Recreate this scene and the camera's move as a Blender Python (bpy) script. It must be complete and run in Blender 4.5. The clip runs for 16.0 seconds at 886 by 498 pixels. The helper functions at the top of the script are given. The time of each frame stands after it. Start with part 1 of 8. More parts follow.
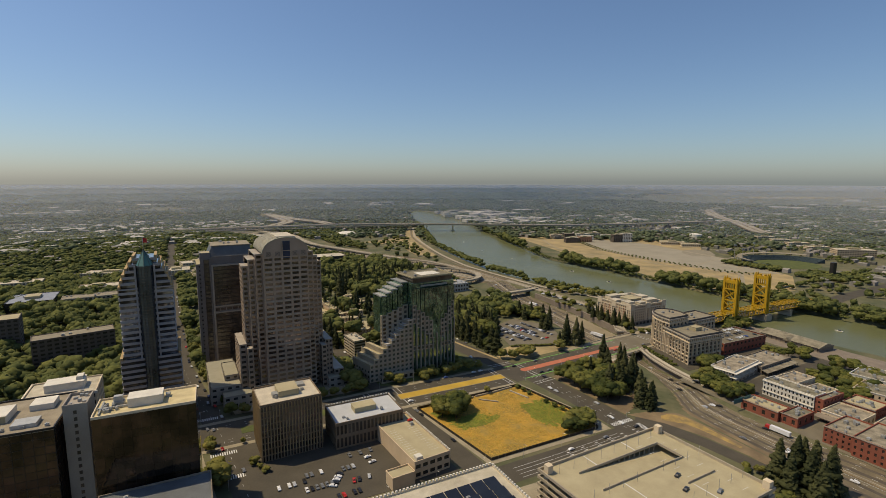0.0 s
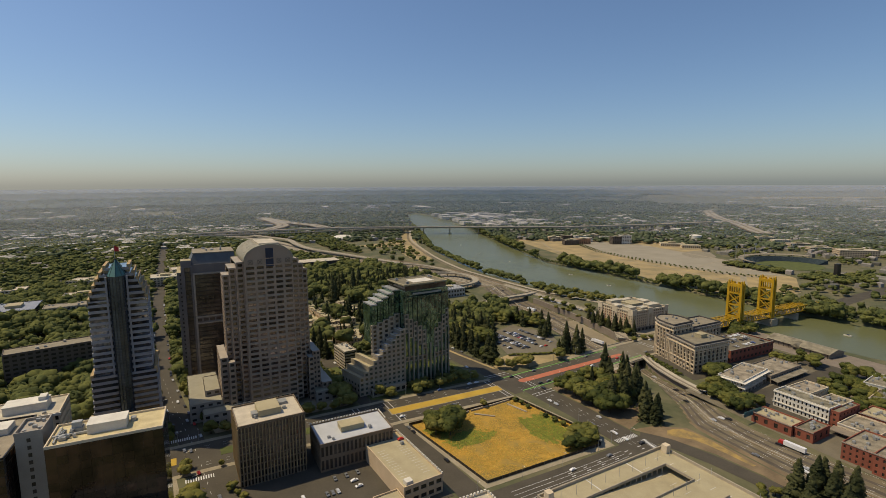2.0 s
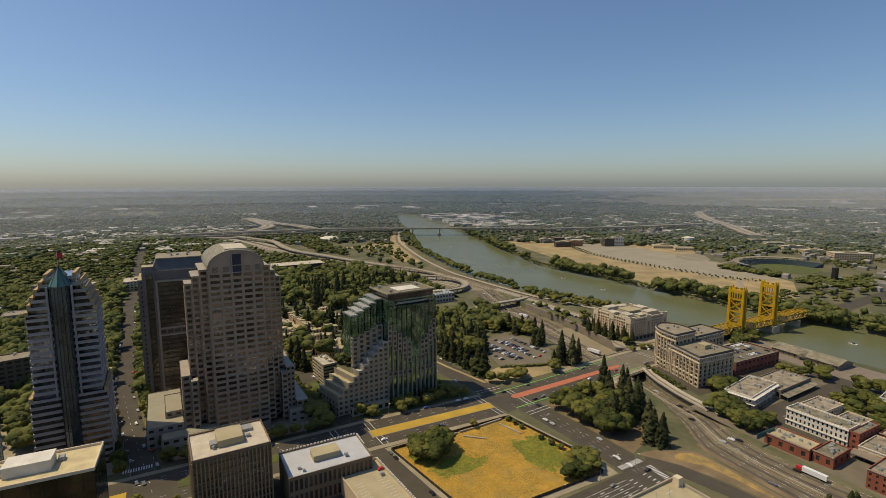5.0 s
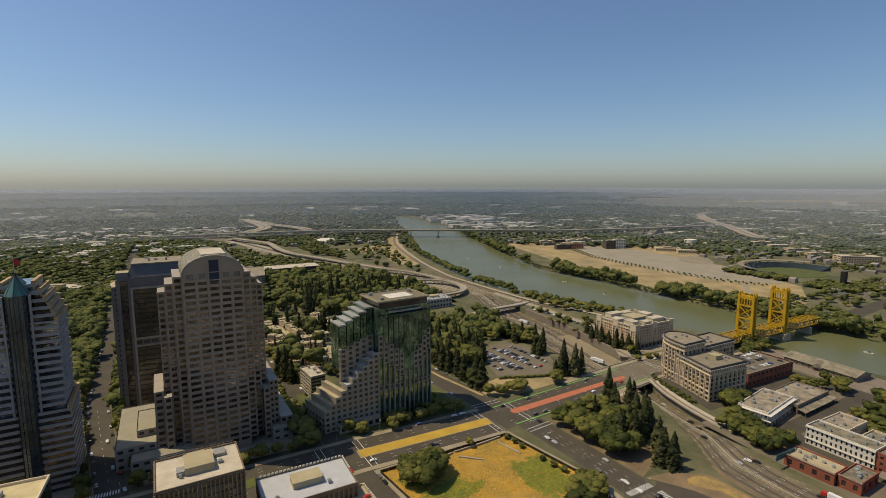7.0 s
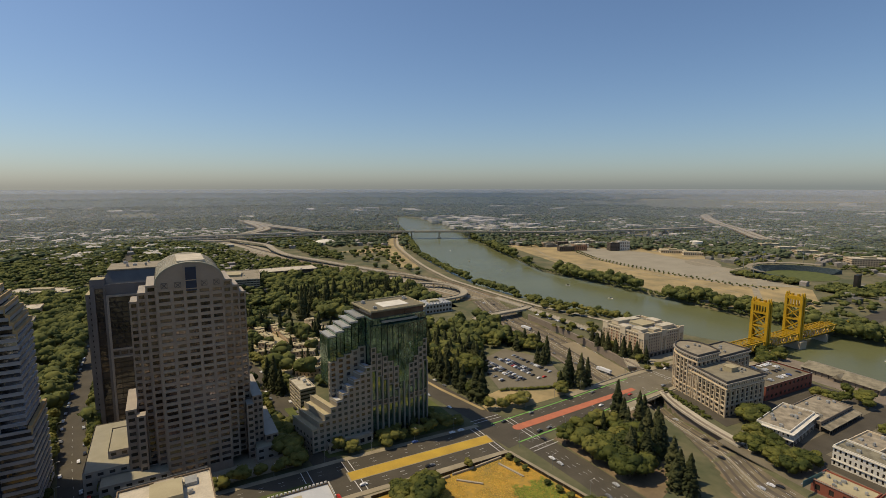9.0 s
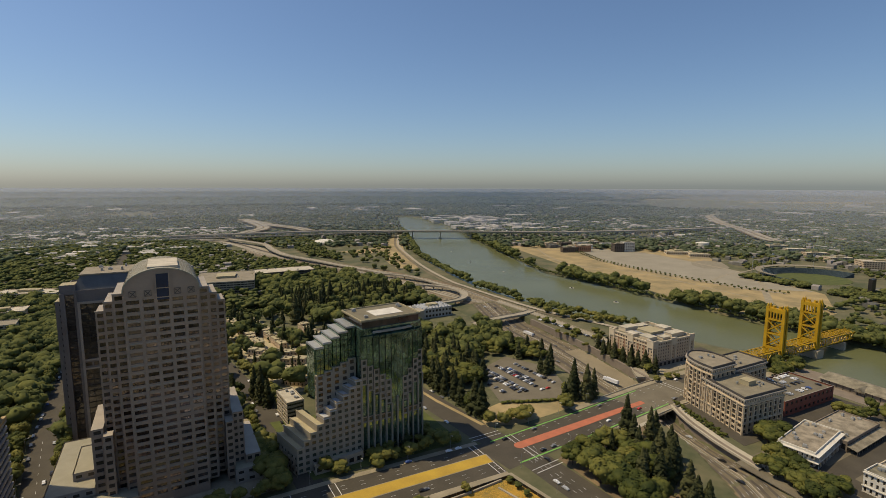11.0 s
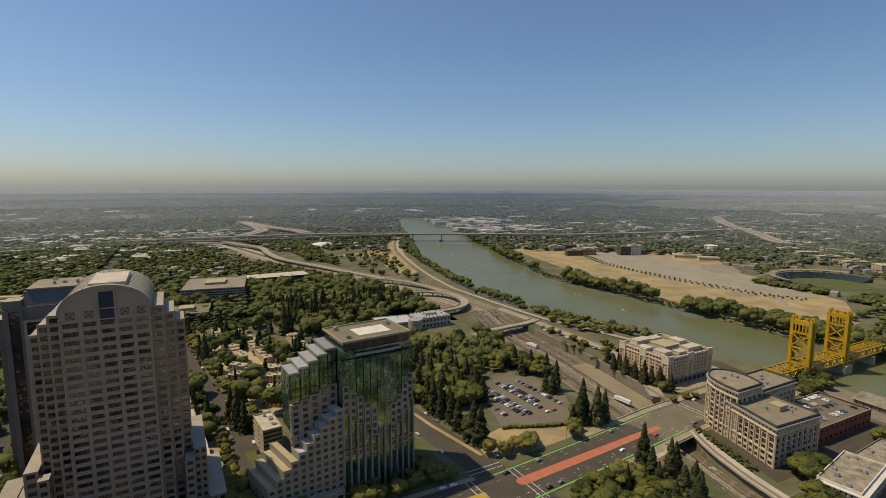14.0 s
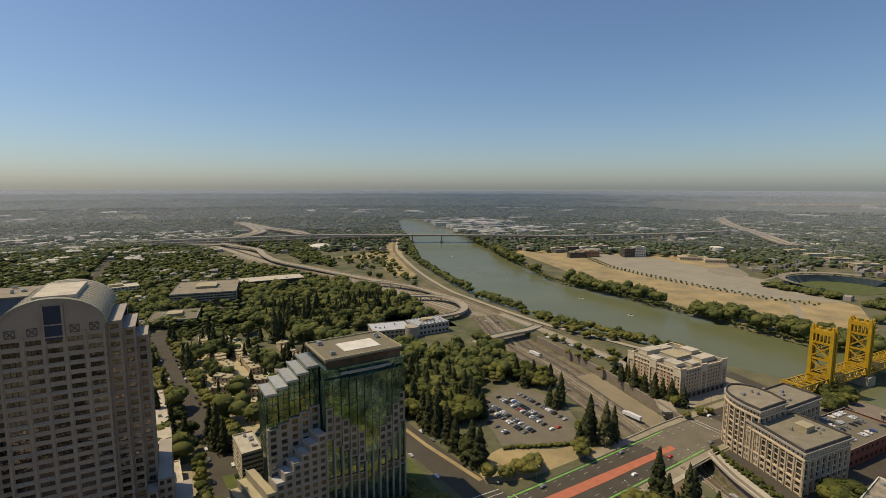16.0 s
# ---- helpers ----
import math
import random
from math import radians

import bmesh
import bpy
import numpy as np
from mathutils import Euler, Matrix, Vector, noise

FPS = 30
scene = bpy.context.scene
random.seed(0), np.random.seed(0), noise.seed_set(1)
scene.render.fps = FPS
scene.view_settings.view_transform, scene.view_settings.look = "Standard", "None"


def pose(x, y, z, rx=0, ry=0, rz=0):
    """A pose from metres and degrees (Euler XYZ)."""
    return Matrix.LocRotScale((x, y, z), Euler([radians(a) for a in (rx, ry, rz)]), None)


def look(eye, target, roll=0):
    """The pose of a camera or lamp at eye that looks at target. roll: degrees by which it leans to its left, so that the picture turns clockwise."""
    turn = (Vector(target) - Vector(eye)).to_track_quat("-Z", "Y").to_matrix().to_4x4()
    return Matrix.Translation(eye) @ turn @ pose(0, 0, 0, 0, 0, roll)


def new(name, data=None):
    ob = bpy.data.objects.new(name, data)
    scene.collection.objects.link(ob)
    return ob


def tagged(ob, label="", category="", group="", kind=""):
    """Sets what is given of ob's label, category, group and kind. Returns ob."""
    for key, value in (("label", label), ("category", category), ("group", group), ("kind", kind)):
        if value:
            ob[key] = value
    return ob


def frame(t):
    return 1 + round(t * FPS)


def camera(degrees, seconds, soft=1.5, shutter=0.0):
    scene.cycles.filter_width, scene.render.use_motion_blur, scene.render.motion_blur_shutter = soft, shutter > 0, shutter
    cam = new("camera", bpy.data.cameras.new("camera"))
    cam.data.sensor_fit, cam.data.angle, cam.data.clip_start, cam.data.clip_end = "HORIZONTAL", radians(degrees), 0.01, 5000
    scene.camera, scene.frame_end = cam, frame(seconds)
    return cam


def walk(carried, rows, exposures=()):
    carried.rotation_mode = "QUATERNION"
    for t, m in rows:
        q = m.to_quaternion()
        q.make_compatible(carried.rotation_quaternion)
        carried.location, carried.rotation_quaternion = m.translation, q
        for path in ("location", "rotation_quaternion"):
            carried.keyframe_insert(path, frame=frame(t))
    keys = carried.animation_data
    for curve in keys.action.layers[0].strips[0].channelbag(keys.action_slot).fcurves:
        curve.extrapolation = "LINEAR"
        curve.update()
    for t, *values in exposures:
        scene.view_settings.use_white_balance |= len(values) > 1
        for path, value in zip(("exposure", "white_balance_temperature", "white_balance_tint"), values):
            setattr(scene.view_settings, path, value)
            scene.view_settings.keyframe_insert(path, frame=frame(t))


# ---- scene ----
cam = camera(84.0, 16.0, soft=0.8)
PATH = [
    (0, (-306.632, -386.004, 170.11), (-305.807, -384.203, 169.838), 0.1),
    (0.5, (-303.104, -381.778, 170.193), (-302.279, -379.976, 169.922), -0.4),
    (1, (-299.817, -377.622, 170.256), (-298.992, -375.82, 169.989), -0.4),
    (1.5, (-296.803, -373.411, 170.281), (-295.978, -371.609, 170.015), -0.3),
    (2, (-294.017, -369.024, 170.246), (-293.185, -367.224, 169.983), -0.3),
    (2.5, (-291.456, -364.537, 170.206), (-290.617, -362.74, 169.943), -0.3),
    (3, (-288.97, -359.727, 170.125), (-288.121, -357.935, 169.863), -0.2),
    (3.5, (-286.583, -354.96, 170.065), (-285.723, -353.173, 169.802), -0.2),
    (4, (-284.008, -350.189, 169.981), (-283.144, -348.404, 169.719), -0.1),
    (6.5, (-267.569, -325.517, 169.399), (-266.698, -323.736, 169.14), -0.1),
    (7, (-264.088, -320.327, 169.37), (-263.219, -318.544, 169.114), 0.0),
    (7.5, (-260.718, -315.133, 169.335), (-259.85, -313.35, 169.078), -0.1),
    (8, (-257.593, -310.186, 169.357), (-256.727, -308.401, 169.101), -0.1),
    (8.5, (-254.257, -305.242, 169.365), (-253.393, -303.457, 169.111), -0.1),
    (9, (-250.728, -300.169, 169.364), (-249.866, -298.382, 169.111), -0.0),
    (11.5, (-233.589, -274.41, 169.863), (-232.736, -272.619, 169.606), 0.2),
    (12, (-230.4, -269.182, 169.987), (-229.546, -267.392, 169.731), 0.2),
    (12.5, (-227.151, -263.932, 170.149), (-226.299, -262.141, 169.893), 0.4),
    (13, (-223.46, -258.966, 170.214), (-222.609, -257.174, 169.959), 0.2),
    (13.5, (-219.778, -254.056, 170.374), (-218.929, -252.263, 170.119), 0.1),
    (14, (-215.97, -248.784, 170.55), (-215.127, -246.988, 170.298), 0.1),
    (14.5, (-212.099, -243.258, 170.703), (-211.259, -241.461, 170.449), 0.2),
    (15, (-208.344, -237.679, 170.753), (-207.507, -235.88, 170.502), 0.2),
    (15.5, (-205.019, -232.131, 170.707), (-204.184, -230.331, 170.456), 0.2),
    (16, (-201.577, -226.102, 170.46), (-200.738, -224.303, 170.21), 0.1),
]
walk(cam, [(t, look(eye, target, roll)) for t, eye, target, roll in PATH], [(0.0, 0.0, 6700, 10), (16.0, 0.0, 6700, 10)])

# ---- light ----
world = bpy.data.worlds.new("sky")
scene.world = world
world.use_nodes = True
wn = world.node_tree
sky = wn.nodes.new("ShaderNodeTexSky")
sky.sky_type, sky.sun_disc = "NISHITA", False
SUN_EL, SUN_AZ = 60.0, -58.0          # degrees: height, and turn from +y towards +x
sky.sun_elevation, sky.sun_rotation = radians(SUN_EL), radians(SUN_AZ)
sky.altitude, sky.air_density, sky.dust_density, sky.ozone_density = 50, 1.0, 0.95, 6.5
wn.nodes["Background"].inputs["Strength"].default_value = 0.101
wn.links.new(sky.outputs[0], wn.nodes["Background"].inputs["Color"])
sun = new("sun", bpy.data.lights.new("sun", "SUN"))
sun.data.energy, sun.data.angle, sun.data.color = 3.5, radians(0.6), (1.0, 0.84, 0.58)
to_sun = Vector((math.sin(radians(SUN_AZ)) * math.cos(radians(SUN_EL)), math.cos(radians(SUN_AZ)) * math.cos(radians(SUN_EL)), math.sin(radians(SUN_EL))))
sun.matrix_world = look(to_sun * 900, (0, 0, 0))



# ---- materials ----
def mat(name, a, b=None, rough=0.8, metal=0.0, size=6.0, fine=0.6, bump=0.0, vary=0.0, island=0.0, spec=0.3, coat=0.0, through_light=0.0, gain=1.7):
    """Two colours mixed by coarse stains and fine grain of real size in metres; vary: by object, island: by piece."""
    m = bpy.data.materials.new(name)
    m.use_nodes = True
    nt = m.node_tree
    N, L = nt.nodes, nt.links
    p = N["Principled BSDF"]
    p.inputs["Roughness"].default_value, p.inputs["Metallic"].default_value = rough, metal
    p.inputs["Specular IOR Level"].default_value = spec
    p.inputs["Coat Weight"].default_value = coat
    b = b or tuple(c * 0.7 for c in a)
    geo = N.new("ShaderNodeNewGeometry")
    n1, n2 = N.new("ShaderNodeTexNoise"), N.new("ShaderNodeTexNoise")
    n1.inputs["Scale"].default_value, n2.inputs["Scale"].default_value = 1.0 / size, 1.0 / fine
    n1.inputs["Detail"].default_value, n2.inputs["Detail"].default_value = 5, 3
    L.new(geo.outputs["Position"], n1.inputs["Vector"]), L.new(geo.outputs["Position"], n2.inputs["Vector"])
    add = N.new("ShaderNodeMath")
    add.operation = "MULTIPLY_ADD"
    L.new(n1.outputs[0], add.inputs[0])
    add.inputs[1].default_value = gain
    sub = N.new("ShaderNodeMath")
    sub.operation = "MULTIPLY_ADD"
    L.new(n2.outputs[0], sub.inputs[0])
    sub.inputs[1].default_value, sub.inputs[2].default_value = 0.8, 0.1 - gain / 2
    L.new(sub.outputs[0], add.inputs[2])
    mix = N.new("ShaderNodeMix")
    mix.data_type = "RGBA"
    mix.clamp_factor = True
    L.new(add.outputs[0], mix.inputs["Factor"])
    mix.inputs["A"].default_value, mix.inputs["B"].default_value = (*b, 1), (*a, 1)
    out = mix.outputs["Result"]
    for amount, node, socket in ((vary, "ShaderNodeObjectInfo", "Random"), (island, "ShaderNodeNewGeometry", "Random Per Island")):
        if amount:
            src = N.new(node)
            hsv = N.new("ShaderNodeHueSaturation")
            rng = N.new("ShaderNodeMapRange")
            rng.inputs["To Min"].default_value, rng.inputs["To Max"].default_value = 1 - amount, 1 + amount
            L.new(src.outputs[socket], rng.inputs["Value"])
            L.new(rng.outputs[0], hsv.inputs["Value"])
            hue = N.new("ShaderNodeMapRange")
            hue.inputs["To Min"].default_value, hue.inputs["To Max"].default_value = 0.5 + amount * 0.06, 0.5 - amount * 0.06
            L.new(src.outputs[socket], hue.inputs["Value"])
            L.new(hue.outputs[0], hsv.inputs["Hue"])
            L.new(out, hsv.inputs["Color"])
            out = hsv.outputs[0]
    L.new(out, p.inputs["Base Color"])
    if bump:
        bn = N.new("ShaderNodeBump")
        bn.inputs["Strength"].default_value, bn.inputs["Distance"].default_value = bump, fine * 0.3
        L.new(n2.outputs[0], bn.inputs["Height"])
        L.new(bn.outputs[0], p.inputs["Normal"])
    if through_light:
        tr, mx = N.new("ShaderNodeBsdfTranslucent"), N.new("ShaderNodeMixShader")
        L.new(out, tr.inputs["Color"])
        mx.inputs[0].default_value = through_light
        L.new(p.outputs[0], mx.inputs[1]), L.new(tr.outputs[0], mx.inputs[2])
        L.new(mx.outputs[0], N["Material Output"].inputs["Surface"])
    return m


def glass(name, tint, rough=0.06, wave=0.0, spec=0.6, vary=0.35):
    """Reflecting facade glass: dark behind, clear mirror image in front, panes slightly uneven."""
    m = mat(name, tint, tuple(c * 0.6 for c in tint), rough=rough, size=5, fine=1.5, vary=vary, island=0.45, spec=spec)
    N, L = m.node_tree.nodes, m.node_tree.links
    if wave:
        geo, n = N.new("ShaderNodeNewGeometry"), N.new("ShaderNodeTexNoise")
        n.inputs["Scale"].default_value, n.inputs["Detail"].default_value = 0.22, 1
        L.new(geo.outputs["Position"], n.inputs["Vector"])
        bn = N.new("ShaderNodeBump")
        bn.inputs["Strength"].default_value, bn.inputs["Distance"].default_value = wave, 1.0
        L.new(n.outputs[0], bn.inputs["Height"])
        L.new(bn.outputs[0], N["Principled BSDF"].inputs["Normal"])
    return m


def mirror(name, bright, dark, metal, wave=0.3, size=12, gain=2.5):
    """Coated facade glass that mirrors what stands before it, with duller panes, blinds and reflection patches painted
    into its colour.
    """
    m = mat(name, bright, dark, rough=0.04, metal=metal, size=size, fine=3.0, vary=0.25, island=0.2, spec=0.8, gain=gain)
    N, L = m.node_tree.nodes, m.node_tree.links
    geo, n = N.new("ShaderNodeNewGeometry"), N.new("ShaderNodeTexNoise")
    n.inputs["Scale"].default_value, n.inputs["Detail"].default_value = 0.3, 2
    L.new(geo.outputs["Position"], n.inputs["Vector"])
    bn = N.new("ShaderNodeBump")
    bn.inputs["Strength"].default_value, bn.inputs["Distance"].default_value = wave, 1.0
    L.new(n.outputs[0], bn.inputs["Height"])
    L.new(bn.outputs[0], N["Principled BSDF"].inputs["Normal"])
    return m


M_ground = mat("dry_soil_and_grass", (0.165, 0.145, 0.08), (0.075, 0.085, 0.04), 0.95, size=45, fine=5, gain=3)
M_asphalt = mat("asphalt", (0.092, 0.08, 0.058), (0.058, 0.05, 0.037), 0.85, size=14, fine=1.2)
M_freeway = mat("freeway_concrete", (0.205, 0.168, 0.105), (0.115, 0.094, 0.06), 0.85, size=16, fine=1.5, gain=2.5)
M_ramp = mat("ramp_concrete", (0.29, 0.24, 0.155), (0.2, 0.166, 0.105), 0.85, size=16, fine=1.5)
M_dirt = mat("bare_brown_dirt", (0.24, 0.175, 0.10), (0.15, 0.11, 0.065), 0.95, size=14, fine=1.5, gain=3)
M_pave = mat("concrete_pavement", (0.36, 0.31, 0.215), (0.23, 0.195, 0.13), 0.85, size=9, fine=1.0)
M_pale_conc = mat("pale_new_concrete", (0.5, 0.45, 0.34), (0.38, 0.335, 0.25), 0.8, size=9, fine=0.8)
M_concrete = mat("concrete", (0.42, 0.365, 0.27), (0.3, 0.255, 0.185), 0.8, size=7, fine=0.8)
M_white_line = mat("white_road_paint", (0.75, 0.75, 0.72), (0.5, 0.5, 0.48), 0.6)
M_green_paint = mat("green_lane_paint", (0.22, 0.50, 0.10), (0.12, 0.30, 0.06), 0.7, size=4)
M_red_pave = mat("red_brick_paving", (0.52, 0.17, 0.09), (0.36, 0.13, 0.075), 0.85, size=5, fine=0.5)
M_ochre = mat("ochre_dry_grass", (0.52, 0.345, 0.05), (0.36, 0.235, 0.045), 0.95, size=11, fine=0.8, bump=0.4)
M_lot = mat("dry_weeds", (0.50, 0.285, 0.04), (0.25, 0.18, 0.05), 0.95, size=16, fine=2.0, bump=0.4, gain=3.4)
M_verge = mat("dry_golden_verge", (0.40, 0.27, 0.085), (0.20, 0.15, 0.075), 0.95, size=7, fine=1.0, gain=3)
M_garden = mat("garden_ground", (0.155, 0.145, 0.075), (0.075, 0.08, 0.04), 0.95, size=14, fine=1.5, gain=3)
M_lawn = mat("lawn", (0.12, 0.135, 0.035), (0.06, 0.075, 0.025), 0.95, size=9, fine=0.8)
M_sand = mat("dry_sandy_field", (0.40, 0.30, 0.145), (0.235, 0.19, 0.10), 0.95, size=38, fine=5, gain=3)
M_gravel = mat("pale_graded_gravel", (0.33, 0.295, 0.22), (0.25, 0.22, 0.16), 0.9, size=40, fine=4)
M_water = mat("river_water", (0.145, 0.153, 0.07), (0.115, 0.124, 0.057), 0.25, size=90, fine=3, bump=0.12, spec=0.14)
M_leaf = mat("broadleaf_foliage", (0.195, 0.195, 0.042), (0.072, 0.09, 0.025), 0.75, size=6, fine=0.8, gain=2.5, vary=0.45, island=0.12, spec=0.2, through_light=0.35)
M_leaf_dark = mat("conifer_foliage", (0.10, 0.105, 0.04), (0.042, 0.05, 0.022), 0.8, size=3, fine=0.8, vary=0.35, spec=0.15, through_light=0.3)
M_leaf_far = mat("town_foliage", (0.195, 0.2, 0.06), (0.078, 0.098, 0.038), 0.9, size=13, fine=2.5, gain=3.2, island=0.12, spec=0.1, through_light=0.3)
# far foliage, paled and blued: distance haze is put into its colour
M_leaf_plain = mat("haze_paled_foliage", (0.19, 0.22, 0.125), (0.12, 0.15, 0.09), 0.95, size=160, fine=30, island=0.12, spec=0.05, through_light=0.4)
M_bark = mat("bark", (0.12, 0.085, 0.055), (0.06, 0.045, 0.03), 0.95, size=1, fine=0.2)
M_roof_white = mat("white_roof_membrane", (0.58, 0.52, 0.40), (0.36, 0.315, 0.23), 0.8, size=6, fine=0.8, vary=0.08)
M_roof_worn = mat("worn_old_roof", (0.32, 0.28, 0.2), (0.15, 0.13, 0.09), 0.9, size=5, fine=0.7, gain=2.6, vary=0.2)
M_roof_grey = mat("grey_gravel_roof", (0.31, 0.268, 0.19), (0.19, 0.162, 0.112), 0.9, size=6, fine=0.6, vary=0.15)
M_roof_tan = mat("tan_roof_deck", (0.44, 0.38, 0.235), (0.33, 0.28, 0.17), 0.9, size=8, fine=0.7)
M_roof_pale = mat("blue_white_roof_membrane", (0.50, 0.51, 0.52), (0.40, 0.41, 0.42), 0.7, size=6, fine=0.8)
M_roof_olive = mat("olive_gravel_roof", (0.21, 0.185, 0.12), (0.15, 0.13, 0.085), 0.9, size=6, fine=0.6)
M_highway = mat("pale_highway_concrete", (0.37, 0.325, 0.245), (0.26, 0.228, 0.165), 0.85, size=20, fine=2)
M_roof_blue = mat("blue_grey_roof", (0.30, 0.32, 0.36), (0.2, 0.21, 0.24), 0.6, size=8)
M_metal_grey = mat("grey_sheet_metal", (0.42, 0.42, 0.40), (0.3, 0.3, 0.28), 0.5, 0.3, size=2, vary=0.2)
M_stone = mat("brown_granite", (0.365, 0.275, 0.20), (0.27, 0.205, 0.15), 0.45, size=10, fine=0.7, spec=0.5)
M_stone_pale = mat("pale_granite", (0.40, 0.35, 0.28), (0.30, 0.26, 0.21), 0.6, size=8, fine=0.7)
M_dark_metal = mat("dark_bronze_frame", (0.05, 0.045, 0.04), (0.03, 0.028, 0.025), 0.4, 0.4)
M_band = mat("blue_grey_granite", (0.33, 0.315, 0.31), (0.25, 0.24, 0.235), 0.4, size=8, fine=0.7, spec=0.5)
M_dusk_stone = mat("dark_grey_granite", (0.20, 0.18, 0.165), (0.145, 0.13, 0.12), 0.5, size=8, fine=0.7)
M_cream_stone = mat("cream_limestone", (0.6, 0.485, 0.335), (0.47, 0.375, 0.25), 0.75, size=7, fine=0.6)
M_seat = mat("stadium_seats", (0.055, 0.08, 0.088), (0.032, 0.046, 0.052), 0.8, size=4)
M_beige = mat("beige_stucco", (0.60, 0.465, 0.31), (0.49, 0.375, 0.245), 0.85, size=8, fine=0.6)
M_cream = mat("cream_stucco", (0.68, 0.565, 0.395), (0.54, 0.445, 0.305), 0.85, size=8, fine=0.6)
M_white = mat("white_paint", (0.72, 0.68, 0.58), (0.55, 0.51, 0.43), 0.7, size=5, fine=0.6)
M_brick = mat("red_brick", (0.30, 0.095, 0.055), (0.20, 0.07, 0.045), 0.9, size=6, fine=0.35)
M_brown_conc = mat("brown_precast", (0.25, 0.205, 0.155), (0.17, 0.14, 0.107), 0.85, size=7, fine=0.6)
M_gold = mat("golden_bridge_paint", (0.53, 0.315, 0.012), (0.38, 0.225, 0.012), 0.45, size=7, fine=0.8, spec=0.4)
M_copper = mat("green_copper", (0.06, 0.17, 0.16), (0.04, 0.10, 0.10), 0.5, size=4)
M_gold_stone = mat("golden_sandstone", (0.44, 0.31, 0.15), (0.33, 0.235, 0.115), 0.8, size=5)
M_tower_stone = mat("grey_brown_granite", (0.35, 0.3, 0.225), (0.26, 0.222, 0.165), 0.5, size=8, fine=0.7, spec=0.4)
M_weed_gold = mat("golden_weed", (0.60, 0.40, 0.08), (0.45, 0.30, 0.06), 0.95, size=9, fine=1.0, island=0.25, through_light=0.3)
M_weed_green = mat("green_weed", (0.30, 0.32, 0.05), (0.18, 0.22, 0.04), 0.95, size=6, fine=1.0, island=0.3, through_light=0.3)
M_glass_olive = glass("olive_window_glass", (0.06, 0.07, 0.05), 0.06, spec=0.6)
M_dark_brick = mat("dark_brown_brick", (0.13, 0.105, 0.085), (0.09, 0.075, 0.06), 0.85, size=7, fine=0.6)
M_terracotta = mat("terracotta_panel", (0.42, 0.22, 0.12), (0.32, 0.17, 0.10), 0.85, size=5)
M_car_park = mat("worn_car_park_asphalt", (0.19, 0.165, 0.115), (0.13, 0.112, 0.078), 0.9, size=12, fine=1.2)
M_barrel = mat("olive_metal_roof", (0.34, 0.31, 0.225), (0.26, 0.24, 0.17), 0.6, size=5, fine=0.5)
M_worn_lane = mat("worn_lane_concrete", (0.115, 0.095, 0.07), (0.075, 0.063, 0.048), 0.85, size=12, fine=1.2, gain=2.5)
M_hall_roof = mat("dark_sheet_roof", (0.14, 0.15, 0.155), (0.09, 0.097, 0.10), 0.6, size=6)
M_slate = mat("dark_slate_mansard", (0.10, 0.09, 0.08), (0.06, 0.055, 0.05), 0.6, size=4, fine=0.5)
M_glass_dark = glass("dark_window_glass", (0.05, 0.044, 0.036), 0.1, spec=0.45)
# brown patches in the colour stand in for reflected buildings
M_glass_black = mirror("black_mirror_glass", (0.095, 0.064, 0.038), (0.018, 0.014, 0.010), 0.55, wave=0.1, size=17, gain=4)
M_bronze_conc = mat("bronze_brown_precast", (0.225, 0.165, 0.105), (0.16, 0.118, 0.075), 0.8, size=7, fine=0.6)
# roof deck with the golden sunlight put into its colour
M_sunlit_deck = mat("sun_gilded_roof_deck", (0.62, 0.52, 0.29), (0.44, 0.36, 0.20), 0.85, size=5, fine=0.8, gain=2.4)
M_glass_green = mirror("green_mirror_glass", (0.24, 0.37, 0.28), (0.06, 0.115, 0.09), 0.8, wave=0.22, size=7, gain=3.5)
M_glass_blue = mirror("blue_mirror_glass", (0.13, 0.165, 0.20), (0.05, 0.065, 0.085), 0.65, wave=0.35, size=14)
# silver and bronze: bright patches in the colour stand in for reflections
M_glass_silver = mirror("silver_window_glass", (0.52, 0.54, 0.60), (0.025, 0.025, 0.03), 0.8, wave=0.25, size=26, gain=5)
M_glass_bronze = mirror("bronze_window_glass", (0.27, 0.22, 0.185), (0.03, 0.026, 0.022), 0.7, wave=0.3, size=24, gain=5)
M_glass_deep = glass("deep_blue_glass", (0.025, 0.042, 0.085), 0.05, spec=0.5)
M_glass_smoke = mirror("smoke_window_glass", (0.16, 0.145, 0.13), (0.05, 0.046, 0.042), 0.6, wave=0.25, size=16)
M_solar = glass("solar_cell", (0.018, 0.02, 0.026), 0.12)
M_tyre = mat("tyre_rubber", (0.02, 0.02, 0.02), None, 0.9)
M_flag_red = mat("flag_red", (0.5, 0.04, 0.04), None, 0.8)
PAINTS = [mat("car_paint_" + n, c, c, 0.35, coat=0.6) for n, c in (("white", (0.75, 0.75, 0.74)), ("silver", (0.45, 0.46, 0.47)), ("black", (0.02, 0.02, 0.022)),
          ("grey", (0.16, 0.165, 0.17)), ("red", (0.45, 0.03, 0.02)), ("blue", (0.05, 0.09, 0.24)))]


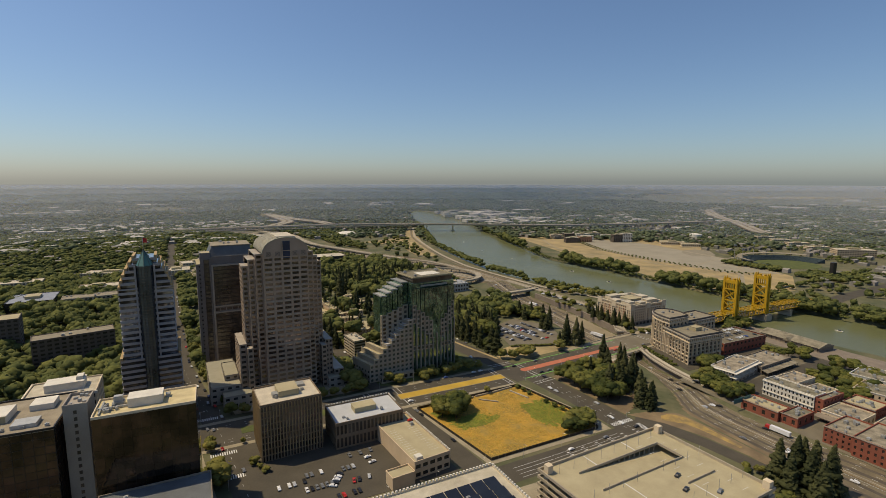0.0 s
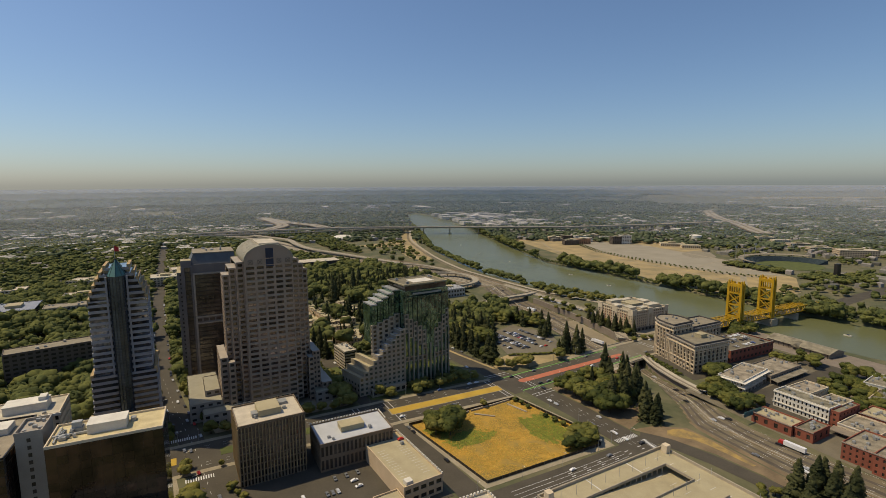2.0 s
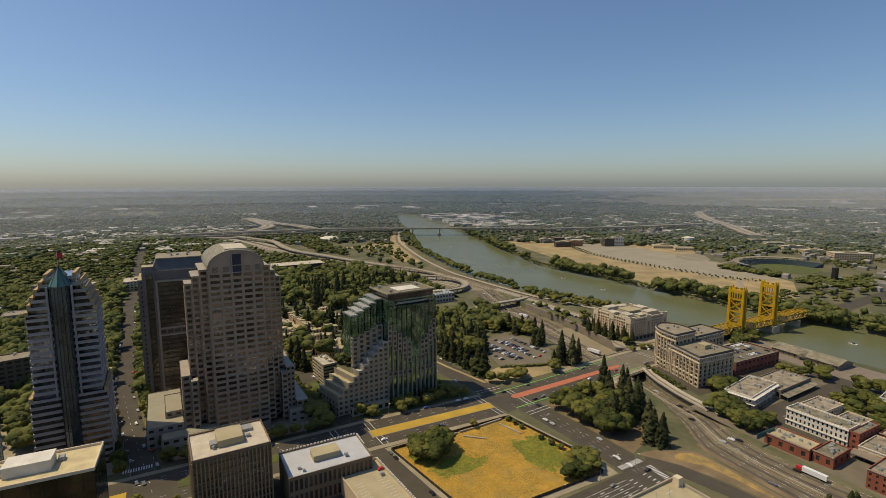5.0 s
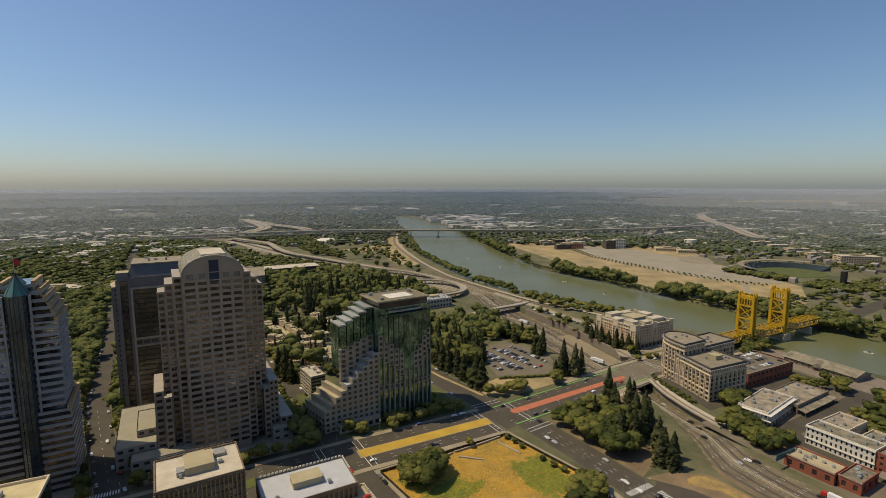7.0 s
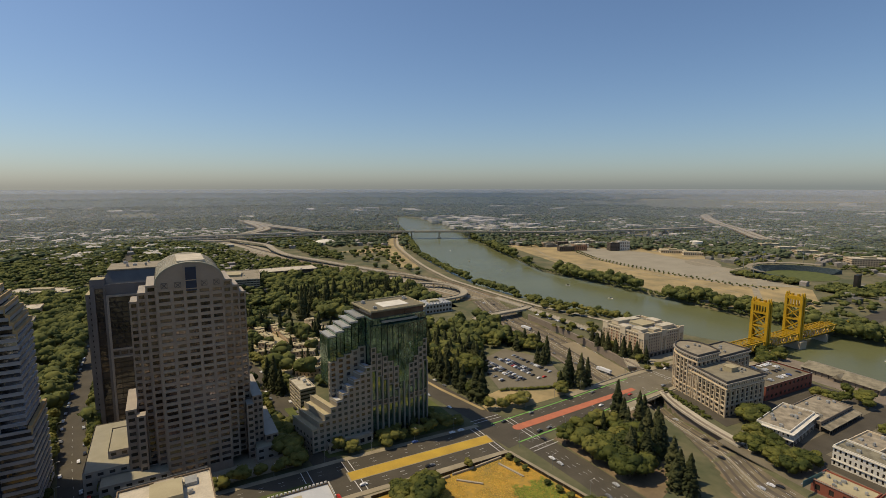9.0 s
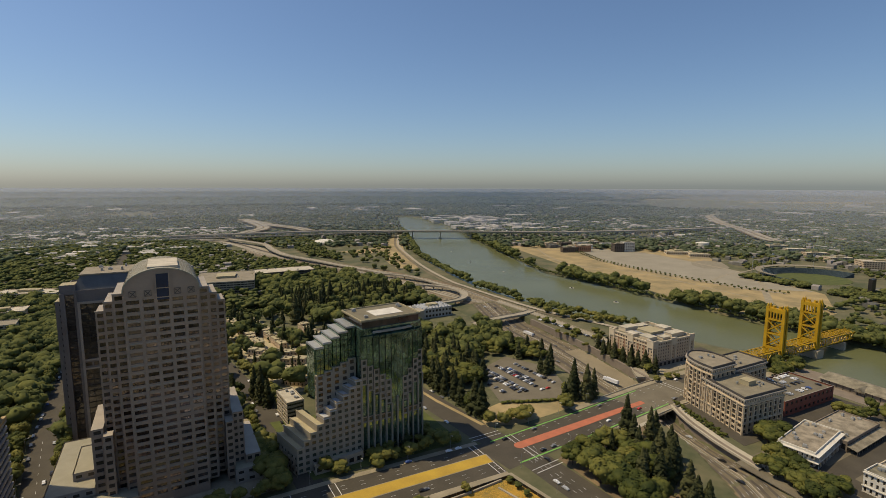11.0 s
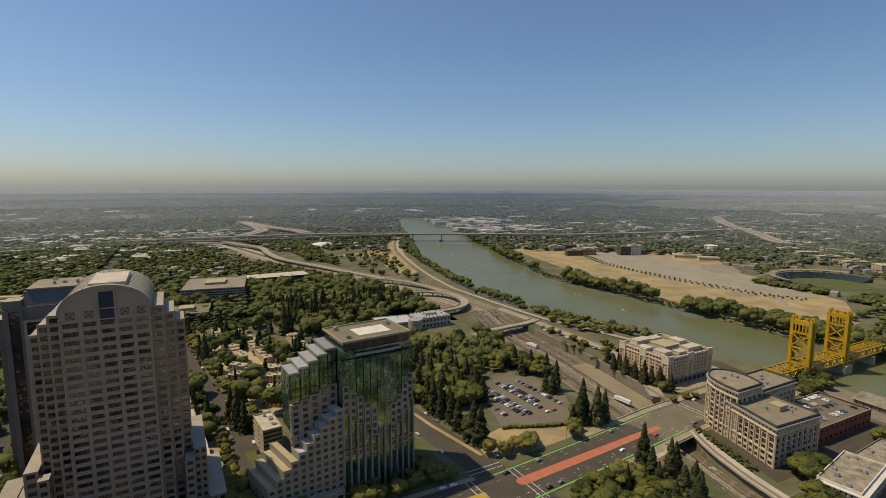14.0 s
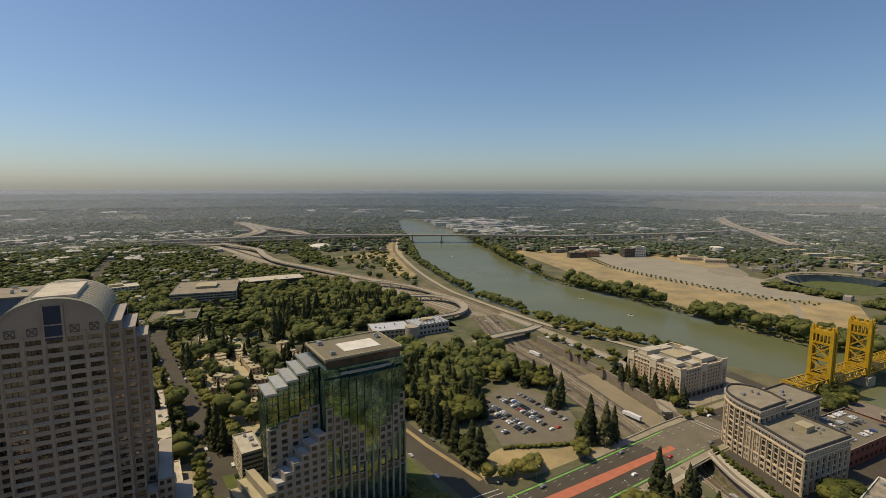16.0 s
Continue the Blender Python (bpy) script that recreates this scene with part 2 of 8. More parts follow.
# ---- building blocks ----
class Geo:
    """Collects corners and faces; an optional pose turns all that is added."""

    def __init__(self, m=None):
        self.v, self.f, self.m = [], [], m

    def add(self, verts, faces):
        k = len(self.v)
        self.v += [tuple(self.m @ Vector(c)) for c in verts] if self.m else [tuple(c) for c in verts]
        self.f += [tuple(i + k for i in face) for face in faces]
        return self

    def box(self, x0, x1, y0, y1, z0, z1):
        return self.add([(x, y, z) for z in (z0, z1) for x, y in ((x0, y0), (x1, y0), (x1, y1), (x0, y1))],
                        [(3, 2, 1, 0), (4, 5, 6, 7), (0, 1, 5, 4), (1, 2, 6, 5), (2, 3, 7, 6), (3, 0, 4, 7)])

    def prism(self, pts, z0, z1, top=None):
        n = len(pts)
        up = top or pts
        return self.add([(x, y, z0) for x, y in pts] + [(x, y, z1) for x, y in up],
                        [tuple(range(n - 1, -1, -1)), tuple(range(n, 2 * n))] + [(i, (i + 1) % n, n + (i + 1) % n, n + i) for i in range(n)])

    def bar(self, a, b, w, h=None):
        """A square bar from a to b."""
        a, b, h = Vector(a), Vector(b), h or w
        d = (b - a).normalized()
        s = d.cross(Vector((0, 0, 1))) if abs(d.z) < 0.99 else Vector((1, 0, 0))
        s.normalize()
        u = s.cross(d)
        c = [s * (i * w / 2) + u * (j * h / 2) for i, j in ((-1, -1), (1, -1), (1, 1), (-1, 1))]
        return self.add([a + k for k in c] + [b + k for k in c], [(3, 2, 1, 0), (4, 5, 6, 7), (0, 1, 5, 4), (1, 2, 6, 5), (2, 3, 7, 6), (3, 0, 4, 7)])

    def tube(self, x, y, z0, z1, r0, r1=None, n=10):
        r1 = r0 if r1 is None else r1
        ring = [(math.cos(i * math.tau / n), math.sin(i * math.tau / n)) for i in range(n)]
        return self.prism([(x + c * r0, y + s * r0) for c, s in ring], z0, z1, [(x + c * r1, y + s * r1) for c, s in ring])

    def mesh(self, name):
        me = bpy.data.meshes.new(name)
        me.from_pydata(self.v, [], self.f)
        return me


def part(name, geo, material, parent=None, label=""):
    me = geo.mesh(name) if isinstance(geo, Geo) else geo
    if not me.materials:
        me.materials.append(material)
    ob = new(name, me)
    ob.parent = parent
    return tagged(ob, label)


def thing(name, label, category, m=None, group=""):
    ob = new(name)
    ob.empty_display_size = 1
    ob.matrix_world = m or Matrix()
    return tagged(ob, label, category, group)


def setting(name, geo, material, label="", category="", kind="structure"):
    ob = part(name, geo, material)
    return tagged(ob, label, category, "", kind)


def soup(name, verts, faces):
    """A mesh from arrays; faces all of one size."""
    me = bpy.data.meshes.new(name)
    n, k = faces.shape
    me.vertices.add(len(verts)), me.loops.add(n * k), me.polygons.add(n)
    me.vertices.foreach_set("co", np.ascontiguousarray(verts, dtype=np.float32).ravel())
    me.loops.foreach_set("vertex_index", np.ascontiguousarray(faces, dtype=np.int32).ravel())
    me.polygons.foreach_set("loop_start", np.arange(0, n * k, k, dtype=np.int32))
    me.update(calc_edges=True)
    me.shade_flat()
    return me


# ---- the lie of the land ----
HUB = np.array((-250.0, -300.0, 172.0))      # distance is drawn together beyond 2.2 km, as seen from here


def drawn(x, y, z=0.0):
    """The place for a point of the true plain: far land is scaled towards the hub, so that the horizon lies within 4.8 km."""
    p = np.stack([np.asarray(x, float), np.asarray(y, float), np.zeros_like(np.asarray(x, float)) + z], -1) - HUB
    d = np.hypot(p[..., 0], p[..., 1])
    r = np.where(d < 2200, d, 2200 + 2450 * (1 - np.exp(-np.maximum(d - 2200, 0) / 5000.0)))
    return HUB + p * (r / np.maximum(d, 1))[..., None]


RIVER_Y = [-30000, -420, -141, -44, 37, 71, 180, 254, 345, 434, 566, 801, 1210, 1745, 2001, 2300, 2400]
RIVER_E = [300, 300, 290, 274, 264, 250, 226, 203, 182, 174, 187, 222, 349, 513, 602, 720, 800]
WEST_Y = [-30000, -420, -86, -15, 88, 236, 363, 515, 725, 1234, 1536, 1908, 2150, 2300, 2400]
RIVER_W = [440, 440, 420, 405, 392, 385, 380, 366, 428, 578, 669, 748, 780, 770, 790]
FWY_Y = [-420, -250, -224, -207, -187, -165, -142, -113, -90, -79, -54, -40, -24, 16, 105, 158, 225, 330]
FWY_L = [0, 0, 0, -1, 0, 1, 4, 25, 37, 42, 50, 52, 50, 47, 60, 69, 74, 100]
FWY_R = [55, 50, 45, 41, 38, 39, 44, 57, 60.5, 62.5, 69.5, 75.5, 84, 108, 122, 126, 128, 140]
FWY_DY, FWY_D = [-420, -180, -112, -92, -50, 225, 330], [-0.6, -0.8, -2.6, -5.2, -8.4, -7.5, -0.3]


def east_bank(y): return np.interp(y, RIVER_Y, RIVER_E)
def west_bank(y): return np.interp(y, WEST_Y, RIVER_W)
def fwy_left(y): return np.interp(y, FWY_Y, FWY_L)
def fwy_right(y): return np.interp(y, FWY_Y, FWY_R)
def fwy_z(y): return np.interp(y, FWY_DY, FWY_D)


def land(x, y):
    """Height of the true plain."""
    inside = np.minimum(x - east_bank(y), west_bank(y) - x)
    wet = np.clip((inside + 9) / 14, 0, 1) * np.where(y < 2400, 1, 0)
    z = -7.0 * wet
    cut = np.minimum(x - fwy_left(y), fwy_right(y) - x)
    z = z + np.clip(cut / 1.6 + 0.5, 0, 1) * np.where((y > -420) & (y < 330), fwy_z(y), 0)
    return z


def steps(*runs):
    out = []
    for a, b, s in runs:
        out += list(np.arange(a, b, s))
    return np.array(out)


out_far = np.geomspace(30, 16000, 34)
xs = np.concatenate([-700 - out_far[::-1], steps((-700, -12, 12), (-12, 160, 1.6), (160, 470, 4), (470, 900, 14)), 900 + out_far])
ys = np.concatenate([-440 - out_far[::-1], steps((-440, 700, 7), (700, 1800, 18), (1800, 2500, 35)), 2500 + out_far])
gx, gy = np.meshgrid(xs, ys)
gv = drawn(gx.ravel(), gy.ravel(), land(gx, gy).ravel())
nx = len(xs)
ij = (np.arange(len(ys) - 1)[:, None] * nx + np.arange(nx - 1)[None, :]).ravel()
setting("ground", soup("ground", gv, np.stack([ij, ij + 1, ij + 1 + nx, ij + nx], -1)), M_ground, "dry soil and grass plain reaching the horizon", "ground")


def ribbon(left, right, z=0.0):
    """A strip between two lines of plan points."""
    g = Geo()
    n = len(left)
    zs = z if hasattr(z, "__len__") else [z] * n
    pl = drawn([p[0] for p in left], [p[1] for p in left], np.array(zs, float))
    pr = drawn([p[0] for p in right], [p[1] for p in right], np.array(zs, float))
    return g.add([*map(tuple, pl), *map(tuple, pr)], [(n + i, n + i + 1, i + 1, i) for i in range(n - 1)])


def offset(pts, w):
    """The line set off to the left by w."""
    out = []
    for i, p in enumerate(pts):
        a, b = pts[max(i - 1, 0)], pts[min(i + 1, len(pts) - 1)]
        d = Vector((b[0] - a[0], b[1] - a[1])).normalized()
        out.append((p[0] - d.y * w, p[1] + d.x * w))
    return out


def strip(pts, w, z=0.0):
    return ribbon(offset(pts, w / 2), offset(pts, -w / 2), z)


def fine(pts, step):
    """Evenly spaced points along a line."""
    out = []
    for a, b in zip(pts, pts[1:]):
        n = max(1, int(math.dist(a[:2], b[:2]) / step))
        out += [tuple(a[k] + (b[k] - a[k]) * i / n for k in range(len(a))) for i in range(n)]
    return out + [tuple(pts[-1])]


def curve(pts, n=8):
    """A smooth line through points (Catmull-Rom)."""
    P = [Vector(p) for p in pts]
    P = [P[0] * 2 - P[1]] + P + [P[-1] * 2 - P[-2]]
    out = []
    for i in range(1, len(P) - 2):
        for k in range(n):
            t = k / n
            a, b, c, d = P[i - 1:i + 3]
            out.append(tuple(0.5 * ((2 * b) + (c - a) * t + (2 * a - 5 * b + 4 * c - d) * t * t + (3 * b - a - 3 * c + d) * t ** 3)))
    return out + [tuple(pts[-1])]


# river
wy = np.concatenate([np.arange(-430, 800, 18), np.arange(800, 2390, 40)])
setting("water", ribbon([(east_bank(y) - 6, y) for y in wy], [(west_bank(y) + 6, y) for y in wy], -4.3), M_water, "calm grey-green river water with faint ripples", "river")

# plain backdrop: glowing wall at the edge of the plain, haze painted into its emission
M_haze_glow = mat("painted_haze_glow", (0.04, 0.04, 0.04), (0.03, 0.03, 0.03), 1.0, size=900, fine=90, spec=0.0)
hn, hl = M_haze_glow.node_tree.nodes, M_haze_glow.node_tree.links
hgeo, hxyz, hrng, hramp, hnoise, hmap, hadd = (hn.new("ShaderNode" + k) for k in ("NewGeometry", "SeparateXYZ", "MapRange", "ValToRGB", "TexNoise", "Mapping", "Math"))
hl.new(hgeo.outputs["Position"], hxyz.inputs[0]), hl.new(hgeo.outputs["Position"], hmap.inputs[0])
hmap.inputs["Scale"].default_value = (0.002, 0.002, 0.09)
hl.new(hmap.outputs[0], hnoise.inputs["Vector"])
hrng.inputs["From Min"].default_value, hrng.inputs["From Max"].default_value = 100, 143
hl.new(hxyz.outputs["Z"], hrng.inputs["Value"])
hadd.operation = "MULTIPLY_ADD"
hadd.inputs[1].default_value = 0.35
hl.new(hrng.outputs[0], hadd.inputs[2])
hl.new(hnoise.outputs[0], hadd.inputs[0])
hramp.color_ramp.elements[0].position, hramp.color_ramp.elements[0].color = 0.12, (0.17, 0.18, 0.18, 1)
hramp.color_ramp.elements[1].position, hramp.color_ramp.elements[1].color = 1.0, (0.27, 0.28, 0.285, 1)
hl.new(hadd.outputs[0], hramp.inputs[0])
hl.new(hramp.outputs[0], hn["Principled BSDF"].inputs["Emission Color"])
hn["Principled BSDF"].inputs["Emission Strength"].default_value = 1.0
haze_rim = [(-250 + 4250 * math.sin(a), -300 + 4250 * math.cos(a), 171 + 2.5 * noise.noise((a * 6, 0.3, 0)) + 1.2 * noise.noise((a * 21, 1.3, 0))) for a in np.linspace(0, math.tau, 361)]
haze_rim = [(x, y, z - 26.0) for x, y, z in haze_rim]
setting("backdrop_hills", Geo().add([(x, y, 60) for x, y, z in haze_rim] + haze_rim, [(i, i + 1, 362 + i, 361 + i) for i in range(360)]), M_haze_glow, "low pale glowing band of painted haze along the horizon", "hills")

# far haze imitated by added rings of thin pale sheet that scatter the daylight
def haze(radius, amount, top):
    m = bpy.data.materials.new("haze_sheet")
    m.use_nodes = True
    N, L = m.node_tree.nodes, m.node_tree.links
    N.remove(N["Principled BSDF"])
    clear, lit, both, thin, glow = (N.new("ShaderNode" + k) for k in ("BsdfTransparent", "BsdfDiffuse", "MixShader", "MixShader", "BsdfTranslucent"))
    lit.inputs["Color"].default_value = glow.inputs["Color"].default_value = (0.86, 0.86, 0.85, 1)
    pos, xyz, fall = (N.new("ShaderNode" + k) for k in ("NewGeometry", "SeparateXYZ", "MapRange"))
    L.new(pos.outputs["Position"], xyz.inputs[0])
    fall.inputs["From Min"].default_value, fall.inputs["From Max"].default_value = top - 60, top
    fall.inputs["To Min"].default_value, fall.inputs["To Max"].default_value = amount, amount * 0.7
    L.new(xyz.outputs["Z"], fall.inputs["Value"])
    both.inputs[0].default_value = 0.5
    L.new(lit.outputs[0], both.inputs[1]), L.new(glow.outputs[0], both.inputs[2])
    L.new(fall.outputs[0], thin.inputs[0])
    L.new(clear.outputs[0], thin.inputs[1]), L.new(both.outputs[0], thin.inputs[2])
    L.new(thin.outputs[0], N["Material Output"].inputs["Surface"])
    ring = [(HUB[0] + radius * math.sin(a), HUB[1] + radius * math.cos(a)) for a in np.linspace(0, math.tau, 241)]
    setting("backdrop_haze", Geo().add([(x, y, -8) for x, y in ring] + [(x, y, top) for x, y in ring], [(i, i + 1, 242 + i, 241 + i) for i in range(240)]), m, "thin pale ring sheet added to imitate haze over the far plain", "haze")


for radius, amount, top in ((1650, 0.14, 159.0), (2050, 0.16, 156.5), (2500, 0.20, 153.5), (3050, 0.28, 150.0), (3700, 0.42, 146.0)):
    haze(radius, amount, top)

# ---- streets ----
MALL_E = [(-700, -62), (-480, -50), (-320, -40), (-185, -33), (-84, -31)]
MALL_W = [(-84, -31), (-73, -29), (9, -19), (80, -9), (150, -3), (221, 1)]
FIFTH = [(-255, -420), (-284, -250), (-300, -115), (-313, -37), (-332, 50), (-345, 118), (-375, 428), (-400, 760), (-430, 1200)]
FOURTH = [(-150, -330), (-174, -150), (-186, -60), (-190, -30), (-200, 40), (-207, 110), (-232, 220), (-262, 380), (-266, 428)]
THIRD = [(-50, -158), (-52, -146), (-55, -95), (-61, -40), (-73, -6), (-84, 50), (-100, 140), (-125, 300)]
L_ST = [(-460, -172), (-300, -165), (-154, -158), (-114, -156), (-40, -150)]
RAMP = [(-42, -140), (-32, -152), (-23, -183), (-18, -217), (-16, -300), (-20, -420)]


def road(name, pts, w, label, material=M_asphalt, z=0.06):
    return setting(name, strip(fine(pts, 30), w, z), material, label, "road")


road("road_mall_east", MALL_E, 34, "wide asphalt avenue with a planted median")
road("road_mall_west", MALL_W, 33, "dark asphalt avenue leading to the river bridge", z=0.065)
road("road_fifth", FIFTH, 15, "straight asphalt street between office towers", z=0.07)
road("road_fourth", FOURTH, 15, "narrow asphalt street lined with parked cars", z=0.07)
road("road_third", THIRD, 21, "asphalt street with painted lanes", z=0.075)
road("road_cross", L_ST, 18, "asphalt cross street with lane lines", z=0.08)
road("road_ramp", RAMP, 12, "curving asphalt ramp beside the freeway", z=0.085)
road("road_old_town", [(92, -95), (88, -150), (86, -260), (90, -420)], 16, "old town street", z=0.05)
road("road_old_town_cross", [(80, -135), (140, -132), (225, -128)], 14, "old town street", z=0.055)
road("road_front", [(222, 60), (214, 0), (205, -60), (212, -130), (225, -260)], 14, "riverfront street", z=0.05)

lanes = Geo()


def dashes(pts, off, dash, gap, w=0.22, z=0.12, zf=None):
    line = fine(offset(pts, off), 1.0)
    step = dash + gap
    i = 0
    while i + dash < len(line):
        a, b = line[i], line[min(i + dash, len(line) - 1)]
        zz = z if zf is None else float(zf(a[1])) + z
        zb = z if zf is None else float(zf(b[1])) + z
        d = Vector((b[0] - a[0], b[1] - a[1])).normalized() * (w / 2)
        lanes.add([(a[0] - d.y, a[1] + d.x, zz), (a[0] + d.y, a[1] - d.x, zz), (b[0] + d.y, b[1] - d.x, zb), (b[0] - d.y, b[1] + d.x, zb)], [(0, 1, 2, 3)])
        i += step


for o in (-3.5, 0, 3.5):
    dashes(THIRD[1:4], o, 3, 6, 0.15)
for o in (-6.6, -3.3, 0, 3.3):
    dashes(L_ST[2:], o, 28, 1, 0.22)
for o in (-7.5, -4.9, -1.6, 1.6):
    dashes(L_ST[3:], o, 3, 9, 0.5)
for o in (0.3,):
    dashes(FIFTH[1:6], o, 3, 8, 0.15)
for o in (-12.5, -9, 9, 12.5):
    dashes(MALL_W[1:5], o, 3, 8, 0.15)
    dashes(MALL_E[2:], o, 3, 8, 0.15)


def crosswalk(x, y, ang, length, width=4.0, n=None):
    """Zebra bars across a road: centre, the way to walk, its length."""
    m = pose(x, y, 0.13, 0, 0, ang)
    n = n or int(length / 1.3)
    lanes.m = m
    for i in range(n):
        a = -length / 2 + length * i / n
        lanes.add([(a, -width / 2, 0), (a + length / n * 0.5, -width / 2, 0), (a + length / n * 0.5, width / 2, 0), (a, width / 2, 0)], [(0, 1, 2, 3)])
    lanes.m = None


crosswalk(-303, -95, 3, 16), crosswalk(-311, -66, 3, 16), crosswalk(-322, -12, 3, 16)
crosswalk(-44, -152, 88, 17), crosswalk(-52, -138, 3, 19)
for x, y, ang, length in ((-88, -31, 95, 34), (-58, -28, 95, 34), (-58, -54, 8, 22), (-74, -6, 3, 24), (-180, -33, 95, 34), (-205, -33, 95, 34), (112, -6, 95, 28)):
    lanes.m = pose(x, y, 0.13, 0, 0, ang)
    for w in (-1.9, 1.9):
        lanes.add([(-length / 2, w - 0.2, 0), (length / 2, w - 0.2, 0), (length / 2, w + 0.2, 0), (-length / 2, w + 0.2, 0)], [(0, 1, 2, 3)])
    lanes.m = None
# freeway in its cut
fy = np.concatenate([np.arange(-420, 330, 12), [330]])
setting("road_freeway", ribbon([(fwy_left(y), y) for y in fy], [(fwy_right(y), y) for y in fy], [float(fwy_z(y)) + 0.15 for y in fy]), M_freeway, "wide concrete freeway in a sunken cut", "freeway")
for k in range(1, 10):
    if k != 5:
        dashes([(float(fwy_left(y) * (1 - k / 10) + fwy_right(y) * k / 10), float(y)) for y in fy], 0, 3, 9, 0.2, 0.22, fwy_z)
for f0, f1 in ((0.13, 0.2), (0.31, 0.37), (0.6, 0.67), (0.78, 0.84)):
    yl = fy
    setting("freeway_lane", ribbon([(float(fwy_left(y) * (1 - f0) + fwy_right(y) * f0), float(y)) for y in yl], [(float(fwy_left(y) * (1 - f1) + fwy_right(y) * f1), float(y)) for y in yl], [float(fwy_z(y)) + 0.17 for y in yl]), M_worn_lane, "dark worn wheel track of a freeway lane", "lane")
mid = [(float(fwy_left(y) * 0.5 + fwy_right(y) * 0.5), float(y)) for y in fy]
g = Geo()
for a, b in zip(mid, mid[1:]):
    g.bar((*a, fwy_z(a[1]) + 0.6), (*b, fwy_z(b[1]) + 0.6), 0.6, 1.0)
setting("freeway_barrier", g, M_concrete, "concrete barrier along the freeway's middle", "barrier")
for nm, side, y0, y1 in (("retaining_wall_east", fwy_left, -44, 226), ("retaining_wall_west", fwy_right, -112, 226)):
    g = Geo()
    sgn = -1 if side is fwy_left else 1
    yy = np.arange(y0, y1, 6)
    for a, b in zip(yy, yy[1:]):
        pa, pb = float(side(a)), float(side(b))
        za, zb = float(fwy_z(a)), float(fwy_z(b))
        w0, w1 = (-0.8, 1.6) if sgn > 0 else (-1.6, 0.8)
        top = -1.35 if (a + b) / 2 > -0.155 * (60 - (pa + pb) / 2) - 33 and (a + b) / 2 < 15 else 1.0
        g.add([(pa + w0, a, za - 0.5), (pa + w1, a, za - 0.5), (pb + w1, b, zb - 0.5), (pb + w0, b, zb - 0.5),
               (pa + w0, a, top), (pa + w1, a, top), (pb + w1, b, top), (pb + w0, b, top)],
              [(3, 2, 1, 0), (4, 5, 6, 7), (0, 1, 5, 4), (1, 2, 6, 5), (2, 3, 7, 6), (3, 0, 4, 7)])
    # darker than the other concrete: shade below the ledge is put into the colour
    setting(nm, g, M_brown_conc, "concrete retaining wall of the freeway cut, shade put into its colour", "wall")
g = Geo()
yy = np.arange(-112, -26, 4)
for a, b in zip(yy, yy[1:]):
    pa, pb = float(fwy_right(a)), float(fwy_right(b))
    for w0, w1, z0, z1 in ((-3.4, 1.5, 0.25, 0.9), (-3.4, -3.0, 0.9, 1.7)):
        g.add([(pa + w0, a, z0), (pa + w1, a, z0), (pb + w1, b, z0), (pb + w0, b, z0), (pa + w0, a, z1), (pa + w1, a, z1), (pb + w1, b, z1), (pb + w0, b, z1)],
              [(3, 2, 1, 0), (4, 5, 6, 7), (0, 1, 5, 4), (1, 2, 6, 5), (2, 3, 7, 6), (3, 0, 4, 7)])
setting("pavement_ledge", g, M_pale_conc, "concrete walk jutting over the freeway cut", "pavement")
# walk along the cut
setting("pavement_cut", ribbon([(float(fwy_right(y)) + 1.6, float(y)) for y in np.arange(-118, -26, 6)], [(float(fwy_right(y)) + 7, float(y)) for y in np.arange(-118, -26, 6)], 0.2), M_pale_conc, "concrete walk along the freeway wall", "pavement")

for f0, f1, y0, y1 in ((0.0, 0.10, -260, -60), (0.47, 0.53, -420, -150)):
    yy = np.arange(y0, y1, 10)
    setting("freeway_verge", ribbon([(float(fwy_left(y) * (1 - f0) + fwy_right(y) * f0), float(y)) for y in yy], [(float(fwy_left(y) * (1 - f1) + fwy_right(y) * f1), float(y)) for y in yy], [float(fwy_z(y)) + 0.3 for y in yy]), M_dirt, "bare dirt strip beside the freeway lanes", "verge")
for s in (0.02, 0.98, 0.455, 0.545):
    dashes([(float(fwy_left(y) * (1 - s) + fwy_right(y) * s), float(y)) for y in fy], 0, 30, 1, 0.2, 0.24, fwy_z)
tagged(setting("lane_markings", lanes, M_white_line, "white painted lane lines and crossings", "road markings"), kind="stuff")

yy = np.arange(-18, 128, 9)
setting("road_on_ramp", ribbon([(float(fwy_left(y) * 0.36 + fwy_right(y) * 0.64), float(y)) for y in yy], [(float(fwy_right(y)) - 2.0, float(y)) for y in yy], [float(fwy_z(y)) + 0.35 for y in yy]), M_ramp, "pale concrete ramp beside the freeway lanes", "ramp")
# avenue deck over the freeway
deck = thing("overpass", "flat concrete overpass carrying the avenue over the freeway", "overpass")
g = Geo()
axis = [(46, -14.2), (80, -9), (122, -5)]
for a, b in zip(axis, axis[1:]):
    d = Vector((b[0] - a[0], b[1] - a[1])).normalized()
    n = Vector((-d.y, d.x)) * 22
    p = [(a[0] + n.x, a[1] + n.y), (a[0] - n.x, a[1] - n.y), (b[0] - n.x, b[1] - n.y), (b[0] + n.x, b[1] + n.y)]
    g.prism(p, -1.3, 0.02)
part("slab", g, M_concrete, deck)
for s in (-1, 1):
    g = Geo()
    o = offset(axis, s * 21.7)
    for a, b in zip(o, o[1:]):
        g.bar((*a, 0.55), (*b, 0.55), 0.4, 1.1)
    part("parapet", g, M_pale_conc, deck)
for i in range(9):
    part("pier", Geo().tube(78 + (i - 4) * 0.9, -11 + (i - 4) * 4.2, -8.6, -1.2, 0.5), M_concrete, deck)


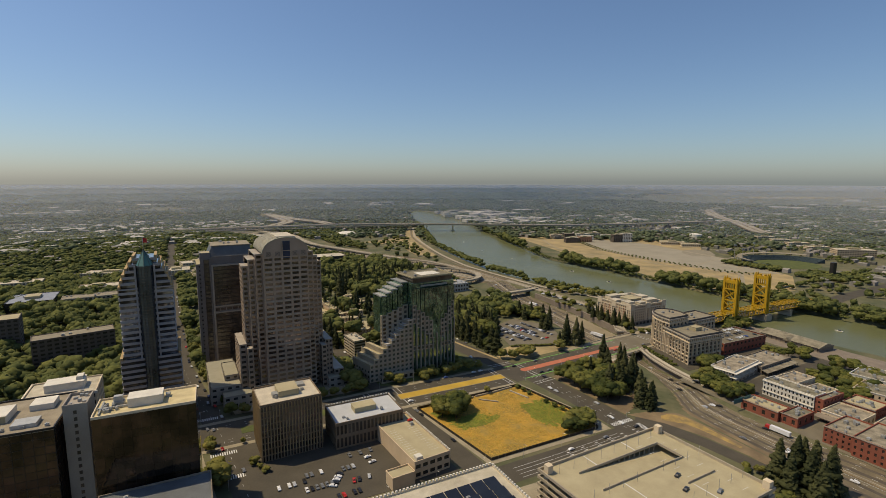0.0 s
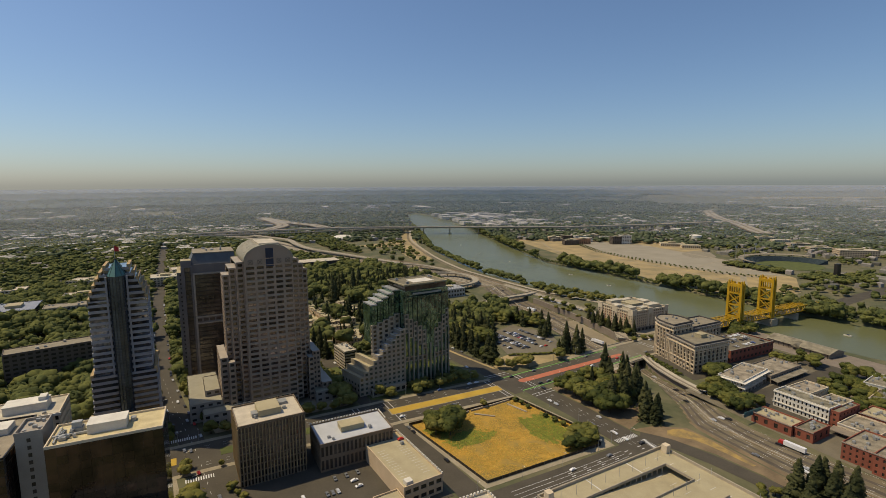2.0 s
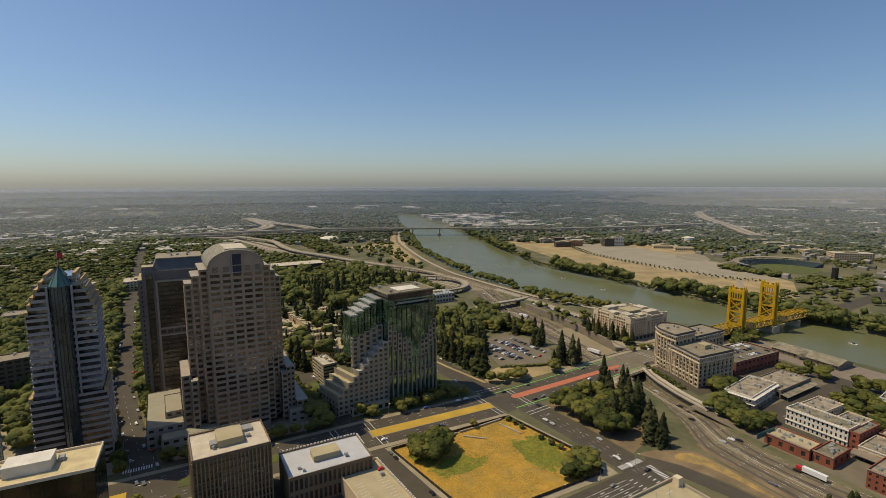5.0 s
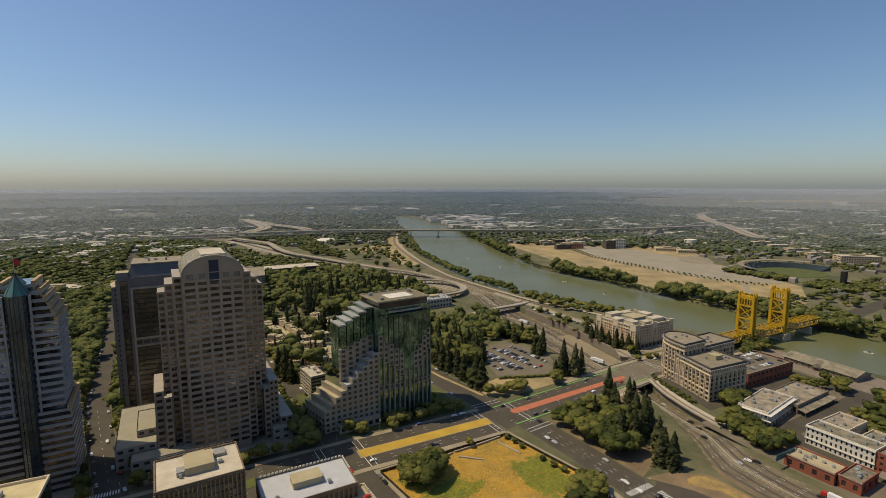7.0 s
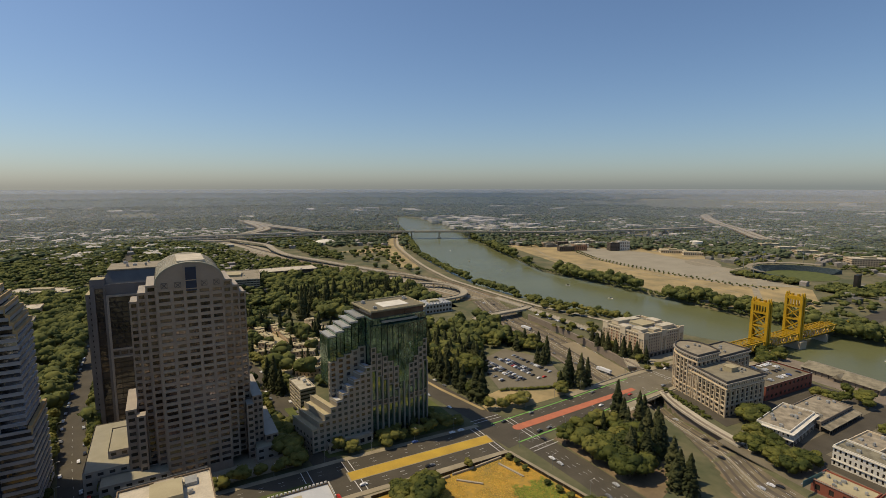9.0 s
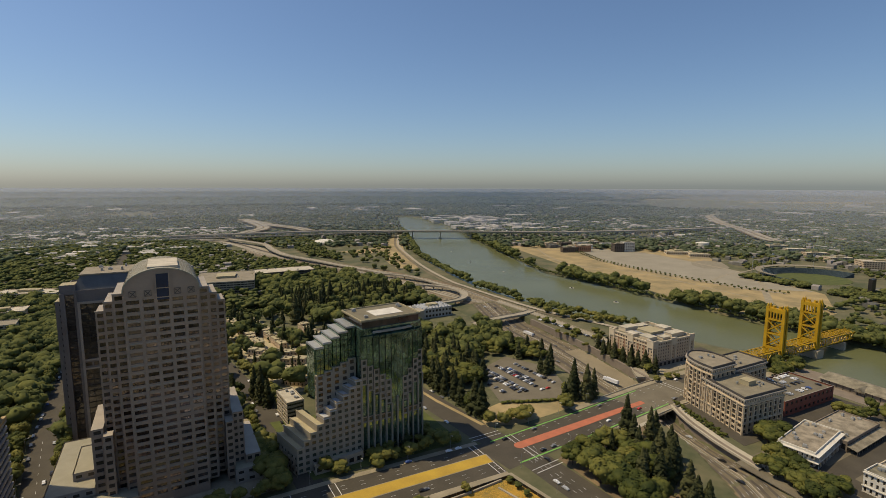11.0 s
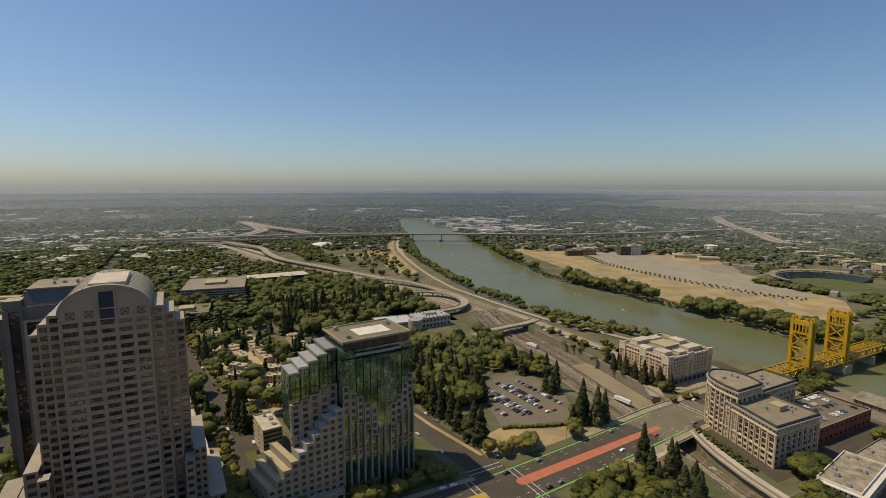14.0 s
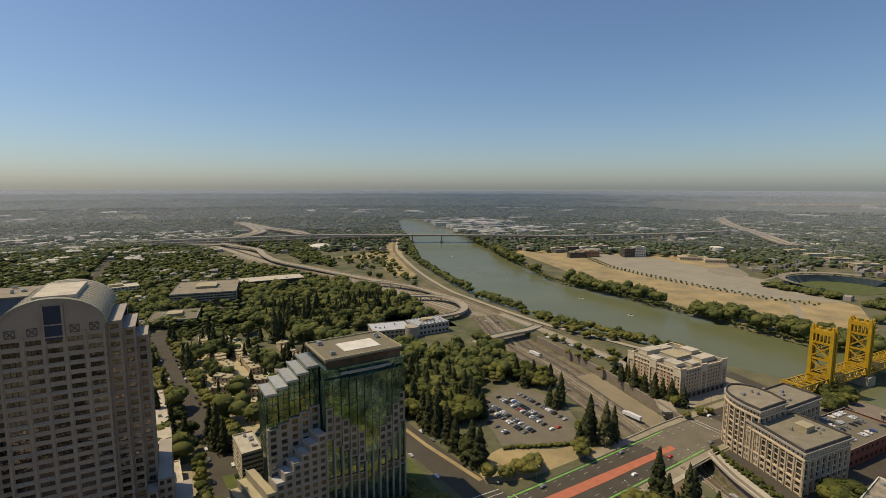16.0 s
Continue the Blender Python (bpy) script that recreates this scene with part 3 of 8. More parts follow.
setting("road_deck", strip(fine([(52, -13.4), (80, -9), (128, -5)], 12), 32, 0.1), M_car_park, "worn grey deck of the avenue above the freeway", "road")


def median(name, pts, w, material, label, z=0.2):
    line = fine(pts, 12)
    a, b = offset(line, w / 2), offset(line, -w / 2)
    g = Geo()
    g.prism(b + a[::-1], 0.0, z)
    ob = setting(name, g, material, label, "median")
    return ob


median("median_kerb", [(-184, -33.6), (-85, -30.9)], 10, M_pave, "pale concrete kerb round the median", 0.17)
setting("corner_apron", Geo().prism([(20, -44), (46, -40), (60, -34), (62, -31), (30, -36), (8, -38)], 0.0, 0.19), M_pale_conc, "pale concrete apron beside the avenue", "pavement")
median("median_ochre", [(-183, -33.5), (-86, -31)], 9, M_ochre, "raised avenue median of dry golden grass")
nose = [(-60 + 3.6 * math.cos(a), -26.3 + 3.6 * math.sin(a)) for a in np.linspace(radians(96), radians(276), 11)]
setting("median_red", Geo().prism(nose + [(0, -23.6), (66, -15.4), (66, -10.6), (0, -16.8)], 0.0, 0.2), M_red_pave, "raised median paved in red brick", "median")
for s in (1, -1):
    line = fine(MALL_E[1:], 20)
    setting("pavement_mall_east", ribbon(offset(line, s * (17.1 if s > 0 else 21)), offset(line, s * (21 if s > 0 else 17.1)), 0.2), M_pave, "pale concrete pavement beside the avenue", "pavement")
median("median_east", [(-470, -49), (-325, -40)], 9, M_ochre, "raised avenue median of dry golden grass")
median("median_mid", [(-300, -39), (-205, -34)], 9, M_lawn, "raised avenue median of clipped lawn")
for s in (1, -1):
    line = fine(MALL_W[1:4], 20)
    setting("bike_lane", ribbon(offset(line, s * 15.4), offset(line, s * 14.3), 0.16), M_green_paint, "green painted cycle lane", "cycle lane")
    setting("pavement_mall", ribbon(offset(fine(MALL_W[2:6], 20), s * (16.6 if s > 0 else 23)), offset(fine(MALL_W[2:6], 20), s * (23 if s > 0 else 16.6)), 0.2), M_pave, "pale concrete pavement beside the avenue", "pavement")


def plate(name, pts, z, material, label, cat="pavement"):
    g = Geo()
    g.prism(pts, -0.6, z)
    return setting(name, g, material, label, cat)


plate("pavement_tower_block", [(-303, -12), (-209, -8), (-220, 100), (-325, 96)], 0.18, M_pave, "concrete paved block round the granite tower")
plate("pavement_glass_block", [(-190, -8), (-92, -6), (-100, 70), (-205, 76)], 0.18, M_lawn, "planted block round the green glass tower")
plate("pavement_office_block", [(-294, -146), (-184, -144), (-200, -58), (-305, -56)], 0.16, M_asphalt, "asphalt parking court behind low offices")
plate("pavement_pyramid_block", [(-420, -16), (-334, -12), (-350, 96), (-440, 96)], 0.18, M_pave, "concrete paved block round the stepped tower")
plate("pavement_black_block", [(-440, -150), (-310, -146), (-324, -60), (-450, -58)], 0.16, M_pave, "concrete paved block under the black glass offices")
plate("pavement_garage_block", [(-166, -330), (-54, -330), (-52, -172), (-168, -172)], 0.16, M_pave, "paved block round the parking garage")
plate("vacant_lot", [(-162, -142), (-74, -138), (-70, -122), (-86, -54), (-178, -59)], 0.14, M_lot, "vacant lot of golden dry weeds", "vacant lot")
plate("lot_kerb", [(-165, -146), (-66, -142), (-66, -120), (-82, -50), (-181, -55)], 0.12, M_pave, "concrete pavement round the vacant lot")
plate("park_slope", [(-41, -130), (-4, -116), (28, -75), (46, -42), (-20, -42), (-47, -50)], 0.1, M_dirt, "dry planted slope between street and freeway", "ground")
plate("dirt_verge", [(-40, -131), (-22, -134), (-4, -146), (-2, -170), (-3, -240), (-13, -240), (-12, -205), (-16, -178), (-26, -152)], 0.11, M_dirt, "bare brown dirt between ramp and freeway", "ground")
plate("golden_verge", [(-24, -147), (-19, -142.5), (-13, -143), (-8, -146), (-4.5, -153), (-4, -163), (-4.5, -178), (-6, -196), (-8.5, -196), (-9.5, -180), (-11, -167), (-14, -158), (-19, -153)], 0.14, M_verge, "verge of golden dry grass by the freeway", "ground")
plate("car_park", [(-36, 36), (-3, 20), (16, 18), (32, 40), (46, 78), (24, 122), (-20, 100)], 0.12, M_car_park, "worn asphalt surface car park", "car park")
plate("golden_strip", [(-69, 8), (-66, 8), (-80, 60), (-89, 108), (-92, 107), (-82, 56)], 0.15, M_sand, "dry golden grass beside the street", "verge")
plate("river_shoulder", [(126, 30), (156, 110), (152, 200), (142, 260), (146, 340), (160, 420), (170, 410), (168, 330), (186, 240), (205, 150), (222, 110), (122, 106)], 0.06, M_ground, "dry shoulder between the freeway and the river", "ground")
plate("pavement_hotel", [(124, 22), (212, 26), (212, 110), (122, 104)], 0.15, M_pave, "paved forecourt of the riverside hotel")
plate("pavement_old_town", [(74, -90), (216, -92), (212, -20), (92, -18)], 0.15, M_asphalt, "paved block of the brick garage and offices")
plate("garden_ground", [(-330, 100), (-92, 150), (-40, 182), (58, 190), (66, 330), (40, 560), (-100, 640), (-330, 640)], 0.03, M_garden, "shaded lawn and soil under garden trees", "ground")
plate("park_ground", [(-88, 10), (-40, 0), (48, -2), (58, 190), (-40, 182), (-100, 140)], 0.04, M_garden, "shaded lawn and soil under park trees", "ground")
plate("dry_park_edge", [(-66, 4), (-40, -2), (30, 6), (14, 16), (-6, 18), (-38, 34), (-64, 26)], 0.08, M_sand, "dry yellow grass at the park's edge", "ground")
plate("town_ground", [(-760, 30), (-345, 60), (-345, 100), (-335, 640), (-760, 640)], 0.03, M_garden, "shaded soil between office blocks", "ground")
plate("old_town_ground", [(50, -100), (222, -94), (222, -330), (46, -330), (46, -150)], 0.03, M_car_park, "worn asphalt lots of the old town", "ground")
plate("pavement_wharf", [(216, -240), (268, -240), (262, -20), (222, -18)], 0.12, M_brown_conc, "riverfront boardwalk")
# broken kerb and retaining wall along the lot
g = Geo()
for a, b in zip([(-150, -62.5), (-128, -58.5), (-112, -57.5)], [(-130, -59), (-113, -57.5), (-92, -55)]):
    g.bar((*a, 0.7), (*b, 0.7), 0.8, 1.4)
setting("lot_wall", g, M_concrete, "broken concrete wall along the lot", "wall")
for a, b in (((-128, -64), (-116, -74)), ((-97, -60), (-91, -78))):
    tagged(part("concrete_beam", Geo().bar((*a, 0.5), (*b, 0.5), 1.1, 0.8), M_concrete), "fallen concrete beam on the vacant lot", "rubble")
fence = thing("lot_fence", "dark mesh fence round the vacant lot", "fence")
ring = [(-162, -142), (-74, -138), (-70, -122), (-86, -54), (-178, -59), (-162, -142)]
for a, b in zip(ring, ring[1:]):
    g = Geo()
    g.bar((*a, 1.0), (*b, 1.0), 0.12, 1.9)
    part("mesh_panel", g, M_dark_metal, fence)
g = Geo()
for p in fine(ring, 5):
    g.tube(p[0], p[1], 0, 2.2, 0.09, n=5)
tagged(part("post", g, M_metal_grey, fence), kind="stuff")


# ---- buildings ----
def facade(g, panes, o, ang, w, z0, z1, nb, nf, fw=0.62, fh=0.55, dep=0.4, sill=0.5, plain=False):
    """One wall with recessed windows: from the corner o along ang, outside to the right. g takes the wall, panes the windows."""
    c, s = math.cos(radians(ang)), math.sin(radians(ang))

    def P(a, d, z):
        return (o[0] + c * a - s * d, o[1] + s * a + c * d, z)

    if plain or nb < 1 or nf < 1:
        g.add([P(0, 0, z0), P(w, 0, z0), P(w, 0, z1), P(0, 0, z1)], [(0, 1, 2, 3)])
        return
    bw, fz = w / nb, (z1 - z0) / nf
    ww, wh = bw * fw, fz * fh
    for f in range(nf):
        a0 = z0 + f * fz
        zb = a0 + (fz - wh) * sill
        zt = zb + wh
        for lo, hi in ((a0, zb), (zt, a0 + fz)):
            g.add([P(0, 0, lo), P(w, 0, lo), P(w, 0, hi), P(0, 0, hi)], [(0, 1, 2, 3)])
        e = 0.0
        for b in range(nb):
            l = b * bw + (bw - ww) / 2
            r = l + ww
            g.add([P(e, 0, zb), P(l, 0, zb), P(l, 0, zt), P(e, 0, zt)], [(0, 1, 2, 3)])
            g.add([P(l, 0, zb), P(l, dep, zb), P(l, dep, zt), P(l, 0, zt), P(r, 0, zb), P(r, dep, zb), P(r, dep, zt), P(r, 0, zt)],
                  [(0, 1, 2, 3), (5, 4, 7, 6), (0, 4, 5, 1), (3, 2, 6, 7)])
            panes.append((P((l + r) / 2, dep, (zb + zt) / 2), ang, ww, wh))
            e = r
        g.add([P(e, 0, zb), P(w, 0, zb), P(w, 0, zt), P(e, 0, zt)], [(0, 1, 2, 3)])


PANE = {}


def pane_mesh(w, h, material, name):
    key = (round(w, 2), round(h, 2), material.name)
    if key not in PANE:
        g = Geo()
        g.box(-w / 2, w / 2, -0.02, 0.06, -h / 2, h / 2)
        PANE[key] = g.mesh(name)
        PANE[key].materials.append(material)
    return PANE[key]


def glaze(parent, panes, material, limit=300, name="window"):
    """Windows as parts; those past the limit are joined."""
    single = panes if len(panes) <= limit else panes[:limit]
    for p, ang, w, h in single:
        ob = new(name, pane_mesh(w, h, material, name))
        ob.parent = parent
        ob.matrix_basis = pose(*p, 0, 0, ang)
    if len(panes) > limit:
        g = Geo()
        for p, ang, w, h in panes[limit:]:
            g.m = pose(*p, 0, 0, ang)
            g.box(-w / 2, w / 2, -0.02, 0.06, -h / 2, h / 2)
        tagged(part("glazing", g, material, parent), kind="stuff")


def parapet(parent, x0, x1, y0, y1, z, material, h=0.9, t=0.4):
    g = Geo()
    g.box(x0 - 0.1, x1 + 0.1, y0 - 0.1, y0 + t, z, z + h), g.box(x0 - 0.1, x1 + 0.1, y1 - t, y1 + 0.1, z, z + h)
    g.box(x0 - 0.1, x0 + t, y0 + t, y1 - t, z, z + h), g.box(x1 - t, x1 + 0.1, y0 + t, y1 - t, z, z + h)
    return part("parapet", g, material, parent)


def rooftop(parent, x0, x1, y0, y1, z, n, seed, material=None, big=True):
    """Plant room, ducts and air units on a roof."""
    rnd = random.Random(seed)
    w, d = x1 - x0, y1 - y0
    if big:
        g = Geo()
        g.box(x0 + w * 0.34, x0 + w * 0.66, y0 + d * 0.36, y0 + d * 0.68, z, z + 3.2)
        g.box(x0 + w * 0.335, x0 + w * 0.665, y0 + d * 0.35, y0 + d * 0.69, z + 3.2, z + 3.5)
        part("plant_room", g, material or M_roof_tan, parent)
    for i in range(n):
        g = Geo()
        a, b, c = rnd.uniform(1.0, 2.6), rnd.uniform(1.0, 2.2), rnd.uniform(0.8, 1.8)
        x, y = rnd.uniform(x0 + 2, x1 - 4), rnd.uniform(y0 + 2, y1 - 4)
        g.box(x, x + a, y, y + b, z + 0.25, z + 0.25 + c)
        g.box(x + 0.1, x + 0.3, y + 0.1, y + b - 0.1, z, z + 0.3), g.box(x + a - 0.3, x + a - 0.1, y + 0.1, y + b - 0.1, z, z + 0.3)
        g.tube(x + a / 2, y + b / 2, z + 0.25 + c, z + 0.5 + c, min(a, b) * 0.36, n=8)
        part("air_unit", g, M_metal_grey, parent)


def block(name, label, cat, x, y, rz, w, d, h, wall, glassm, roof, nf, bw=4.0, fw=0.62, fh=0.55, units=4, seed=1, big=True, limit=110, z=0.0, dep=0.4, sides="fblr", group="", para=0.9, base=0.0, parent=None):
    """A building: near corner, turn, width, depth, height, storeys."""
    th = thing(name, label, cat, pose(x, y, z, 0, 0, rz), group)
    g, panes = Geo(), []
    runs = {"f": ((0, 0), 0, w), "l": ((0, d), -90, d), "r": ((w, 0), 90, d), "b": ((w, d), 180, w)}
    for k in "flrb":
        o, ang, length = runs[k]
        facade(g, panes, o, ang, length, base, h, max(1, round(length / bw)), nf, fw, fh, dep, plain=k not in sides)
        if base:
            facade(g, panes, o, ang, length, 0, base, 0, 0, plain=True)
    part("wall", g, wall, th)
    g = Geo()
    g.box(0.05, w - 0.05, 0.05, d - 0.05, h - 0.4, h + 0.02)
    part("roof", g, roof, th)
    if para:
        parapet(th, 0, w, 0, d, h, wall, para)
    rooftop(th, 0, w, 0, d, h + 0.02, units, seed, big=big)
    glaze(th, panes, glassm, limit)
    return th


# brown precast office with close vertical ribs
bb = block("ribbed_office", "nine-storey brown office block with close concrete ribs", "office building", -290, -87, 4.5, 37, 29, 36, M_bronze_conc, M_glass_bronze, M_roof_white, 9, 1.85, 0.5, 0.86, 7, 3, dep=0.7, limit=180)
g = Geo()
for i in range(21):
    g.box(i * 1.85 - 0.18, i * 1.85 + 0.18, -0.45, 0.02, 4, 35.2)
for i in range(17):
    g.box(-0.45, 0.02, i * 1.8, i * 1.8 + 0.36, 4, 35.2)
tagged(part("rib", g, M_gold_stone, bb), kind="stuff")
for b, m in (((12.5, 25, 8, 22, 36.02, 39.8), M_roof_tan), ((9, 12.4, 9, 14, 36.02, 38.4), M_metal_grey), ((14, 22, 22.1, 26, 36.02, 38.2), M_concrete), ((26, 31, 19, 25, 36.02, 37.6), M_metal_grey)):
    part("plant_box", Geo().box(*b), m, bb)
for x in range(3, 36, 4):
    part("roof_rail_post", Geo().box(x, x + 0.12, 28.2, 28.3, 36.9, 38.2), M_metal_grey, bb)
part("roof_rail", Geo().box(1, 36.2, 28.2, 28.3, 38.1, 38.25), M_metal_grey, bb)
fo = block("flat_office", "low flat-roofed office with tall window strips", "office building", -246, -91, 2.5, 46, 28, 17, M_bronze_conc, M_glass_dark, M_roof_pale, 2, 2.6, 0.6, 0.72, 3, 4, limit=60)
for i in range(23):
    part("merlon", Geo().box(i * 2.0, i * 2.0 + 1.15, 27.7, 28.25, 17.9, 18.7), M_white, fo)
for i in range(7):
    part("merlon", Geo().box(45.7, 46.25, 14 + i * 2.0, 15.15 + i * 2.0, 17.9, 18.7), M_white, fo)
# tan parking deck
pd = block("parking_deck", "tan rooftop parking deck with a crenellated edge", "parking deck", -212, -141, 7, 24, 58, 10, M_beige, M_glass_dark, M_roof_tan, 2, 4.5, 0.7, 0.5, 1, 5, big=False, para=1.1, sides="f")
block("deck_annex", "small tan stair block beside the parking deck", "annex", -227, -146, 6, 14, 9, 7, M_beige, M_glass_dark, M_roof_tan, 1, 6, 0.0, 0.0, 0, 5, big=False, sides="")

for i in range(31):
    part("merlon", Geo().box(23.5, 24.25, i * 1.85, i * 1.85 + 1.0, 11.1, 12.0), M_white, pd)
g = Geo()
for i in range(13):
    for x in (3.0, 16.0):
        g.box(x, x + 4.6, 8 + i * 2.7, 8.14 + i * 2.7, 10.03, 10.05)
tagged(part("bay_marking", g, M_white_line, pd), kind="stuff")
part("stair_house", Geo().box(2, 6, 1, 5, 10.02, 12.6), M_white, pd)

# black glass offices with a pale shaft
blk = thing("black_glass_office", "black mirror-glass office slab with a pale stair shaft", "office building", pose(-366, -120, 0, 0, 0, 0.5))
g = Geo()
g.box(0, 44, 0, 22, 0, 59)
part("core", g, M_dark_metal, blk)
panes = []
for f in range(15):
    for b in range(11):
        panes.append(((b * 4 + 2, -0.12, f * 3.93 + 1.97), 0, 3.9, 3.86))
    for b in range(5):
        panes.append(((44.12, b * 4.4 + 2.2, f * 3.93 + 1.97), 90, 4.3, 3.86))
glaze(blk, panes, M_glass_black, 230)
g = Geo()
g.box(0.3, 43.7, 0.3, 21.7, 59, 59.3)
part("roof", g, M_sunlit_deck, blk)
parapet(blk, 0, 44, 0, 22, 59, M_cream, 1.3)
g = Geo()
g.box(14, 29, 7, 16, 59.3, 63.4), g.box(13.8, 29.2, 6.8, 16.2, 63.4, 63.8)
part("plant_room", g, M_white, blk)
for b in ((7, 12, 11, 15, 59.3, 61.6), (7.6, 11.4, 11.6, 14.4, 61.6, 64.2), (4, 6.5, 5, 8, 59.3, 60.8), (30, 32, 13, 16, 59.3, 61.0)):
    part("cooling_unit", Geo().box(*b), M_metal_grey, blk)
part("duct", Geo().bar((1, 9, 60.1), (13.8, 9, 60.1), 0.9), M_metal_grey, blk)
part("duct", Geo().bar((2.5, 3, 59.9), (2.5, 18, 59.9), 0.7), M_metal_grey, blk)
rooftop(blk, 1, 14, 3, 20, 59.3, 7, 7, big=False)
g = Geo()
g.box(-14, -4, 15, 31, 0, 61)
shaft = part("stair_shaft", g, M_stone_pale, blk)
g = Geo()
g.box(-14.1, -3.9, 14.9, 15.4, 61, 62.4), g.box(-14.1, -3.9, 30.6, 31.1, 61, 62.4), g.box(-14.1, -13.6, 15.4, 30.6, 61, 62.4), g.box(-4.4, -3.9, 15.4, 30.6, 61, 62.4)
part("shaft_parapet", g, M_stone_pale, shaft)
for i, (x, y) in enumerate(((-12, 18), (-9, 21), (-11.5, 25), (-7, 27), (-6.6, 19), (-9.4, 28))):
    part("vent_box", Geo().box(x, x + 1.3 + 0.3 * (i % 3), y, y + 1.2, 61.02, 62.0 + 0.35 * (i % 2)), M_metal_grey, shaft)
for f in range(17):
    part("slot_window", Geo().box(-9.8, -8.4, 14.9, 15.2, f * 3.5 + 1.4, f * 3.5 + 3.2), M_glass_dark, blk)
b2 = block("black_glass_wing", "dark glass office wing with a cluttered pale roof", "office building", -448, -113, 0, 66, 44, 55, M_dark_metal, M_glass_black, M_roof_grey, 14, 4, 0.94, 0.93, 12, 8, limit=60, dep=0.1)
co = block("colonnade_office", "cream office with a colonnaded top storey", "office building", -412, -54, 3, 35, 27, 48, M_cream, M_glass_dark, M_roof_white, 11, 2.6, 0.55, 0.62, 3, 9, limit=110, big=False)
for b in ((9, 28, 9, 20, 48.02, 52.2), (8.8, 28.2, 8.8, 20.2, 52.2, 52.6), (24, 27.4, 12, 18, 52.6, 54.6)):
    part("plant_room", Geo().box(*b), M_white, co)
part("cornice", Geo().box(-0.7, 35.7, -0.7, -0.12, 47.2, 48.6), M_white, co)
part("cornice", Geo().box(-0.7, -0.12, -0.1, 27.6, 47.2, 48.6), M_white, co)
for b in ((20, 44, 16, 30, 55.02, 58.6), (4, 14, 28, 38, 55.02, 57.4), (48, 58, 6, 14, 55.02, 57.0), (50, 60, 26, 36, 55.02, 58.0)):
    part("plant_room", Geo().box(*b), M_white if b[0] in (20, 50) else M_metal_grey, b2)
block("blue_roof_hall", "low hall with a blue-grey metal roof", "hall", -364, -151, 2, 48, 27, 22, M_brown_conc, M_glass_dark, M_hall_roof, 4, 5, 0.6, 0.5, 2, 10, big=False, limit=40)
# solar roof building and garage
sol = block("solar_roof_office", "pale office with solar panels on its roof", "office building", -245, -262, 2.5, 66, 82, 22, M_cream, M_glass_dark, M_roof_white, 5, 4, 0.6, 0.55, 6, 11, big=False, limit=24)
for i in range(6):
    for j in range(7):
        g = Geo()
        x, y = 18 + i * 7.2, 12 + j * 8.6
        g.add([(x, y, 22.3), (x + 6.8, y, 22.3), (x + 6.8, y + 8.2, 23.2), (x, y + 8.2, 23.2), (x, y, 22.2), (x + 6.8, y, 22.2), (x + 6.8, y + 8.2, 23.1), (x, y + 8.2, 23.1)],
              [(0, 1, 2, 3), (7, 6, 5, 4), (0, 4, 5, 1), (1, 5, 6, 2), (2, 6, 7, 3), (3, 7, 4, 0)])
        part("solar_panel", g, M_solar, sol)
for i in range(34):
    part("merlon", Geo().box(i * 1.95, i * 1.95 + 1.05, 81.5, 82.3, 22.9, 23.8), M_white, sol)
for i in range(42):
    part("merlon", Geo().box(65.6, 66.3, i * 1.95, i * 1.95 + 1.05, 22.9, 23.8), M_white, sol)
gar = thing("parking_garage", "tan concrete parking garage with an open well", "parking garage", pose(-161, -188, 0, 0, 0, 4.5))
for f in range(6):
    z = f * 3.9
    for b in ((0, 92, -70, -69.3), (0, 92, -0.7, 0), (0, 0.7, -69.3, -0.7), (91.3, 92, -69.3, -0.7)):
        part("spandrel", Geo().box(*b, z + 0.02, z + 1.5), M_concrete, gar)
    part("floor_slab", Geo().prism([(0.7, -69.3), (91.3, -69.3), (91.3, -0.7), (46.01, -0.7), (46.01, -13), (78, -13), (78, -29), (17, -29), (17, -13), (45.99, -13), (45.99, -0.7), (0.7, -0.7)], z - 0.35, z), M_roof_tan, gar)
g = Geo()
g.add([(17, -29, 19.48), (78, -29, 15.6), (78, -13, 15.6), (17, -13, 19.48), (17, -29, 19.1), (78, -29, 15.2), (78, -13, 15.2), (17, -13, 19.1)], [(0, 1, 2, 3), (7, 6, 5, 4), (0, 4, 5, 1), (1, 5, 6, 2), (2, 6, 7, 3), (3, 7, 4, 0)])
part("ramp", g, M_roof_tan, gar)
g = Geo()
for b in ((17, 78, -29.4, -29), (78, 78.4, -29.4, -12.6), (17, 78, -13, -12.6), (59, 81, -45.9, -45.5)):
    g.box(*b, 19.5, 20.6)
part("well_wall", g, M_concrete, gar)
for i in range(13):
    x = 26 + i * 4.1
    part("well_post", Geo().box(x, x + 0.5, -13, -12.6, 19.2 - 0.0636 * (x - 17), 19.5), M_concrete, gar)
g = Geo()
for x, y0, y1 in ((31, -69, -30), (31, -12, -1), (61, -69, -47), (61, -12, -1)):
    g.box(x, x + 0.5, y0, y1, 19.52, 19.54)
for i in range(16):
    g.box(64 + (i % 2) * 14, 69 + (i % 2) * 14, -66 + i * 4.0, -65.85 + i * 4.0, 19.52, 19.54)
tagged(part("bay_marking", g, M_white_line, gar), kind="stuff")
for x, y in ((2, -3), (88, -3), (88, -66)):
    g = Geo()
    g.box(x, x + 3.4, y - 3, y + 0.4, 0, 24)
    part("stair_tower", g, M_cream, gar)
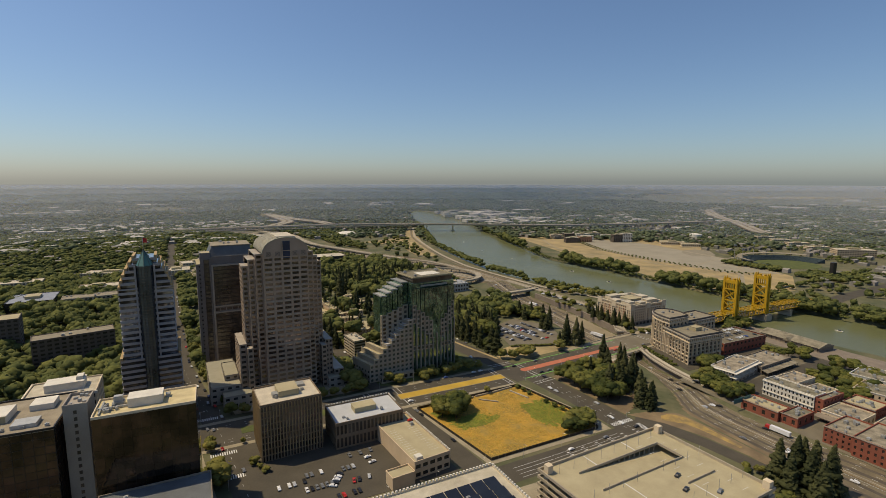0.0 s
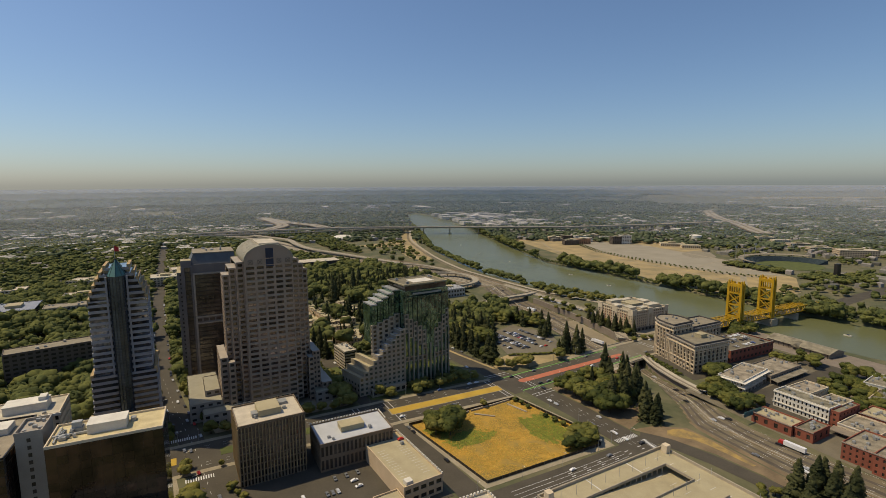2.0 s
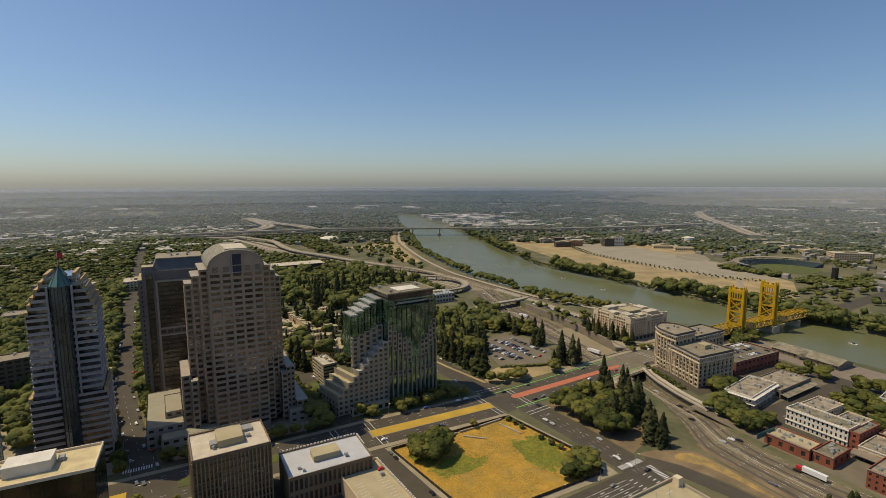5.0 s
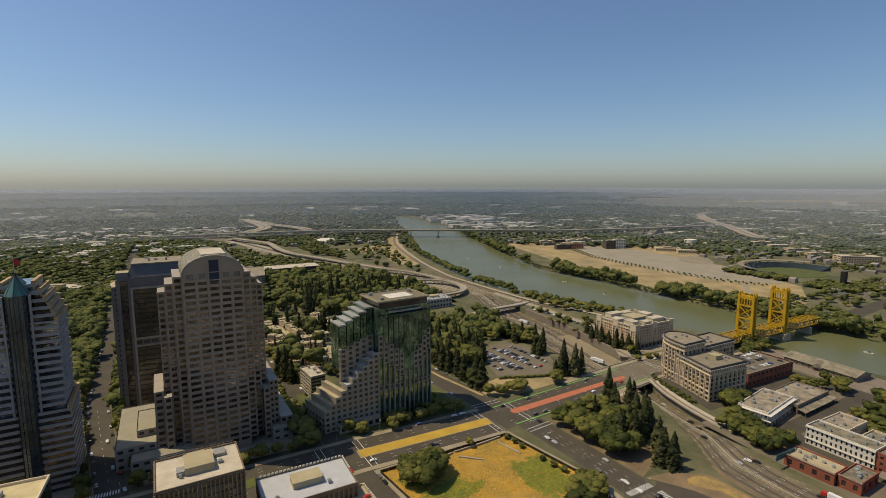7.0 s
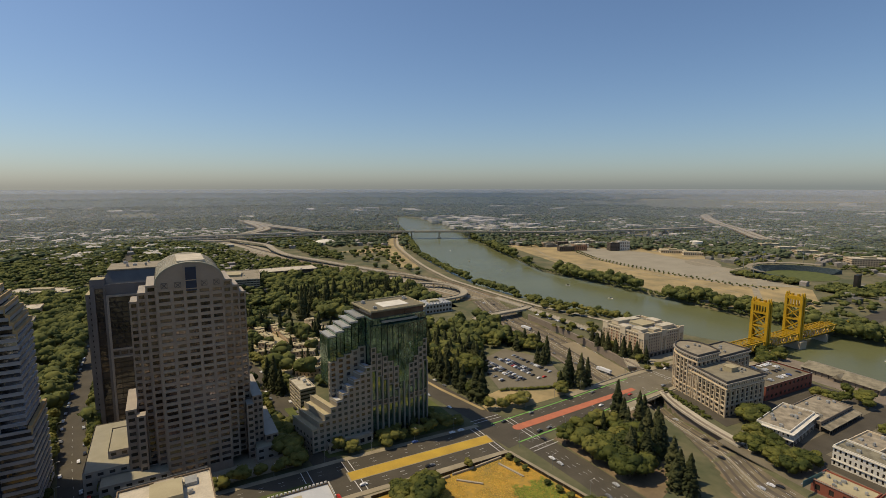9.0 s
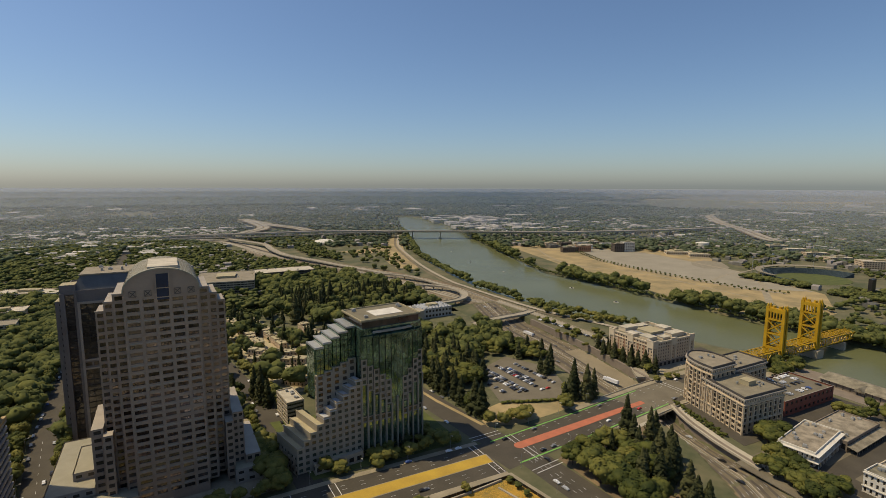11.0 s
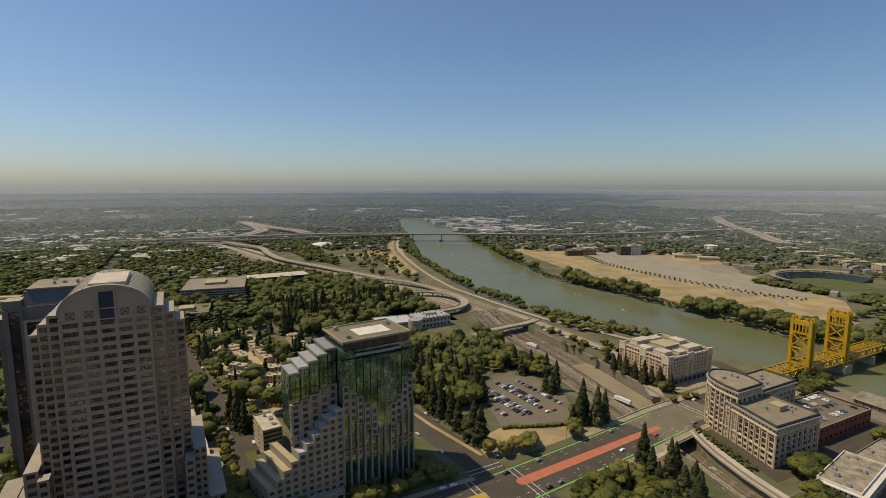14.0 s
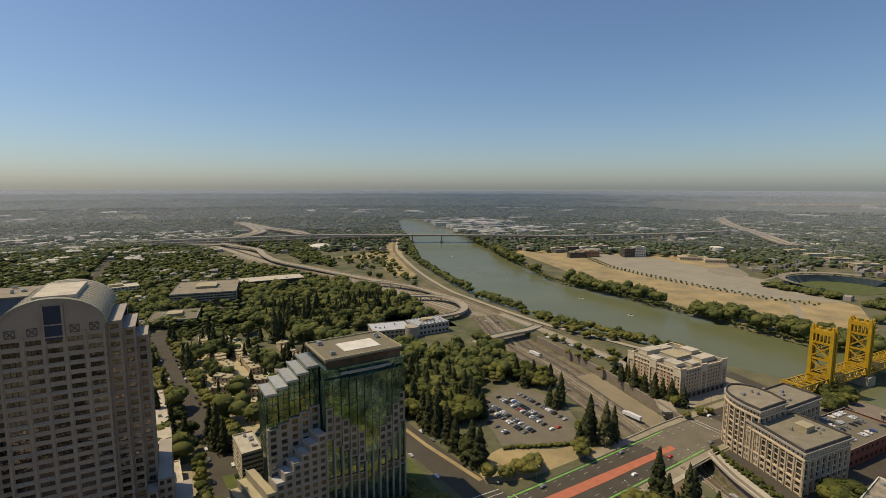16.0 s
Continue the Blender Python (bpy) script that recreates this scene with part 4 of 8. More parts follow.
for i in range(9):
    for j in range(3):
        if j != 1 or i != 4:
            part("lamp_post", Geo().tube(8 + i * 10, (-8, -32, -56)[j], 19.5, 25, 0.1, n=5), M_metal_grey, gar)


# ---- granite tower with the arched top ----
wf = thing("granite_tower", "tall brown granite office tower with an arched top", "office tower", pose(-260.5, 6, 0, 0, 0, 4))
g, panes = Geo(), []
FL, SPRING, ARCH, CW = 3.86, 116.0, 10.9, 16.8
TIERS = [(22.0, 5.0, 42.0, 114.6), (26.4, 10.0, 38.0, 110.0), (30.6, 15.0, 34.0, 104.5)]
# middle of the front and back: five bays, the centre one widest
BAYS = [(-16.8, -9.4), (-9.4, -3.0), (-3.0, 3.6), (3.6, 10.2), (10.2, 16.8)]
for a, b in BAYS:
    facade(g, panes, (a, 0), 0, b - a, 4.6, 112.7, 1, 28, 0.74, 0.52, 0.5)
    facade(g, panes, (b, 46), 180, b - a, 4.6, 112.7, 1, 28, 0.74, 0.52, 0.5)
for o, ang in (((-CW, 0), 0), ((CW, 46), 180)):
    facade(g, panes, o, ang, 2 * CW, 0, 4.6, 0, 0, plain=True)
    facade(g, panes, o, ang, 2 * CW, 112.7, SPRING, 0, 0, plain=True)
inner, fy0, fy1, ztop = CW, 0.0, 46.0, SPRING
for hw, ya, yb, zt in TIERS:
    nf = round((zt - 4) / FL)
    for sx in (-1, 1):
        a, b = (-hw, -inner) if sx < 0 else (inner, hw)
        facade(g, panes, (a, ya), 0, b - a, 4, zt, 1, nf, 0.62, 0.56, 0.5)
        facade(g, panes, (b, yb), 180, b - a, 4, zt, 1, nf, 0.62, 0.56, 0.5)
    for y0, y1 in ((fy0, ya), (yb, fy1)):
        nf = round((ztop - 4) / FL)
        facade(g, panes, (-inner, y1), -90, y1 - y0, 4, ztop, 1, nf, 0.56, 0.56, 0.5)
        facade(g, panes, (inner, y0), 90, y1 - y0, 4, ztop, 1, nf, 0.56, 0.56, 0.5)
    inner, fy0, fy1, ztop = hw, ya, yb, zt
facade(g, panes, (-inner, fy1), -90, fy1 - fy0, 4, ztop, 4, 26, 0.66, 0.52)
facade(g, panes, (inner, fy0), 90, fy1 - fy0, 4, ztop, 4, 26, 0.66, 0.52)
part("wall", g, M_stone, wf)
glaze(wf, panes, M_glass_bronze, 290)
# stone courses that stand proud between the storeys, and mullions of the wide bays
g = Geo()
for f in range(1, 28, 3):
    z = 4.6 + f * FL
    g.box(-CW - 0.12, CW + 0.12, -0.22, 0.0, z - 0.25, z + 0.2)
tagged(part("string_course", g, M_stone_pale, wf), kind="stuff")
for a in [b[0] for b in BAYS] + [CW - 0.45]:
    part("pilaster", Geo().box(a - 0.45, a + 0.45, -0.3, 0.0, 4.6, 114.0), M_stone, wf)
g = Geo()
for a, b in BAYS:
    c = (a + b) / 2
    for x in (c - 0.85, c + 0.85):
        for f in range(28):
            g.box(x - 0.07, x + 0.07, 0.3, 0.5, 4.6 + f * FL + 0.95, 4.6 + f * FL + 2.95)
tagged(part("mullion", g, M_dark_metal, wf), kind="stuff")
inner = CW
for hw, ya, yb, zt in TIERS:
    part("terrace", Geo().box(-hw + 0.1, hw - 0.1, ya + 0.1, yb - 0.1, zt - 0.9, zt - 0.1), M_stone_pale, wf)
    for s in (-1, 1):
        x0, x1 = sorted((s * (inner + 0.02), s * (hw + 0.15)))
        part("coping", Geo().box(x0, x1, ya - 0.15, ya + 0.5, zt, zt + 0.5), M_stone_pale, wf)
    inner = hw
arc = [(CW * math.cos(a), SPRING + ARCH * math.sin(a)) for a in np.linspace(0, math.pi, 33)]
n = len(arc)
part("arched_gable", Geo().add([(x, 0.0, z) for x, z in arc], [tuple(range(n - 1, -1, -1))]), M_stone, wf)
part("arched_gable", Geo().add([(x, 46.0, z) for x, z in arc], [tuple(range(n))]), M_stone, wf)
g = Geo()
arc2 = [((CW + 0.7) * math.cos(a), SPRING + (ARCH + 0.7) * math.sin(a)) for a in np.linspace(0, math.pi, 33)]
g.add([(x, y, z) for y in (-0.4, 46.4) for x, z in arc2] + [(x, y, z) for y in (-0.4, 46.4) for x, z in arc], [(i, i + 1, n + i + 1, n + i) for i in range(n - 1)] + [(2 * n + i, i, i + 1, 2 * n + i + 1)[::-1] for i in range(n - 1)] + [(3 * n + i, n + i, n + i + 1, 3 * n + i + 1) for i in range(n - 1)])
part("barrel_roof", g, M_barrel, wf)
g = Geo()
for y in np.arange(3, 46, 3.6):
    for (xa, za), (xb, zb) in zip(arc2, arc2[1:]):
        g.bar((xa, y, za + 0.05), (xb, y, zb + 0.05), 0.25, 0.12)
tagged(part("roof_seam", g, M_roof_grey, wf), kind="stuff")
part("great_window", Geo().box(-2.7, 3.5, -0.45, 3, 111.2, 124.6), M_glass_deep, wf)
g = Geo()
for x in (-2.7, 3.5):
    g.box(x - 0.35, x + 0.35, -0.7, 0.1, 110.8, 125.2)
g.box(-2.7, 3.5, -0.6, 0.1, 117.0, 117.5), g.box(-2.7, 3.5, -0.6, 0.1, 112.2, 112.7)
part("window_surround", g, M_stone, wf)
part("roof_hatch", Geo().box(-6, 8, 3, 34, 126.2, 128.0), M_roof_white, wf)
for x in (-12.9, -6.3, 7.0, 13.3):
    g = Geo()
    for a, b in (((-1.2, -1.2), (1.2, 1.2)), ((-1.2, 1.2), (1.2, -1.2))):
        g.bar((x + a[0], -0.08, 115.0 + a[1]), (x + b[0], -0.08, 115.0 + b[1]), 0.32)
    for a, b in (((-1.5, -1.5), (1.5, -1.5)), ((1.5, -1.5), (1.5, 1.5)), ((1.5, 1.5), (-1.5, 1.5)), ((-1.5, 1.5), (-1.5, -1.5))):
        g.bar((x + a[0], -0.06, 115.0 + a[1]), (x + b[0], -0.06, 115.0 + b[1]), 0.22)
    part("rosette", g, M_dark_brick, wf)
# lower shoulders and podium
for nm, x0, x1, y0, y1, h, nbf, nbs in (("shoulder", -36, -30.7, 8, 42, 45, 1, 4), ("shoulder", -30.7, -26.5, 4, 10, 42, 1, 1), ("shoulder", 30.7, 36.5, 8, 48, 39, 2, 5), ("shoulder", 26.5, 30.7, 4, 12, 36, 1, 1), ("shoulder", 36.5, 44.5, 4, 48, 13.5, 2, 5)):
    g, panes = Geo(), []
    nf = int(h / FL)
    facade(g, panes, (x0, y0), 0, x1 - x0, 0, h, nbf, nf, 0.6, 0.5)
    facade(g, panes, (x0, y1), -90, y1 - y0, 0, h, nbs, nf, 0.6, 0.5)
    facade(g, panes, (x1, y0), 90, y1 - y0, 0, h, nbs, nf, 0.6, 0.5)
    facade(g, panes, (x1, y1), 180, x1 - x0, 0, h, 0, 0, plain=True)
    s = part(nm, g, M_stone, wf)
    g = Geo()
    g.box(x0, x1, y0, y1, h - 0.3, h + 0.02)
    part("roof", g, M_stone_pale, s)
    glaze(s, panes, M_glass_dark, 40)
for nm, x0, x1, y0, y1, h, nf in (("podium", -58, -36.2, 8, 72, 14, 3), ("podium", -50, -16.7, -4, 8, 10, 2), ("podium", -47, -36.4, 20, 52, 18, 4), ("podium", 30, 47, -2, 38, 9, 2)):
    g, panes = Geo(), []
    facade(g, panes, (x0, y0), 0, x1 - x0, 0, h, max(1, int((x1 - x0) / 5)), nf, 0.5, 0.4)
    facade(g, panes, (x0, y1), -90, y1 - y0, 0, h, max(1, int((y1 - y0) / 6)), nf, 0.5, 0.4)
    facade(g, panes, (x1, y0), 90, y1 - y0, 0, h, max(1, int((y1 - y0) / 6)), nf, 0.5, 0.4)
    facade(g, panes, (x1, y1), 180, x1 - x0, 0, h, 0, 0, plain=True)
    s = part(nm, g, M_stone_pale, wf)
    g = Geo()
    g.box(x0 + 0.4, x1 - 0.4, y0 + 0.4, y1 - 0.4, h - 0.9, h - 0.5)
    part("roof", g, M_barrel, s)
    glaze(s, panes, M_glass_dark, 60)

# ---- dark tower behind ----
dk = block("dark_tower", "dark glass office tower with granite edges", "office tower", -323, 93, 3, 44, 42, 102.5, M_dusk_stone, M_glass_smoke, M_roof_grey, 27, 3.4, 0.8, 0.66, 4, 14, limit=60, dep=0.3, sides="lrb", big=False)
# lower side tier with a tan roof and single windows
g, panes = Geo(), []
facade(g, panes, (-3.4, 3), 0, 6.2, 2, 96.5, 1, 25, 0.34, 0.42)
facade(g, panes, (-3.4, 39), -90, 36, 2, 96.5, 7, 25, 0.4, 0.42)
tier = part("side_tier", g, M_dusk_stone, dk)
part("roof", Geo().box(-3.4, 2.8, 3, 39, 96.4, 96.8), M_roof_tan, tier)
glaze(tier, panes, M_glass_dark, 60)
part("corner_cap", Geo().box(-0.2, 8, 0.2, 12, 102.6, 106.8), M_dusk_stone, dk)
part("corner_roof", Geo().box(0, 7.8, 0.4, 11.8, 106.8, 107.1), M_roof_tan, dk)
# glass strip beside the great panel
g, panes = Geo(), []
facade(g, panes, (2.6, -0.5), 0, 4.4, 3, 101, 1, 25, 0.94, 0.82, 0.2)
part("glass_strip", g, M_dark_metal, dk)
facade(g2 := Geo(), panes, (10, -0.9), 0, 33, 3, 52, 9, 13, 0.95, 0.84, 0.2)
facade(g2, panes, (10, -0.9), 0, 33, 58, 94.5, 9, 10, 0.95, 0.84, 0.2)
part("glass_panel", g2, M_dark_metal, dk)
g, wide = Geo(), []
facade(g, wide, (9, -1.0), 0, 35, 52.8, 57.2, 7, 1, 0.8, 0.55, 0.3)
part("mid_band", g, M_dusk_stone, dk)
glaze(dk, panes + wide, M_glass_smoke, 90)
g = Geo()
g.box(8.6, 10, -1.5, 0.0, 0, 96), g.box(42.6, 44.0, -1.5, 0.0, 0, 96), g.box(10, 42.6, -1.5, 0.0, 94.6, 96)
g.box(10, 42.6, -1.5, 0.0, 51.6, 52.8), g.box(10, 42.6, -1.5, 0.0, 57.2, 58.4)
part("panel_frame", g, M_stone_pale, dk)
g = Geo()
g.box(-0.2, 2.4, -1.0, 0.2, 0, 102), g.box(7.1, 8.5, -0.9, 0.0, 0, 102)
part("corner_pier", g, M_dusk_stone, dk)
part("crown", Geo().prism([(6, 3), (44, 3), (44, 40), (6, 40)], 102.6, 111.6, [(10, 7), (42, 7), (42, 38), (10, 38)]), M_hall_roof, dk)
part("crown_roof", Geo().box(9.4, 42.6, 6.4, 38.6, 111.6, 112.4), M_roof_grey, dk)
rooftop(dk, 12, 40, 9, 36, 112.4, 5, 15, big=False)

# ---- stepped tower with the pointed glass prism ----
py = thing("pointed_tower", "banded office tower with a pointed blue glass prism", "office tower", pose(-371.5, 2, 0, 0, 0, 4))
lev = [(16.6, 0, 34, 97), (15.4, 1, 33, 101), (14.0, 2, 32, 105), (12.2, 3, 31, 109), (10.0, 4.5, 30, 113), (7.5, 6, 28, 117)]
lo = 0
for hw, y0, y1, top in [(18.6, -1.2, 36, 47.2)] + lev:
    z0 = 0 if top < 98 else lo
    # upper tiers get the paler glass, sky reflection put into its colour
    part("glass_tier", Geo().box(17 - hw + 0.5, 17 + hw - 0.5, y0 + 0.5, y1 - 0.5, z0, top), M_glass_silver if top > 60 else M_glass_smoke, py)
    z = 47.2 if top == 97 else z0
    while z < top - 1:
        part("granite_band", Geo().box(17 - hw, 17 + hw, y0, y1, min(z + 2.15, top - 0.9), min(z + 3.95, top)), M_band, py)
        z += 3.95
    lo = top
    for s in (-1, 1):
        x0, x1 = sorted((17 + s * hw * 1.005, 17 + s * (hw - 1.7)))
        g = Geo()
        g.box(x0, x1, y0 - 0.1, y1 + 0.1, top, top + 1.7)
        g.box(*sorted((17 + s * hw * 1.004, 17 + s * (hw - 0.5))), y0 - 0.06, y0 + 0.6, top - 3.0, top + 0.01)
        part("step_coping", g, M_gold_stone, py)
PT = [(11.9, 1), (13.5, -2.6), (17.0, -5.2), (20.5, -2.6), (22.1, 1), (22.1, 18), (11.9, 18)]
g = Geo()
g.prism(PT, 0, 112.5)
part("glass_prism", g, M_glass_blue, py)
g = Geo()
g.add([(x, y, 112.5) for x, y in PT] + [(17.0, 4, 123.6)], [(i, (i + 1) % 7, 7) for i in range(7)])
part("glass_point", g, M_copper, py)
g = Geo()
for (xa, ya), (xb, yb) in zip(PT[:4], PT[1:5]):
    for t in (0, 0.5):
        x, y = xa + (xb - xa) * t, ya + (yb - ya) * t - 0.08
        g.bar((x, y, 0), (x, y, 112.5), 0.22)
    for f in range(57):
        g.bar((xa, ya - 0.06, f * 1.97 + 1), (xb, yb - 0.06, f * 1.97 + 1), 0.14)
for x, y in PT[:5]:
    g.bar((x, y, 112.5), (17.0, 4, 123.7), 0.2)
part("mullion_grid", g, M_dark_metal, py)
for s in (-1, 1):
    part("prism_edge", Geo().box(*sorted((17 + s * 5.2, 17 + s * 6.2)), -0.6, 1.2, 0, 112), M_band, py)
g = Geo()
g.tube(17.0, 4, 123, 132, 0.15, n=6)
pole = part("flagpole", g, M_metal_grey, py)
g = Geo()
g.add([(17.1, 4, 128), (19.5, 4.2, 127.6), (19.5, 4.2, 130.6), (17.1, 4, 131.4)], [(0, 1, 2, 3)])
g.add([(17.1, 4.04, 128), (19.5, 4.24, 127.6), (19.5, 4.24, 130.6), (17.1, 4.04, 131.4)], [(3, 2, 1, 0)])
part("flag", g, M_flag_red, pole)

# ---- green glass tower with stepped terraces ----
em = thing("green_glass_tower", "green mirror-glass office tower with stepped concrete terraces", "office tower", pose(-157, 4, 0, 0, 0, 7.5))
W, D, TOP = 43, 33, 81
rnd = random.Random(12)
core = part("core", Geo().box(0.4, W - 0.4, 0.7, D - 0.4, 0, TOP), M_dark_metal, em)
# front of eleven bays that bow out in the middle; each has a stone head, and glass above and below it
HEADS = (63, 58.5, 56, 52, 48, 0, 0, 48, 52, 58, 63)
BW = W / len(HEADS)
bow = [0.0 if i == 0 else -2.6 * math.sin(math.pi * (i - 0.5) / 10.5) if i < 8 else (-1.6, -1.9, -0.6)[i - 8] for i in range(11)]
g, stone, panes, strips = Geo(), [], [], []
for i, head in enumerate(HEADS):
    x0, y = i * BW, bow[i]
    foot = head - 16.4
    if head:
        facade(g, stone, (x0, y), 0, BW, foot, head, 1, 4, 0.56, 0.6, 0.5)
        facade(g, stone, (x0, y), 0, BW, 22.0, 26.2, 1, 1, 0.6, 0.62, 0.5)
        g.add([(x0, y, head), (x0 + BW, y, head), (x0 + BW, 0.7, head), (x0, 0.7, head)], [(0, 1, 2, 3)])
    z = 2.0
    while z < (foot if head else 36) - 1:
        h = min(4.1, (foot if head else 36) - z)
        strips.append(((x0 + BW / 2, y + 0.55, z + h / 2), rnd.uniform(-1.0, 1.0), BW - 0.9, h - 0.12))
        z += 4.1
    z = head if head else 36.0
    while z < 75.6:
        h = min(3.9, 76.2 - z)
        for k in (0.25, 0.75):
            panes.append(((x0 + BW * k, y + 0.3, z + h / 2), rnd.uniform(-3.6, 3.6), BW / 2 - 0.03, h - 0.05))
        z += 3.9
    panes.append(((x0 + BW / 2, 0.55, 78.7), rnd.uniform(-1.5, 1.5), BW - 0.06, 4.4))
# stone at the flanks
facade(g, stone, (W, 0), 90, D, 2, 63, 7, 15, 0.6, 0.85)
facade(g, stone, (W, D), 180, W, 2, 66, 10, 16, 0.6, 0.6)
part("wall", g, M_tower_stone, em)
glaze(em, stone, M_glass_olive, 90)
glaze(core, strips, M_glass_green, 120, "curtain_pane")
glaze(core, panes, M_glass_green, 190, "curtain_pane")
for i in range(12):
    j = min(i, 10)
    y, y2 = bow[j], bow[max(i - 1, 0)]
    top = max(HEADS[j], HEADS[max(i - 1, 0)])
    part("fin", Geo().box(i * BW - 0.45, i * BW + 0.45, min(y, y2) - 0.55, 0.7, 0, (top - 16) if top else 36), M_tower_stone, em)
    g = Geo()
    g.box(i * BW - 0.05, i * BW + 0.05, min(y, y2) + 0.2, max(y, y2) + 0.7, 36, 76)
    part("mullion", g, M_dark_metal, core)
for z, out, a, b in ((76.2, 0.5, 0, 11), (79.0, 0.1, 2, 9)):
    g = Geo()
    for i in range(a, b):
        g.box(i * BW, (i + 1) * BW, bow[i] * (1 if z < 77 else 0.6) - out, 0.7, z, z + 0.55)
        g.box(i * BW, (i + 1) * BW, bow[i] * (1 if z < 77 else 0.6) - out, bow[i] * (1 if z < 77 else 0.6) - out + 0.15, z + 0.55, z + 1.5)
    part("ledge", g, M_glass_green if z < 77 else M_metal_grey, em)
panes = []
for f in range(8):
    for b in range(3):
        panes.append(((0.3, b * 3.0 + 2.2, 49 + f * 4 + 2), -90 + rnd.uniform(-2, 2), 2.95, 3.9))
for f in range(5):
    for b in range(7):
        panes.append(((W - 0.25 + 0.5 * (b % 2), b * 4.5 + 2.6, 63 + f * 3.6 + 1.8), 90 + 5 * (-1) ** b, 4.3, 3.5))
glaze(core, panes, M_glass_green, 64, "curtain_pane")
crown = part("crown", Geo().box(1.5, W - 1.5, 1.5, D - 1.5, TOP, TOP + 5.4), M_glass_smoke, em)
part("crown_band", Geo().box(0.6, W - 0.6, 0.6, D - 0.6, TOP - 0.2, TOP + 1.2), M_glass_green, crown)
part("roof", Geo().box(0.6, W - 0.6, 0.6, D - 0.6, TOP + 5.4, TOP + 6), M_roof_olive, crown)
part("helipad", Geo().box(14, 34, 9, 23, TOP + 6, TOP + 6.25), M_white, crown)
parapet(crown, 0.6, W - 0.6, 0.6, D - 0.6, TOP + 6, M_roof_tan, 0.8, 0.4)
rooftop(em, 3, 11, 5, 11, TOP + 6.02, 2, 21, big=False), rooftop(em, 36, W - 2, 18, D - 3, TOP + 6.02, 3, 22, big=False), rooftop(em, 3, 11, 22, D - 3, TOP + 6.02, 2, 23, big=False)
# glass shafts that step down beside the tower
SH = ((-0.2, 82.0, 31), (-5.1, 79.4, 30), (-10.2, 76.8, 28), (-15.4, 74.4, 27), (-20.6, 72.0, 25))
for i, (x1, top, yb) in enumerate(SH):
    g = Geo()
    g.box(x1 - 4.3, x1, 9.0, yb, 40, top), g.box(x1 - 5.2, x1 - 4.3, 11.0, yb, 40, top - 0.6)
    s = part("glass_shaft", g, M_glass_green, em)
    g = Geo()
    g.box(x1 - 5.4, x1 + 0.1, 8.4, yb + 0.4, top, top + 0.5)
    g.box(x1 - 5.4, x1 + 0.1, 8.4, 8.7, top + 0.5, top + 1.1), g.box(x1 - 5.4, x1 - 5.1, 8.7, yb, top + 0.5, top + 1.1), g.box(x1 - 0.2, x1 + 0.1, 8.7, yb, top + 0.5, top + 1.1)
    part("cap", g, M_metal_grey, s)
    g = Geo()
    for z in np.arange(44, top, 3.9):
        g.box(x1 - 4.35, x1 + 0.05, 8.9, 9.0, z, z + 0.2)
    g.box(x1 - 2.25, x1 - 2.05, 8.9, 9.0, 44, top)
    part("mullion", g, M_dark_metal, s)
    g, panes = Geo(), []
    hd = 62.5 - i * 1.7
    facade(g, panes, (x1 - 5.2, 8.0), 0, 5.2, 20.5, hd, 1, 10, 0.52, 0.6)
    facade(g, panes, (x1 - 5.2, 11.0), -90, 3.0, 20.5, hd, 1, 10, 0.5, 0.6)
    g.add([(x1 - 5.2, 8.0, hd), (x1, 8.0, hd), (x1, 11.0, hd), (x1 - 5.2, 11.0, hd)], [(0, 1, 2, 3)])
    part("stone_grid", g, M_tower_stone, s)
    for p_, a_, pw, ph in panes:
        o_ = new("window", pane_mesh(pw, ph, M_glass_smoke, "window"))
        o_.parent, o_.matrix_basis = s, pose(*p_, 0, 0, a_)
# concrete terraces stepping down in line with the front
for i in range(10):
    x1, top = -i * 4.1, 50.6 - i * 3.75
    deep = 8.0 if i < 6 else 27.0
    g, panes = Geo(), []
    facade(g, panes, (x1 - 4.1, 0), 0, 4.1, 1.5, top, 1, max(1, round(top / 4.0)), 0.56, 0.55)
    facade(g, panes, (x1 - 4.1 - deep * 0.17, deep), -80.35, math.hypot(deep, deep * 0.17), max(1.5, top - 4), top, 0, 0, plain=True)
    if i == 9:
        facade(g, panes, (x1 - 8.7, deep), -80.3, math.hypot(deep, 4.6), 0, top, 6, 4, 0.5, 0.5)
    s = part("terrace", g, M_tower_stone, em)
    glaze(s, panes, M_glass_olive, 14)
    sh = deep * 0.17
    g = Geo()
    g.prism([(x1 - 4.2, -0.2), (x1, -0.2), (x1 - sh, deep), (x1 - 4.2 - sh, deep)], top - 0.5, top + 0.1)
    part("terrace_roof", g, M_roof_pale if i < 6 else M_roof_tan, s)
    g = Geo()
    g.bar((x1 - 4.1, 0, top + 0.5), (x1 - 4.1 - sh, deep, top + 0.5), 0.35, 0.9), g.bar((x1 - 4.1, -0.1, top + 0.5), (x1, -0.1, top + 0.5), 0.35, 0.9)
    part("upstand", g, M_concrete, s)
ann = block("terrace_annex", "low concrete annex with a long skylight", "annex", -188, -4, 6, 30, 15, 6, M_concrete, M_glass_dark, M_concrete, 1, 5, 0.6, 0.5, 0, 2, big=False)
g = Geo()
g.prism([(9, 4), (21, 4), (21, 11), (9, 11)], 6, 8, [(10, 6), (20, 6), (20, 9), (10, 9)])
part("skylight", g, M_roof_tan, ann)
block("louvred_garage", "small parking block with horizontal openings", "parking block", -194, 64, 9, 12, 26, 17, M_concrete, M_glass_dark, M_roof_white, 6, 14, 0.94, 0.5, 5, 22, big=False)

